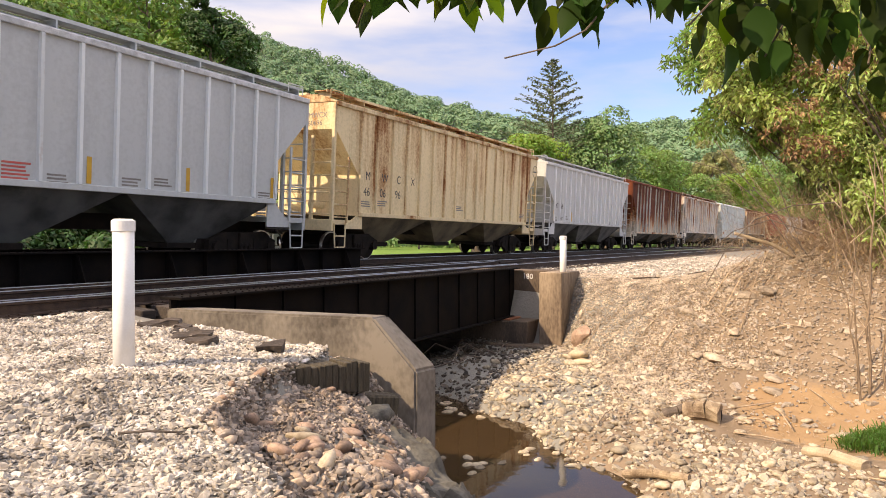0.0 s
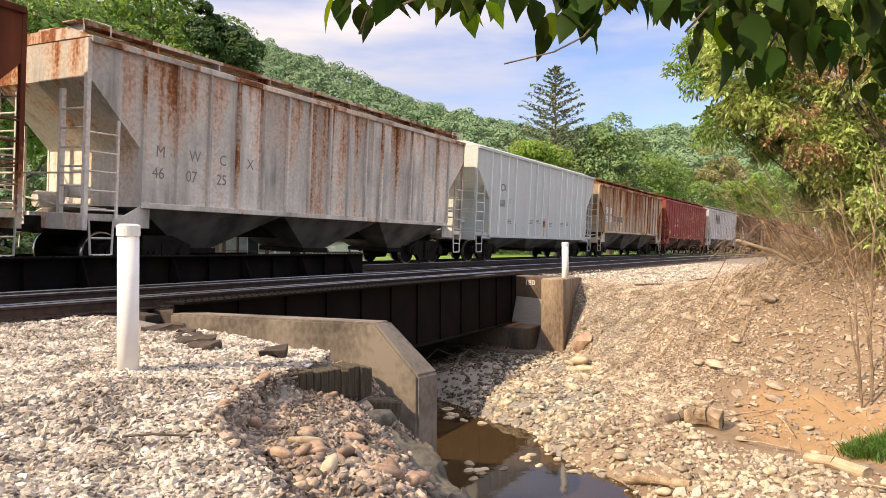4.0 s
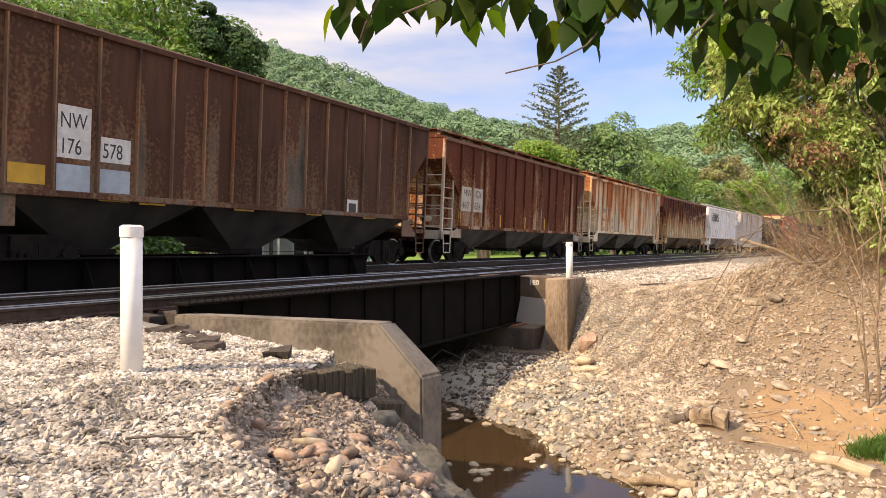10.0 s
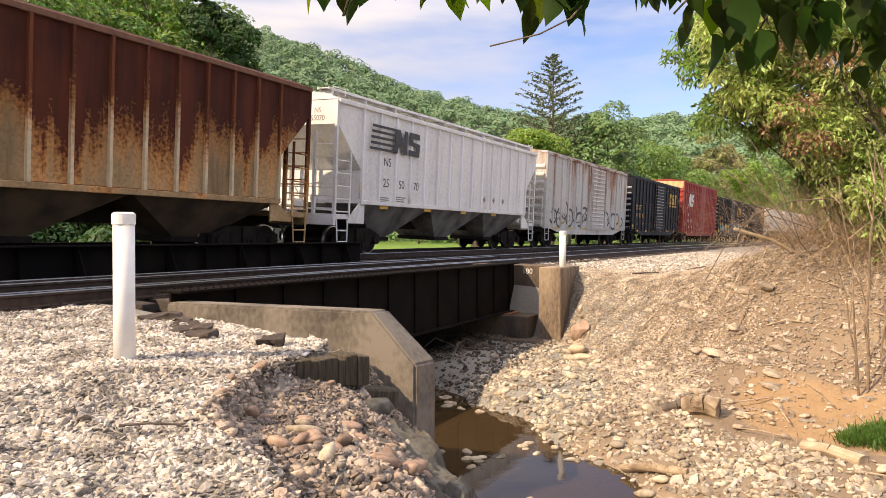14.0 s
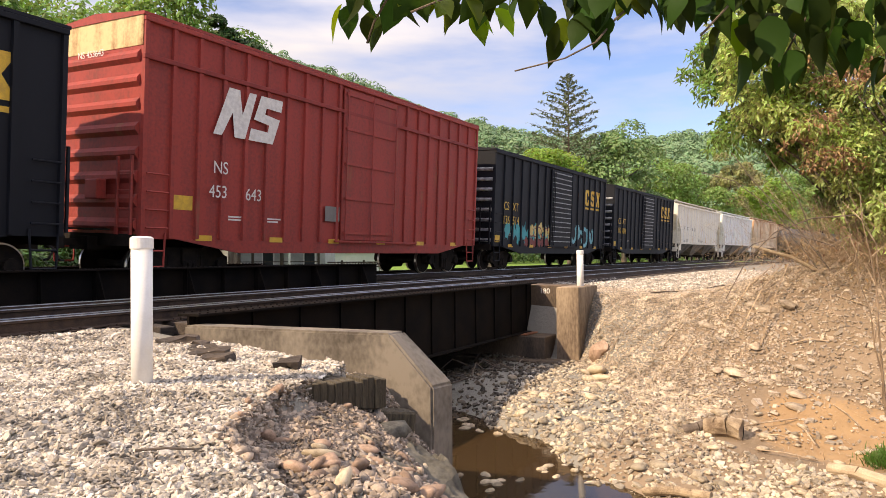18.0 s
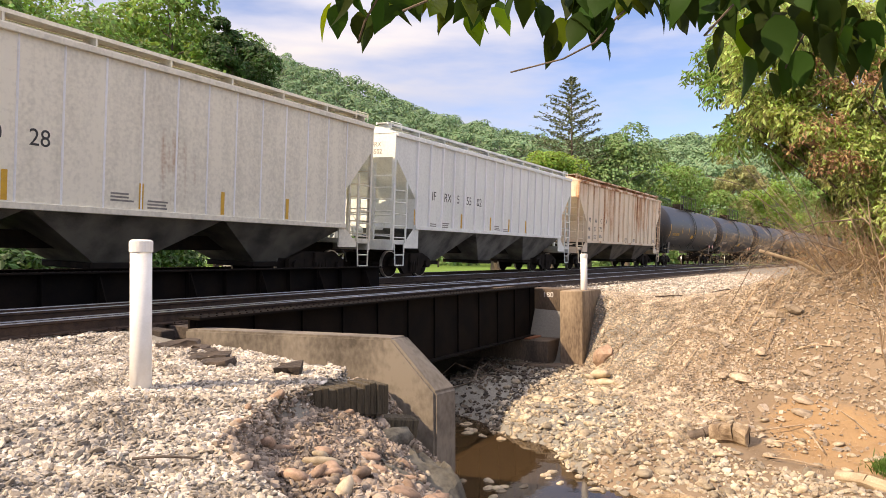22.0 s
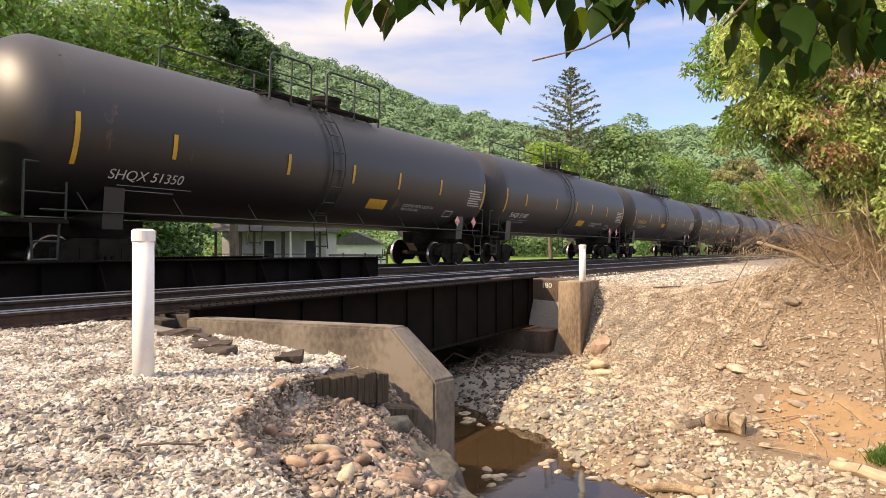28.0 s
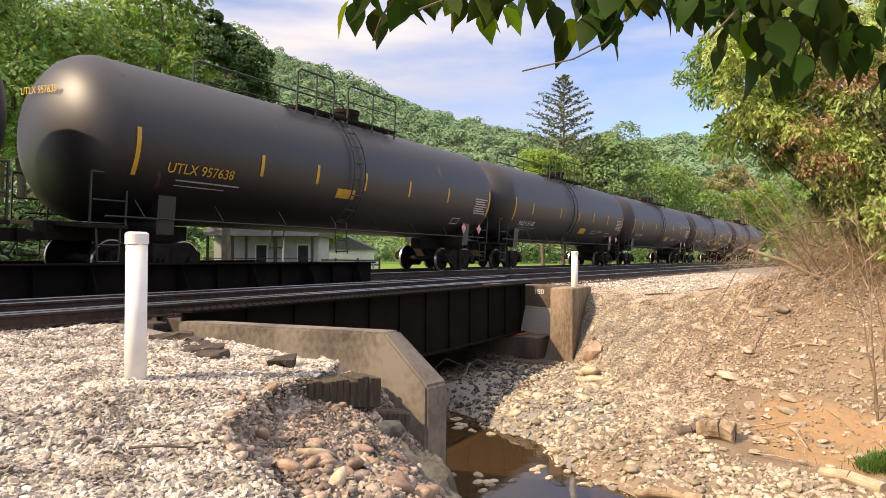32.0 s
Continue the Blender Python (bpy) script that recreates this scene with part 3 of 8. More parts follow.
def letters(parent, text, size, x, z, y, material, wide=1.0, name="lettering", turn=None):
    """Flat lettering on a side that faces -y; x, z: its lower left corner."""
    cu = bpy.data.curves.new("text", "FONT")
    cu.body, cu.size, cu.extrude = text, size * 1.38, 0.0015
    ob = bpy.data.objects.new("text", cu)
    me = bpy.data.meshes.new_from_object(ob)
    bpy.data.objects.remove(ob)
    me.materials.clear()
    me.materials.append(material)
    o = part(name, me, None, parent)
    o.matrix_basis = (turn or Matrix.Translation((x, y, z)) @ Matrix.Rotation(math.pi / 2, 4, "X")) @ Matrix.Diagonal((wide, 1, 1, 1))
    return o


def bars(parent, x0, x1, z, n, y, material, h=0.035, gap=0.03, seed=1):
    """Lines of writing too small to read."""
    r = random.Random(seed)
    b = B()
    for k in range(n):
        box(b, x0, x1 - r.random() * 0.25 * (x1 - x0), y - 0.002, y, z - k * (h + gap), z - k * (h + gap) + h)
    return part("small_print", b, material, parent)


def plate(parent, x0, x1, z0, z1, y, material, name="stencil_panel"):
    return part(name, box(B(), x0, x1, y - 0.002, y, z0, z1), material, parent)


# ---- running gear, shared by all cars ----
def wheelset_mesh():
    bm = B()
    for sd in (-1, 1):
        a = sd * 0.69
        rod(bm, (0, a, 0), (0, a + sd * 0.02, 0), 0.452, 28)
        rod(bm, (0, a + sd * 0.115, 0), (0, a + sd * 0.135, 0), 0.395, 28)
        rod(bm, (0, a + sd * 0.10, 0), (0, a + sd * 0.165, 0), 0.12, 12)
        n = len(bm.faces)
        rod(bm, (0, a + sd * 0.02, 0), (0, a + sd * 0.12, 0), 0.424, 28)
        bm.faces.ensure_lookup_table()
        for f in bm.faces[n:]:
            f.material_index = 1 if abs(f.normal.y) < 0.5 or f.calc_area() < 0.02 else 0
        for k in range(5):
            t = k * 2 * math.pi / 5
            rod(bm, (0.25 * math.cos(t), a + sd * 0.13, 0.25 * math.sin(t)), (0.25 * math.cos(t), a + sd * 0.142, 0.25 * math.sin(t)), 0.05, 8)
    rod(bm, (0, -1.05, 0), (0, 1.05, 0), 0.08, 12)
    me = mesh_of("wheelset", bm, M_DARK)
    me.materials.append(M_TREAD)
    return me


def sideframe_mesh():
    b = B()
    out = [(-1.12, 0.60), (-1.12, 0.38), (-0.72, 0.40), (-0.42, 0.12), (0.42, 0.12), (0.72, 0.40), (1.12, 0.38), (1.12, 0.60), (0.62, 0.80), (-0.62, 0.80)]
    prism(b, out, "y", -0.07, 0.07)
    for c in (-0.89, 0.89):
        rod(b, (c, -0.16, 0.45), (c, 0.10, 0.45), 0.14, 10)
    for c in (-0.14, 0.0, 0.14):
        rod(b, (c, -0.12, 0.20), (c, -0.12, 0.52), 0.055, 8)
    for sx in (-1, 1):
        box(b, sx * 0.44 - 0.1, sx * 0.44 + 0.1, -0.085, -0.07, 0.36, 0.62)
    return mesh_of("sideframe", b, M_DARK)


def bogie_mesh():
    b = B()
    box(b, -0.2, 0.2, -1.15, 1.15, 0.45, 0.78)
    rod(b, (0, 0, 0.78), (0, 0, 0.9), 0.2, 12)
    for s in (-0.42, 0.42):
        box(b, s - 0.04, s + 0.04, -0.95, 0.95, 0.30, 0.42)
    return mesh_of("bogie", bevel(b, 0.015), M_DARK)


def coupler_mesh():
    b = B()
    box(b, -0.9, -0.12, -0.07, 0.07, 0.80, 0.94)
    prism(b, [(-0.14, -0.14), (0.10, -0.16), (0.16, -0.02), (0.04, 0.02), (0.05, 0.14), (-0.14, 0.12)], "z", 0.74, 0.99)
    return mesh_of("coupler", b, M_DARK)


def hose_mesh():
    b = B()
    pipe(b, [(-0.3, -0.35, 0.85), (-0.1, -0.33, 0.72), (0.05, -0.25, 0.52), (0.2, -0.16, 0.5)], 0.025, 6)
    return mesh_of("air_hose", b, M_HOSE)


ME_WHEEL, ME_SIDE, ME_BOGIE, ME_COUPLER, ME_HOSE = wheelset_mesh(), sideframe_mesh(), bogie_mesh(), coupler_mesh(), hose_mesh()


def running_gear(car, L, inset=2.35):
    for sx in (-1, 1):
        bg = part("bogie", ME_BOGIE, None, car)
        bg.matrix_basis = Matrix.Translation((sx * (L / 2 - inset), 0, 0))
        for sd in (-1, 1):
            f = part("sideframe", ME_SIDE, None, bg)
            f.matrix_basis = pose(0, sd * 1.0, 0, 0, 0, 0 if sd < 0 else 180)
        for k, c in enumerate((-0.89, 0.89)):
            w = part("wheelset", ME_WHEEL, None, bg, "steel wheels with bright worn treads")
            w.matrix_basis = Matrix.Translation((c, 0, 0.424))
            WHEELS.append((w, k))
        cp = part("coupler", ME_COUPLER, None, car)
        cp.matrix_basis = pose(sx * (L / 2), 0, 0, 0, 0, 0 if sx > 0 else 180)
        h = part("air_hose", ME_HOSE, None, car)
        h.matrix_basis = pose(sx * (L / 2 - 0.1), 0, 0, 0, 0, 0 if sx > 0 else 180)


def ladder(parent, material, p0, p1, z0, z1, step_z=0.36, r=0.02, name="ladder", stiles=True):
    """Two uprights over p0 and p1 (x, y) with rungs between."""
    if not stiles:                            # single rungs, each fixed to the car by itself
        rung = mesh_of("rung", rod(B(), (*p0, 0), (*p1, 0), r, 5), material)
        for k in range(int((z1 - 0.18 - z0) / step_z) + 1):
            part("rung", rung, None, parent).matrix_basis = Matrix.Translation((0, 0, z0 + 0.15 + k * step_z))
        return None
    b = B()
    if stiles:
        for p in (p0, p1):
            box(b, p[0] - 0.025, p[0] + 0.025, p[1] - 0.025, p[1] + 0.025, z0, z1)
    z = z0 + 0.15
    while z < z1 - 0.03:
        rod(b, (*p0, z), (*p1, z), r, 5)
        z += step_z
    return part(name, b, material, parent)


def stirrup(parent, material, x, y):
    b = B()
    pipe(b, [(x - 0.26, y, 1.1), (x - 0.22, y - 0.02, 0.42), (x + 0.22, y - 0.02, 0.42), (x + 0.26, y, 1.1)], 0.022, 5)
    rod(b, (x - 0.23, y - 0.01, 0.74), (x + 0.23, y - 0.01, 0.74), 0.02, 5)
    return part("stirrup_step", b, material, parent)


# heights of the side sheets over the rail: foot and top, car by car
SIDES = {0: (1.54, 4.32), 1: (1.34, 4.50), 2: (1.51, 4.42), 3: (1.16, 4.63), 4: (1.37, 4.48), 5: (1.02, 4.55), 6: (1.52, 4.34), 7: (1.40, 4.38), 8: (1.53, 4.42), 9: (1.50, 4.60), 10: (1.30, 4.49), 11: (1.45, 4.52), 12: (1.40, 4.48), 13: (1.54, 4.43), 19: (1.48, 4.48), 20: (1.57, 4.47), 21: (1.45, 4.55)}


def hopper_car(i, label, paint, rust=0.1, grime=0.2, ribs=14, rib_mat=None, band=None, stripes=(), chord=None, rib_w=0.085, rib_d=0.07, boards=True, skip=(), cols=((0.13, 0.045, 0.02), (0.40, 0.18, 0.07))):
    """A covered hopper car: ribbed sides cut away over the end platforms, three outlet bays, walkways on the roof."""
    L = GAPS[i] - GAPS[i - 1] if i else 16.3
    car = thing("hopper_car", label, "freight car", "cars of the freight train")
    E, W, (lo, top) = L / 2 - 0.62, 1.5, SIDES[i]
    m = weathered("paint_of_hopper", paint, rust, grime, band=band, rust_cols=cols)
    # lit copy of the paint: low-rust ribs carry their brightness in the colour
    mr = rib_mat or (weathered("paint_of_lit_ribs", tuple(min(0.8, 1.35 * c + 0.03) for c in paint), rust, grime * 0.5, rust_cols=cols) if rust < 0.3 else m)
    inset, kz, ks = 1.15, 2.52, 3.72
    outline = [(-E, top), (-E, ks), (-E + inset, kz), (-E + inset, lo), (E - inset, lo), (E - inset, kz), (E, ks), (E, top)]
    body = part("body", prism(B(), outline, "y", -W, W), m, car)
    part("roof", prism(B(), [(-W - 0.03, top - 0.02), (W + 0.03, top - 0.02), (0.9, top + 0.20), (-0.9, top + 0.20)], "x", -E - 0.02, E + 0.02), m, car)
    for sd in (-1, 1):
        part("top_chord", bevel(box(B(), -E, E, sd * (W + 0.035) - 0.035, sd * (W + 0.035) + 0.035, top - 0.13, top - 0.01), 0.012), chord or m, car)
        part("side_sill", bevel(box(B(), -E + inset, E - inset, sd * (W + 0.03) - 0.03, sd * (W + 0.03) + 0.03, lo - 0.02, lo + 0.10), 0.01), m, car)
    rb = B()
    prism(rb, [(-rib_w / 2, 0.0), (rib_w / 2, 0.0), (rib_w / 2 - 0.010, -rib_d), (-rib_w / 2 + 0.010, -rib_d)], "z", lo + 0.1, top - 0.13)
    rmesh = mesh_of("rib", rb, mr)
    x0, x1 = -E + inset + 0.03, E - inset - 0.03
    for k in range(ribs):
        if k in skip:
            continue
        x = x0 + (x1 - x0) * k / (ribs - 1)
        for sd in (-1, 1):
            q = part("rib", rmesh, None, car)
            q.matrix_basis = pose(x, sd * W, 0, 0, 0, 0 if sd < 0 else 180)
    # bays take the paint much darkened, so the car's shade is in the colour
    m_under = surface("shaded_underside", tuple(0.22 * c + 0.006 for c in paint), tuple(0.05 * c + 0.006 for c in paint), 1.5, 0.85, bump=0.1)
    span = (2 * (E - inset)) / 3
    for k in range(3):
        c = -E + inset + span * (k + 0.5)
        b = B()
        t = [bm_v for bm_v in ((c - span / 2 + 0.02, -W + 0.03), (c + span / 2 - 0.02, -W + 0.03), (c + span / 2 - 0.02, W - 0.03), (c - span / 2 + 0.02, W - 0.03))]
        u = [(c - 0.45, -0.75), (c + 0.45, -0.75), (c + 0.45, 0.75), (c - 0.45, 0.75)]
        tv, uv = [b.verts.new((*p, lo)) for p in t], [b.verts.new((*p, 0.52)) for p in u]
        for j in range(4):
            b.faces.new((tv[j], tv[(j + 1) % 4], uv[(j + 1) % 4], uv[j]))
        b.faces.new(tv), b.faces.new(uv[::-1])
        bmesh.ops.recalc_face_normals(b, faces=b.faces[:])
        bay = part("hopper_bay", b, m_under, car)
        part("outlet_gate", bevel(box(B(), c - 0.55, c + 0.55, -0.82, 0.82, 0.40, 0.53), 0.015), M_DARK, bay)
    part("centre_sill", box(B(), -L / 2 + 0.5, L / 2 - 0.5, -0.22, 0.22, 0.78, 1.12), M_DARK, car)
    mw = m if rust < 0.75 else weathered("paint_of_end_frame", paint, rust * 0.6, grime)
    for sx in (-1, 1):
        e, f = sx * E, sx * (E - inset)
        part("end_platform", bevel(box(B(), min(e, f), max(e, f), -W + 0.02, W - 0.02, 1.06, 1.20), 0.01), mw, car)
        part("end_sill", bevel(box(B(), e - 0.05, e + 0.05, -W, W, 0.88, 1.20), 0.01), mw, car)
        for sd in (-1, 1):
            bolster = B()
            prism(bolster, [(f, lo), (f + sx * 0.55, 1.06), (f + sx * 0.55, 0.95), (f - sx * 0.25, 0.95), (f - sx * 0.25, lo)], "y", sd * (W - 0.02) - 0.02, sd * (W - 0.02) + 0.02)
            part("side_gusset", bolster, mw, car)
        for y in (-W + 0.04, -0.72, 0.72, W - 0.04):
            part("corner_post" if abs(y) > 1 else "end_post", bevel(box(B(), e - 0.045, e + 0.045, y - 0.05, y + 0.05, 1.15, 3.55 if abs(y) < 1 else top - 0.05), 0.008), mw, car)
        for sd in (-1, 1):
            ladder(car, mw, (e - sx * 0.02, sd * (W - 0.02)), (e - sx * 0.62, sd * (W + 0.02)), 1.12, 3.0)
            ladder(car, mw, (e + sx * 0.03, sd * (W - 0.1)), (e + sx * 0.03, sd * 0.74), 1.2, 3.4, stiles=False, name="end_rungs")
            stirrup(car, mw, e - sx * 0.32, sd * (W + 0.01))
        b = B()
        rod(b, (e + sx * 0.05, -W + 0.1, 1.95), (e + sx * 0.05, W - 0.1, 1.95), 0.02, 5)
        part("handrail", b, mw, car)
        b = B()
        if sx < 0:
            rod(b, (f + 0.5 * sx, 0.3, 1.45), (f + 1.0 * sx, 0.3, 1.45), 0.17, 12)
            rod(b, (f + 0.4 * sx, -0.5, 1.62), (f + 0.9 * sx, -0.5, 1.62), 0.12, 12)
            pipe(b, [(f + 0.3 * sx, -0.9, 1.3), (f + 0.9 * sx, -0.2, 1.35), (f + 1.1 * sx, 0.6, 1.5)], 0.02, 5)
            part("brake_gear", b, mw, car)
        else:
            n = 14
            ring = [(e + 0.10, 0.95 + 0.26 * math.cos(2 * math.pi * k / n), 2.3 + 0.26 * math.sin(2 * math.pi * k / n)) for k in range(n + 1)]
            pipe(b, ring, 0.018, 5)
            for k in range(0, n, 4):
                rod(b, (e + 0.06, 0.95, 2.3), ring[k], 0.014, 4)
            part("brake_wheel", b, M_DARK, car)
    if boards:
        for sd in (-1, 1):
            y = sd * 1.02
            brd = part("running_board", box(B(), -E - 0.12, E + 0.12, y - 0.188, y + 0.188, top + 0.265, top + 0.285), mw, car)
            for yy in (y - 0.2, y + 0.2):
                part("board_edge", box(B(), -E - 0.12, E + 0.12, yy - 0.012, yy + 0.012, top + 0.235, top + 0.305), mw, brd)
            bk = mesh_of("board_bracket", box(B(), -0.02, 0.02, -0.2, 0.2, top + 0.08, top + 0.26), mw)
            for k in range(10):
                part("board_bracket", bk, None, brd).matrix_basis = Matrix.Translation((-E + 0.05 + (2 * E - 0.1) * k / 9, y, 0))
        for sx in (-1, 1):
            b = B()
            pipe(b, [(sx * E, -1.3, top + 0.1), (sx * (E + 0.02), -1.3, top + 0.32), (sx * (E - 0.55), -1.3, top + 0.32), (sx * (E - 0.55), -1.3, top + 0.1)], 0.015, 4)
            part("grab_iron", b, mw, car)
    for k in range(5):
        c = -E + (2 * E) * (k + 0.5) / 5
        part("hatch_cover", bevel(box(B(), c - E / 5 + 0.1, c + E / 5 - 0.1, -0.33, 0.33, top + 0.18, top + 0.30), 0.03), m, car)
    for fx in stripes:
        x = -E + inset + (2 * (E - inset)) * fx
        plate(car, x - 0.05, x + 0.05, lo + 0.12, lo + 0.62, -W - 0.008, M_YELLOW, "reflective_stripe")
    running_gear(car, L)
    CARS.append((car, GAPS[i] - L / 2))
    return car, -E + inset, (2 * (E - inset)) / (ribs - 1), -W - 0.003, E


def panel_text(h, rows, material, first=0):
    """Reporting marks, a piece in each panel between ribs: rows of (height, size, pieces)."""
    car, x0, dx, y, E = h
    for z, size, pieces in rows:
        for k, t in enumerate(pieces):
            if t:
                letters(car, t, size, x0 + dx * (first + k) + dx * 0.5 - 0.31 * size * len(t), z, y, material, 0.92)


def small_prints(h, panels, material, z=1.75, n=3):
    car, x0, dx, y, E = h
    for k, p in enumerate(panels):
        bars(car, x0 + dx * p + 0.15, x0 + dx * (p + 1) - 0.15, z + 0.05 * (k % 3), n, y, material, seed=k)


def end_text(h, a, b, material):
    """Marks on the upper end sheet, which faces back along the train."""
    car, x0, dx, y, E = h
    for t, z in ((a, 4.05), (b, 3.83)):
        w = 0.72 * 0.16 * len(t)
        letters(car, t, 0.15, 0, 0, 0, material, turn=Matrix.Translation((-E - 0.004, w / 2 - 0.75, z)) @ Matrix.Rotation(-math.pi / 2, 4, "Z") @ Matrix.Rotation(math.pi / 2, 4, "X"))


CREAM = (0.56, 0.47, 0.33)

def end_ring(h):
    """A painted ring with a bar of small writing, high on the end panel."""
    x = -h[1] + 0.95
    part("painted_emblem", pipe(B(), [(x + 0.27 * math.cos(a * math.pi / 12), h[3], 3.78 + 0.27 * math.sin(a * math.pi / 12)) for a in range(25)], 0.012, 4), M_BLACK, h[0])
    plate(h[0], x - 0.2, x + 0.2, 3.75, 3.81, h[3], M_BLACK, "small_print")


h = hopper_car(0, "clean light grey covered hopper car with raised ribs", (0.50, 0.525, 0.525), 0.0, 0.12, 18, chord=surface("pale_chord", (0.62, 0.63, 0.63), rough=0.5, bump=0.05), stripes=(0.2, 0.604, 0.785, 0.99))
small_prints(h, (9, 11, 12, 16), M_FADED), bars(h[0], h[1] + h[2] * 8 + 0.12, h[1] + h[2] * 9 - 0.12, 1.9, 6, h[3], M_REDINK)
h = hopper_car(1, "faded yellow covered hopper car streaked with rust", (0.74, 0.60, 0.36), 0.30, 0.2, 16, boards=True, cols=((0.22, 0.085, 0.03), (0.50, 0.30, 0.14)))
panel_text(h, [(2.42, 0.26, ("M", "W", "C", "X")), (1.95, 0.26, ("46", "06", "96"))], M_BLACK)
small_prints(h, (0, 1, 7, 14), M_FADED), end_text(h, "MWCX", "460696", M_FADED), end_ring(h)
h = hopper_car(2, "pale grey covered hopper car with closely set ribs", (0.58, 0.58, 0.56), 0.03, 0.2, 17, stripes=(0.0, 0.22, 0.5))
panel_text(h, [(2.25, 0.27, ("147", "54"))], M_BLACK)
small_prints(h, (0, 1, 2, 12, 14), M_FADED), end_text(h, "AEX", "14754", M_BLACK)
WHITE_RIB = weathered("paint_of_ribs", (0.55, 0.53, 0.47), 0.3, 0.25)
h = hopper_car(3, "dark rust-brown covered hopper car with pale ribs", (0.50, 0.45, 0.36), 0.66, 0.2, 16, skip=(5, 10), rib_mat=WHITE_RIB, band=2.15, boards=False, cols=((0.10, 0.026, 0.010), (0.45, 0.19, 0.06)))
panel_text(h, [(2.25, 0.27, ("AEX", "124", "05"))], M_BLACK), end_text(h, "AEX", "12405", M_WHITE)
small_prints(h, (2, 3, 10), M_FADED)
h = hopper_car(4, "off-white covered hopper car with rust stains", (0.66, 0.62, 0.55), 0.32, 0.2, 16)
panel_text(h, [(2.42, 0.24, ("M", "W", "C", "X")), (1.98, 0.24, ("46", "07", "25"))], M_FADED)
h = hopper_car(5, "clean grey-green covered hopper car with wide panels", (0.50, 0.535, 0.515), 0.0, 0.12, 16, skip=(4, 9), stripes=(0.0, 0.22, 0.5, 0.98), boards=False)
panel_text(h, [(2.95, 0.30, ("CX",)), (2.3, 0.30, ("488",))], M_BLACK, 1)
small_prints(h, (2, 5, 6, 8, 10, 11), M_FADED), bars(h[0], h[1] + h[2] * 7 + 0.12, h[1] + h[2] * 8 - 0.12, 1.9, 6, h[3], M_REDINK)
letters(h[0], "C", 0.16, h[1] + h[2] * 2.4, 2.5, h[3], M_BLACK), plate(h[0], h[1] + h[2] * 7.3, h[1] + h[2] * 7.6, 1.55, 1.85, h[3], M_BLACK)
h = hopper_car(6, "tan covered hopper car heavily streaked with brown rust", (0.60, 0.52, 0.40), 0.50, 0.25, 18, cols=((0.17, 0.058, 0.022), (0.48, 0.23, 0.085)))
for k, (a, b) in enumerate((("AE", "162"), ("X", "57"))):
    x = h[1] + h[2] * (k + 0.12)
    plate(h[0], x, x + h[2] * 0.72, 2.66, 3.02, h[3], M_WHITE), plate(h[0], x, x + h[2] * 0.72, 2.14, 2.50, h[3], M_WHITE)
    letters(h[0], a, 0.26, x + 0.06, 2.71, h[3] - 0.003, M_BLACK, 0.8), letters(h[0], b, 0.26, x + 0.04, 2.19, h[3] - 0.003, M_BLACK, 0.72)
M_GREYPATCH = surface("grey_paint_patch", (0.20, 0.19, 0.18), (0.15, 0.14, 0.13), 4, 0.8, bump=0)
for k in range(2, 5):
    plate(h[0], h[1] + h[2] * k + 0.08, h[1] + h[2] * (k + 1) - 0.06, 2.2, 2.55, h[3], M_GREYPATCH)
plate(h[0], h[1] + 0.08, h[1] + h[2] * 0.85, 1.55, 1.95, h[3], M_YELLOW), small_prints(h, (2, 3), M_FADED, 2.05)
h = hopper_car(7, "brick red covered hopper car with white lettering", (0.27, 0.045, 0.032), 0.06, 0.3, 17, cols=((0.10, 0.02, 0.015), (0.2, 0.04, 0.03)))
panel_text(h, [(2.72, 0.27, ("IT", "FX")), (2.3, 0.27, ("366", "684"))], M_WHITE, 2)
small_prints(h, (2, 3, 6, 8, 9, 13), M_WHITE, 1.62, 2), end_text(h, "ITFX", "366684", M_WHITE)
letters(h[0], "C", 0.14, h[1] + h[2] * 5.4, 2.35, h[3], M_WHITE), plate(h[0], h[1] + 0.2, h[1] + 0.65, 1.75, 2.0, h[3], M_YELLOW)
for k in (3, 6, 9, 11):
    plate(h[0], h[1] + h[2] * k + 0.15, h[1] + h[2] * k + 0.5, 1.32, 1.40, h[3] - 0.065, M_YELLOW, "reflective_stripe")


def sheet_shape(parent, outlines, x, z, y, sx, sz, material, name="painted_emblem"):
    """Flat painted shapes, from outlines in a unit square."""
    b = B()
    for o in outlines:
        prism(b, [(x + p * sx, z + q * sz) for p, q in o], "y", y - 0.002, y)
    return part(name, b, material, parent)


M_GREYPATCH2 = surface("charcoal_emblem_paint", (0.06, 0.058, 0.055), (0.10, 0.095, 0.09), 3, 0.8, bump=0)
N_SHAPE = [[(0.0, 0), (0.13, 0), (0.20, 0.5), (0.33, 0), (0.50, 0), (0.50, 1), (0.38, 1), (0.36, 0.5), (0.22, 1), (0.05, 1)]]
S_SHAPE = [[(0.56, 0), (0.98, 0), (1.0, 0.56), (0.72, 0.62), (0.72, 0.76), (0.99, 0.74), (0.97, 1), (0.58, 1), (0.56, 0.46), (0.84, 0.40), (0.84, 0.24), (0.55, 0.26)]]
W_SHAPE = [[(0.54, 1), (0.64, 0), (0.74, 0), (0.78, 0.45), (0.83, 0), (0.92, 0), (1.0, 1), (0.93, 1), (0.88, 0.4), (0.82, 1), (0.75, 1), (0.70, 0.4), (0.63, 1)]]
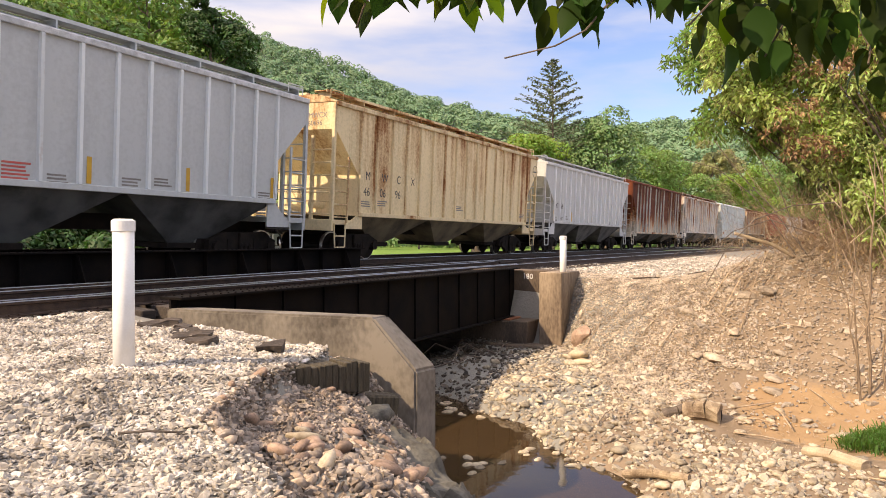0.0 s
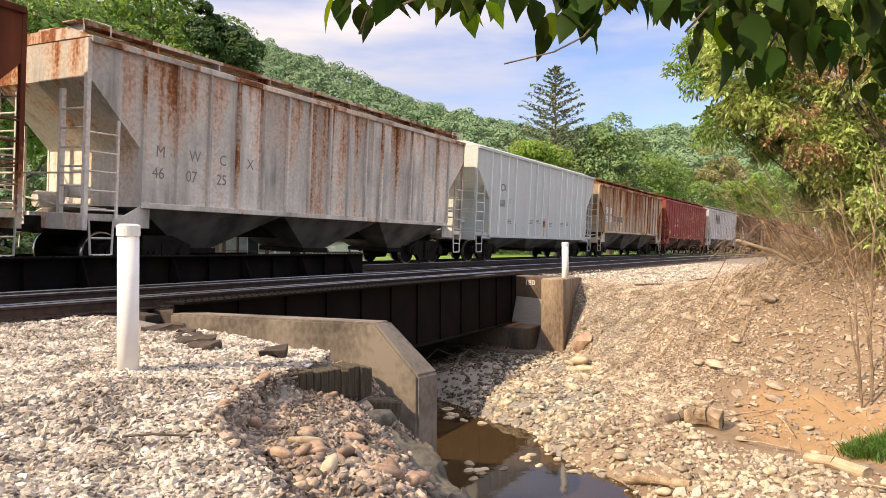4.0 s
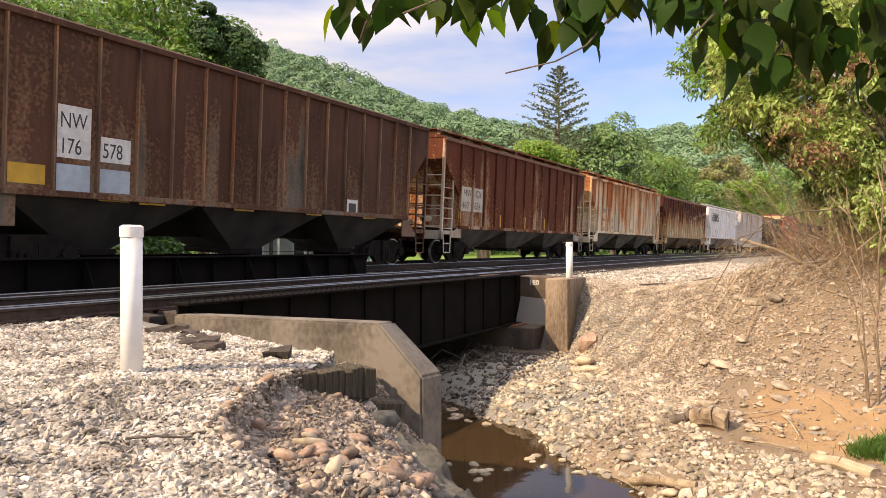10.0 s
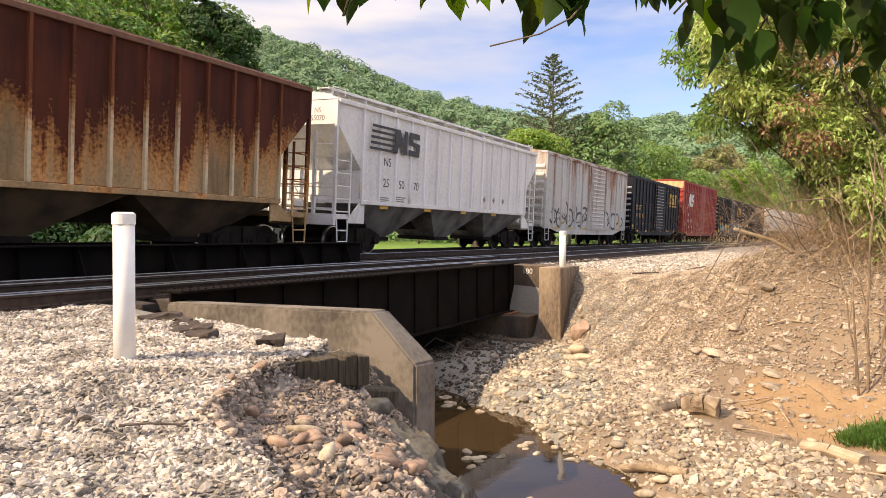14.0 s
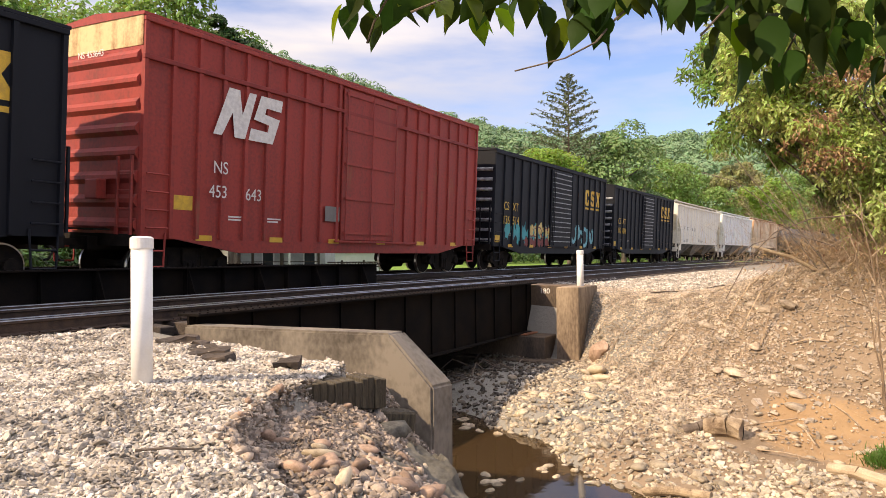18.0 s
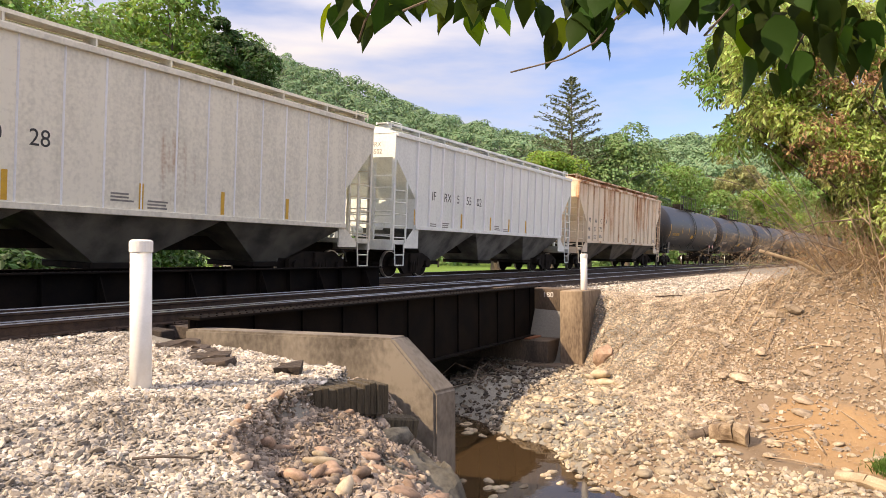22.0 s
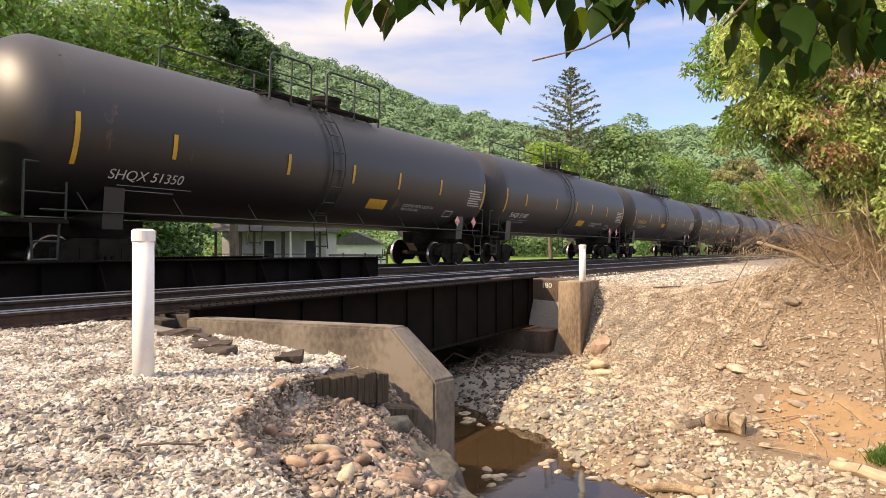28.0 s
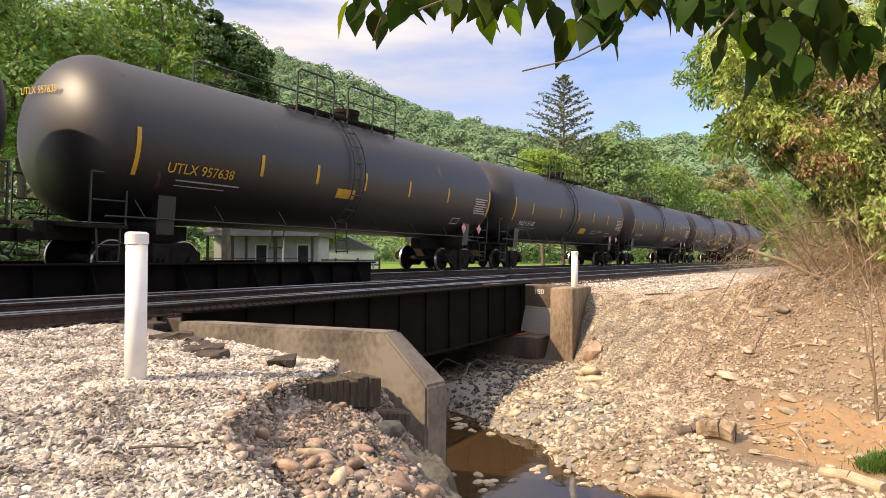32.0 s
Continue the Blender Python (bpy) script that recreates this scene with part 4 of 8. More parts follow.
h = hopper_car(8, "dirty white covered hopper car with heavy ribs", (0.50, 0.49, 0.48), 0.14, 0.42, 16, rib_mat=weathered("paint_of_pale_ribs", (0.72, 0.71, 0.69), 0.12, 0.15), rib_w=0.11, cols=((0.08, 0.06, 0.05), (0.2, 0.15, 0.12)))
sheet_shape(h[0], N_SHAPE + W_SHAPE, h[1] + h[2] * 2.2, 3.05, h[3] - 0.075, h[2] * 2.6, 0.95, M_GREYPATCH2)
panel_text(h, [(2.55, 0.26, ("17", "77", "82"))], M_FADED, 2)
for k, w in enumerate((0.75, 0.5, 0.95)):
    plate(h[0], h[1] + h[2] * 9.1, h[1] + h[2] * (9.1 + 2 * w), 2.55 - 0.38 * k, 2.73 - 0.38 * k, h[3] - 0.003, M_BLACK, "painted_emblem")
for k, mm in ((2, M_WHITE), (3, M_WHITE), (5, M_GREYPATCH)):
    plate(h[0], h[1] + h[2] * k + 0.1, h[1] + h[2] * k + 0.55, 1.9, 2.12, h[3], mm)
for k in (2, 5, 8, 11, 13):
    plate(h[0], h[1] + h[2] * k + 0.12, h[1] + h[2] * k + 0.6, 1.44, 1.58, h[3], M_YELLOW, "reflective_stripe")
small_prints(h, (4, 6, 7, 12), M_FADED, 2.3, 4)
M_PALEBLUE = surface("pale_blue_stencil_panel", (0.42, 0.50, 0.56), (0.32, 0.38, 0.42), 5, 0.7, bump=0)
h = hopper_car(9, "brown weathered covered hopper car with thin ribs", (0.20, 0.17, 0.125), 0.74, 0.45, 16, boards=False, rib_w=0.05, rib_mat=weathered("paint_of_brown_ribs", (0.22, 0.13, 0.08), 0.4, 0.3), cols=((0.075, 0.034, 0.02), (0.26, 0.13, 0.065)))
for k, z0, z1, mm in ((1, 2.19, 3.13, M_WHITE), (2, 2.19, 2.66, M_WHITE), (0, 1.68, 2.02, M_YELLOW), (1, 1.56, 2.08, M_PALEBLUE), (2, 1.62, 2.06, M_PALEBLUE), (2, 1.46, 1.54, M_YELLOW)):
    plate(h[0], h[1] + h[2] * k + 0.10, h[1] + h[2] * (k + 1) - 0.10, z0, z1, h[3], mm)
for k, z, t in ((1, 2.73, "NW"), (1, 2.27, "176"), (2, 2.27, "578")):
    letters(h[0], t, 0.29, h[1] + h[2] * k + 0.14, z, h[3] - 0.003, M_BLACK, 0.72)
for k in (3, 6, 9, 12):
    plate(h[0], h[1] + h[2] * k + 0.12, h[1] + h[2] * k + 0.75, 1.44, 1.6, h[3], M_YELLOW, "reflective_stripe")
plate(h[0], h[1] + h[2] * 11.2, h[1] + h[2] * 11.8, 1.5, 1.95, h[3], M_WHITE), plate(h[0], h[1] + h[2] * 11.3, h[1] + h[2] * 11.7, 1.58, 1.85, h[3] - 0.003, M_BLACK)
h = hopper_car(10, "deep rust-brown hopper car with peeling cream paint", (0.52, 0.46, 0.36), 0.80, 0.2, 14, stripes=(0.0, 0.28, 0.48, 0.66, 0.85), chord=surface("rusty_chord", (0.2, 0.09, 0.05), bump=0.1), cols=((0.088, 0.023, 0.009), (0.42, 0.17, 0.05)))
plate(h[0], h[1] + 0.05, h[1] + h[2] * 1.95, 1.95, 2.85, h[3] + 0.001, surface("pale_panel", (0.52, 0.48, 0.40), (0.4, 0.34, 0.26), 3, 0.8, bump=0))
panel_text(h, [(2.5, 0.27, ("MW", "CX")), (2.05, 0.27, ("460", "654"))], M_BLACK, 0)
h = hopper_car(11, "cream covered hopper car with orange rust streaks", (0.72, 0.60, 0.42), 0.46, 0.15, 17, cols=((0.24, 0.075, 0.025), (0.60, 0.30, 0.11)))
panel_text(h, [(2.6, 0.26, ("", "MW", "CX")), (2.12, 0.26, ("", "46", "02", "45"))], M_BLACK, 0)
small_prints(h, (1, 2, 3, 8, 14), M_FADED), end_ring(h)
h = hopper_car(12, "cream hopper car with a solid dark rust upper half", (0.45, 0.29, 0.14), 0.61, 0.45, 17, band=2.6, boards=False, rib_mat=weathered("paint_of_rust_topped_ribs", (0.62, 0.50, 0.33), 0.60, 0.2, band=3.0, rust_cols=((0.11, 0.032, 0.013), (0.50, 0.23, 0.08))), chord=surface("rusty_chord", (0.2, 0.09, 0.05), bump=0.1), cols=((0.070, 0.017, 0.008), (0.52, 0.22, 0.06)))
part("rust_strip", box(B(), h[1] - 0.02, h[1] + h[2] * 16 + 0.02, h[3] - 0.004, h[3] + 0.02, 1.40, 1.52), weathered("rusted_foot_of_the_side", (0.3, 0.2, 0.1), 0.8, 0.4), h[0])
small_prints(h, (1, 2), M_WHITE, 1.75, 4)
h = hopper_car(13, "white covered hopper car with dark emblem and light rust", (0.76, 0.75, 0.72), 0.10, 0.2, 15, stripes=(0.0,), cols=((0.18, 0.07, 0.03), (0.36, 0.2, 0.12)))
for k in range(5):
    plate(h[0], h[1] + h[2] * (0.35 + 0.03 * k), h[1] + h[2] * 1.9, 3.18 + 0.17 * k, 3.26 + 0.17 * k, h[3] - 0.072, M_BLACK, "painted_emblem")
sheet_shape(h[0], N_SHAPE + S_SHAPE, h[1] + h[2] * 1.8, 3.18, h[3] - 0.072, h[2] * 1.75, 0.76, M_BLACK)
panel_text(h, [(2.75, 0.27, ("", "NS")), (2.1, 0.27, ("", "25", "50", "70"))], M_BLACK, 0)
end_text(h, "NS", "255070", M_FADED), small_prints(h, (1, 2), M_FADED)
for k in (9, 10, 11):
    sheet_shape(h[0], [[(0, 0.5), (0.5, 0), (1, 0.5), (0.5, 1)]], h[1] + h[2] * k + 0.2, 1.9, h[3], 0.24, 0.28, M_FADED, "hazard_diamond")
for k in (1, 4, 7, 10):
    plate(h[0], h[1] + h[2] * k + 0.15, h[1] + h[2] * k + 0.6, 1.42, 1.52, h[3], M_YELLOW, "reflective_stripe")


# ---- box cars ----
# highlights on the dark cars' ridges are put into this pale colour
M_RIDGE_GLINT = surface("glinting_ridges", (0.40, 0.41, 0.43), (0.12, 0.125, 0.13), 5, 0.5, metal=0.2, bump=0.1)


def box_car(i, label, paint, rust=0.05, grime=0.2, top=4.45, posts=12, pale_top=False, door=(0.47, 0.66), ridged_door=True):
    L = GAPS[i] - GAPS[i - 1]
    car = thing("box_car", label, "freight car", "cars of the freight train")
    E, W, lo = L / 2 - 0.78, 1.48, 0.98
    m = weathered("paint_of_box_car", paint, rust, grime, spec=0.2 if sum(paint) < 0.1 else 0.3)
    part("body", prism(B(), [(-E, lo), (E, lo), (E, top), (-E, top)], "y", -W, W), m, car)
    roof_m = m if not pale_top else weathered("paint_of_pale_top", (0.62, 0.47, 0.24), 0.2, 0.2)
    part("roof", prism(B(), [(-W - 0.06, top - 0.03), (W + 0.06, top - 0.03), (W + 0.06, top + 0.03), (0, top + 0.16), (-W - 0.06, top + 0.03)], "x", -E - 0.03, E + 0.03), roof_m if not pale_top else m, car)
    rr = mesh_of("roof_rib", prism(B(), [(-W, top), (W, top), (W, top + 0.045), (0, top + 0.185), (-W, top + 0.045)], "x", -0.03, 0.03), m)
    for k in range(int((2 * E - 0.3) / 1.1) + 1):
        part("roof_rib", rr, None, car).matrix_basis = Matrix.Translation((-E + 0.3 + 1.1 * k, 0, 0))
    dx0, dx1 = -E + 2 * E * door[0], -E + 2 * E * door[1]
    for sd in (-1, 1):
        s = part("side_sill", prism(B(), [(-E + 0.9, lo), (E - 0.9, lo), (E - 2.6, lo - 0.28), (-E + 2.6, lo - 0.28)], "y", sd * W - 0.03, sd * W + 0.03), m, car)
        part("top_rail", bevel(box(B(), -E, E, sd * (W + 0.04) - 0.04, sd * (W + 0.04) + 0.04, top - 0.14, top - 0.04), 0.01), m, car)
        pm = B()
        prism(pm, [(-0.06, 0.0), (0.06, 0.0), (0.045, -0.06), (-0.045, -0.06)], "z", lo + 0.02, top - 0.14)
        pmesh = mesh_of("side_post", pm, m)
        for k in range(posts):
            x = -E + 0.06 + (2 * E - 0.12) * k / (posts - 1)
            if not dx0 - 0.1 < x < dx1 + 0.1:
                q = part("side_post", pmesh, None, car)
                q.matrix_basis = pose(x, sd * W, 0, 0, 0, 0 if sd < 0 else 180)
        dr = part("door", bevel(box(B(), dx0, dx1, sd * (W + 0.045) - 0.03, sd * (W + 0.045) + 0.03, lo + 0.08, top - 0.2), 0.012), m, car)
        rm = B()
        yy = sd * (W + 0.075)
        if ridged_door:
            prism(rm, [(yy, 0.0), (yy + sd * 0.045, 0.045), (yy + sd * 0.045, 0.06), (yy, 0.10)], "x", dx0 + 0.14, dx1 - 0.14)
            nr = 15
            # dark cars: narrow pale ridges stand for the glint along the door
            if sum(paint) < 0.1:
                rm = box(B(), dx0 + 0.14, dx1 - 0.14, min(yy, yy + sd * 0.035), max(yy, yy + sd * 0.035), 0.02, 0.06)
        else:
            box(rm, dx0 + 0.08, dx1 - 0.08, min(yy, yy + sd * 0.03), max(yy, yy + sd * 0.03), 0, 0.07)
            nr = 5
        rmesh = mesh_of("door_ridge", rm, M_RIDGE_GLINT if sum(paint) < 0.1 else m)
        for k in range(nr):
            q = part("door_ridge", rmesh, None, dr)
            q.matrix_basis = Matrix.Translation((0, 0, lo + 0.25 + (top - lo - 0.62) * k / (nr - 1)))
        b = B()
        for x in ((dx0 + 0.12, dx0 + 0.3) if ridged_door else (dx0 + 0.1, dx1 - 0.1, (dx0 + dx1) / 2)):
            rod(b, (x, yy + sd * 0.06, lo + 0.1), (x, yy + sd * 0.06, top - 0.25), 0.02, 5)
        part("locking_bar", b, m, dr)
        part("door_rail", box(B(), dx0 - 0.3, dx1 + 1.2, min(yy, yy + sd * 0.06), max(yy, yy + sd * 0.06), lo + 0.02, lo + 0.07), m, car)
    rm = B()
    prism(rm, [(0.0, 0.0), (0.075, 0.09), (0.075, 0.17), (0.0, 0.26)], "y", -W + 0.06, W - 0.06)
    # dark cars: narrow corrugations with the highlight in their colour
    if sum(paint) < 0.1:
        rm = prism(B(), [(0.0, 0.03), (0.06, 0.07), (0.06, 0.12), (0.0, 0.17)], "y", -W + 0.06, W - 0.06)
    rmesh = mesh_of("end_corrugation", rm, M_RIDGE_GLINT if sum(paint) < 0.1 else m)
    for sx in (-1, 1):
        for k in range(8):
            q = part("end_corrugation", rmesh, None, car)
            q.matrix_basis = pose(sx * E, 0, 1.12 + k * (top - 1.6) / 8.0, 0, 0, 0 if sx > 0 else 180)
        if pale_top:
            part("pale_top_panel", box(B(), min(sx * (E - 0.12), sx * (E + 0.012)), max(sx * (E - 0.12), sx * (E + 0.012)), -W - 0.012, W + 0.012, top - 0.62, top - 0.02), roof_m, car)
        part("end_sill", box(B(), sx * E - 0.06, sx * E + 0.06, -W + 0.05, W - 0.05, 0.82, 1.06), M_DARK, car)
        for sd in (-1, 1):
            ladder(car, m, (sx * (E - 0.10), sd * (W + 0.09)), (sx * (E - 0.62), sd * (W + 0.09)), 1.05, 2.6, stiles=False, name="side_grab_irons")
            ladder(car, m, (sx * (E + 0.12), sd * (W - 0.08)), (sx * (E + 0.12), sd * (W - 0.5)), 1.05, 2.6, name="end_ladder")
            stirrup(car, m, sx * (E - 0.35), sd * (W + 0.03))
    part("brake_housing", bevel(box(B(), -E - 0.28, -E - 0.06, -0.55, -0.15, 1.75, 2.15), 0.02), m, car)
    part("crossover_step", box(B(), -E - 0.42, -E - 0.06, -0.7, 0.7, 1.12, 1.16), M_DARK, car)
    part("centre_sill", box(B(), -L / 2 + 0.5, L / 2 - 0.5, -0.3, 0.3, 0.72, 1.0), M_DARK, car)
    running_gear(car, L)
    CARS.append((car, GAPS[i] - L / 2))
    y = -W - 0.003
    for k in range(6):
        x = -E + 1.6 + k * (2 * E - 3.2) / 5
        plate(car, x - 0.22, x + 0.22, lo - 0.02, lo + 0.10, y - 0.035, M_YELLOW, "reflective_stripe")
    return car, -E, (2 * E - 0.12) / (posts - 1), y, E


def box_marks(h, rows, material, off=0.0):
    car, x0, dx, y, E = h
    for z, size, x, t in rows:
        letters(car, t, size, x, z, y - off, material, 0.9)


def painted_scrawl(h, x0, x1, z0, z1, material, seed, n=9, w=0.07):
    """Sprayed loops and strokes that spell nothing."""
    r = random.Random(seed)
    b = B()
    car, _, _, y, E = h
    for k in range(n):
        cx, cz = x0 + (x1 - x0) * (k + 0.5) / n, (z0 + z1) / 2 + r.uniform(-0.2, 0.2) * (z1 - z0)
        rx, rz = (x1 - x0) / n * r.uniform(0.4, 0.8), (z1 - z0) * r.uniform(0.22, 0.42)
        a0, a1 = r.uniform(0, 6), r.uniform(3.0, 5.5)
        pts = [(cx + rx * math.cos(a0 + a1 * t / 10), cz + rz * math.sin(a0 + a1 * t / 10)) for t in range(11)]
        for p, q in zip(pts, pts[1:]):
            d = Vector((q[0] - p[0], q[1] - p[1])).normalized() * w / 2
            nx, nz = -d.y, d.x
            prism(b, [(p[0] - nx, p[1] - nz), (q[0] - nx, q[1] - nz), (q[0] + nx, q[1] + nz), (p[0] + nx, p[1] + nz)], "y", y - 0.004, y - 0.0015 - 0.0002 * (k % 5))
    return part("graffiti", b, material, car)


def painted_block(h, x0, x1, z0, z1, material, seed, n=6, dy=0.0):
    """Fat sprayed shapes side by side."""
    r = random.Random(seed)
    b = B()
    car, _, _, y, E = h
    for k in range(n):
        c, w = x0 + (x1 - x0) * (k + 0.5) / n, (x1 - x0) / n * 0.56
        pts = [(c + w * math.cos(t) * r.uniform(0.4, 1.25), (z0 + z1) / 2 + (z1 - z0) / 2 * math.sin(t) * r.uniform(0.45, 1.25)) for t in [j * 2 * math.pi / 15 for j in range(15)]]
        prism(b, pts, "y", y - 0.003 - dy - 0.0003 * k, y - dy)
    return part("graffiti", b, material, car)


C_SHAPE = [[(0.0, 0.15), (0.15, 0), (0.85, 0), (1, 0.15), (1, 0.38), (0.68, 0.38), (0.68, 0.2), (0.34, 0.2), (0.34, 0.8), (0.68, 0.8), (0.68, 0.62), (1, 0.62), (1, 0.85), (0.85, 1), (0.15, 1), (0.0, 0.85)]]
SS_SHAPE = [[(0, 0.3), (0, 0.12), (0.14, 0), (0.86, 0), (1, 0.12), (1, 0.5), (0.86, 0.6), (0.32, 0.68), (0.32, 0.8), (0.68, 0.8), (0.68, 0.68), (1, 0.68), (1, 0.88), (0.86, 1), (0.14, 1), (0, 0.88), (0, 0.52), (0.14, 0.42), (0.68, 0.34), (0.68, 0.2), (0.32, 0.2), (0.32, 0.3)]]
X_SHAPE = [[(0, 0), (0.42, 0), (0.42, 0.12), (0.36, 0.14), (0.5, 0.36), (0.64, 0.14), (0.58, 0.12), (0.58, 0), (1, 0), (1, 0.14), (0.66, 0.52), (0.95, 0.86), (1, 1), (0.6, 1), (0.6, 0.88), (0.5, 0.68), (0.4, 0.88), (0.4, 1), (0, 1), (0.05, 0.86), (0.34, 0.52), (0, 0.14)]]


def big_emblem(h, z):
    """Three fat underlined shapes near the far end of the side."""
    car, x0, dx, y, E = h
    for k, s in enumerate((C_SHAPE, SS_SHAPE, X_SHAPE)):
        x = E - 0.06 - dx * (3.5 - k) - 0.18
        sheet_shape(car, s, x, z, y - 0.004, 0.62, 0.80, M_GOLD)
        plate(car, x, x + 0.62, z - 0.2, z - 0.1, y - 0.004, M_GOLD, "painted_emblem")


h = box_car(14, "white box car with rust scabs and black graffiti", (0.54, 0.53, 0.50), 0.24, 0.25, 4.68, 14)
painted_scrawl(h, h[1] + 0.8, h[4] - 0.6, 1.15, 2.3, M_BLACK, 3, 16, 0.12), painted_scrawl(h, h[1] + 0.6, 0.5, 1.3, 2.0, M_FADED, 9, 9, 0.09)
for x in (h[1] + 2.4, h[4] - 1.6):
    plate(h[0], x, x + 0.1, 1.2, 1.75, h[3] - 0.06, M_YELLOW, "reflective_stripe")
NAVY = (0.008, 0.0095, 0.014)
for i, num, top in ((15, ("14", "11", "35"), 4.67), (17, ("136", "514", ""), 4.78), (18, ("141", "834", ""), 4.64)):
    lab = {15: "black-blue box car with yellow lettering and ridged door", 17: "black-blue box car with colourful graffiti along its foot", 18: "black-blue box car with plain sides and ridged door"}[i]
    h = box_car(i, lab, NAVY, 0.0, 0.06, top, 17, False, (0.42, 0.61))
    box_marks(h, [(2.46, 0.34, h[1] + 0.82, "CS"), (2.46, 0.34, h[1] + 1.64, "XT"), (1.90, 0.34, h[1] + 0.84 - 0.08 * (len(num[0]) - 2), num[0]), (1.90, 0.34, h[1] + 1.66, num[1]), (1.90, 0.34, h[1] + 2.42, num[2])], M_GOLD, 0.062)
    big_emblem(h, 3.20)
    plate(h[0], h[1] + 0.14, h[1] + 0.62, 1.15, 1.42, h[3] - 0.01, M_GOLD)
    letters(h[0], num[0] + num[1], 0.16, 0, 0, 0, M_GOLD, turn=Matrix.Translation((h[1] - 0.02, 0.6, top - 0.24)) @ Matrix.Rotation(-math.pi / 2, 4, "Z") @ Matrix.Rotation(math.pi / 2, 4, "X"))
    for k in range(2):
        bars(h[0], h[1] + 1.4 + 1.2 * k, h[1] + 2.0 + 1.2 * k, 1.5, 2, h[3], M_FADED, seed=k)
    if i == 17:
        teal, cream2 = surface("teal_spray_paint", (0.02, 0.33, 0.36), (0.03, 0.22, 0.26), 3, 0.6, bump=0), surface("cream_spray_paint", (0.62, 0.50, 0.18), (0.5, 0.36, 0.12), 3, 0.6, bump=0)
        maroon, sky2 = surface("maroon_spray_paint", (0.22, 0.04, 0.03), (0.14, 0.03, 0.03), 3, 0.6, bump=0), surface("pale_blue_spray_paint", (0.18, 0.47, 0.52), (0.12, 0.36, 0.42), 3, 0.6, bump=0)
        painted_block(h, h[1] + 1.0, h[1] + 7.2, 1.15, 2.0, teal, 5, 11)
        painted_block(h, h[1] + 3.0, h[1] + 6.6, 1.0, 1.4, maroon, 6, 8, 0.004)
        painted_block(h, h[1] + 3.5, h[1] + 6.4, 1.35, 2.05, cream2, 7, 6, 0.008)
        painted_scrawl(h, h[1] + 3.5, h[1] + 6.4, 1.35, 2.05, maroon, 8, 7, 0.05).location.y = -0.012
        painted_scrawl(h, h[4] - 5.0, h[4] - 1.8, 1.2, 2.25, sky2, 11, 6, 0.2)
h = box_car(16, "brick red tall box car with pale top and white emblem", (0.33, 0.046, 0.035), 0.05, 0.35, 5.40, 22, True, (0.44, 0.62), False)
CARS.sort(key=lambda c: c[1])
sheet_shape(h[0], [[(p + 0.18 * q, q) for p, q in o] for o in N_SHAPE + S_SHAPE], h[1] + 1.75, 3.30, h[3] - 0.062, 1.85, 1.08, M_WHITE)
box_marks(h, [(2.45, 0.28, h[1] + 1.78, "NS"), (1.92, 0.28, h[1] + 1.68, "453"), (1.92, 0.28, h[1] + 2.74, "643")], M_WHITE, 0.062)
letters(h[0], "NS 453643", 0.14, 0, 0, 0, M_WHITE, turn=Matrix.Translation((h[1] - 0.08, 0.5, 4.66)) @ Matrix.Rotation(-math.pi / 2, 4, "Z") @ Matrix.Rotation(math.pi / 2, 4, "X"))
part("side_belt", bevel(box(B(), h[1], h[4], h[3] - 0.075, h[3] + 0.02, 4.52, 4.62), 0.01), weathered("paint_of_belt", (0.24, 0.032, 0.026), 0.03, 0.25), h[0])
plate(h[0], h[1] + 0.75, h[1] + 1.3, 1.6, 1.9, h[3], M_GOLD), plate(h[0], h[1] + 5.6, h[1] + 6.2, 1.55, 1.95, h[3] - 0.05, M_GREYPATCH, "inspection_cover")
bars(h[0], h[1] + 2.3, h[1] + 2.8, 1.5, 2, h[3], M_WHITE), bars(h[0], h[1] + 3.5, h[1] + 4.0, 1.5, 2, h[3], M_WHITE)

# ---- three more hoppers ----
h = hopper_car(19, "cream white covered hopper car with black lettering", (0.72, 0.68, 0.57), 0.04, 0.2, 17, rib_w=0.045, rib_d=0.016, stripes=(0.0, 0.30, 0.5, 0.66, 0.82))
panel_text(h, [(2.55, 0.30, ("", "IF", "RX", "5", "60", "28"))], M_BLACK)
small_prints(h, (1, 2, 7, 8), M_FADED), end_text(h, "IFRX", "56028", M_FADED)
h = hopper_car(20, "clean white covered hopper car with black lettering", (0.74, 0.76, 0.72), 0.0, 0.15, 17, rib_w=0.075, rib_d=0.06, stripes=(0.0, 0.24, 0.42, 0.55, 0.68))
panel_text(h, [(2.55, 0.30, ("", "IF", "RX", "5", "55", "02"))], M_BLACK)
small_prints(h, (1, 2, 7, 8), M_FADED), end_text(h, "IFRX", "55502", M_FADED)
h = hopper_car(21, "cream covered hopper car with faint orange rust", (0.72, 0.60, 0.45), 0.30, 0.16, 16, cols=((0.20, 0.075, 0.03), (0.50, 0.26, 0.12)))
panel_text(h, [(2.5, 0.26, ("M", "W", "C", "X")), (2.05, 0.26, ("46", "07", "72"))], M_BLACK)
small_prints(h, (0, 1, 2, 9, 14), M_FADED), painted_scrawl(h, h[1] + h[2] * 7.2, h[1] + h[2] * 7.95, 1.55, 1.95, M_BLACK, 21, 4, 0.025), end_ring(h)
M_TANK = weathered("tank_black_paint", (0.010, 0.0072, 0.0066), 0.0, 0.0, rough=0.48)
M_TANK.node_tree.nodes["Principled BSDF"].inputs["Specular IOR Level"].default_value = 0.75


# ---- tank cars ----
TANK_R, TANK_Z = 1.69, 2.87                   # the barrel's radius, and its axis over the rail


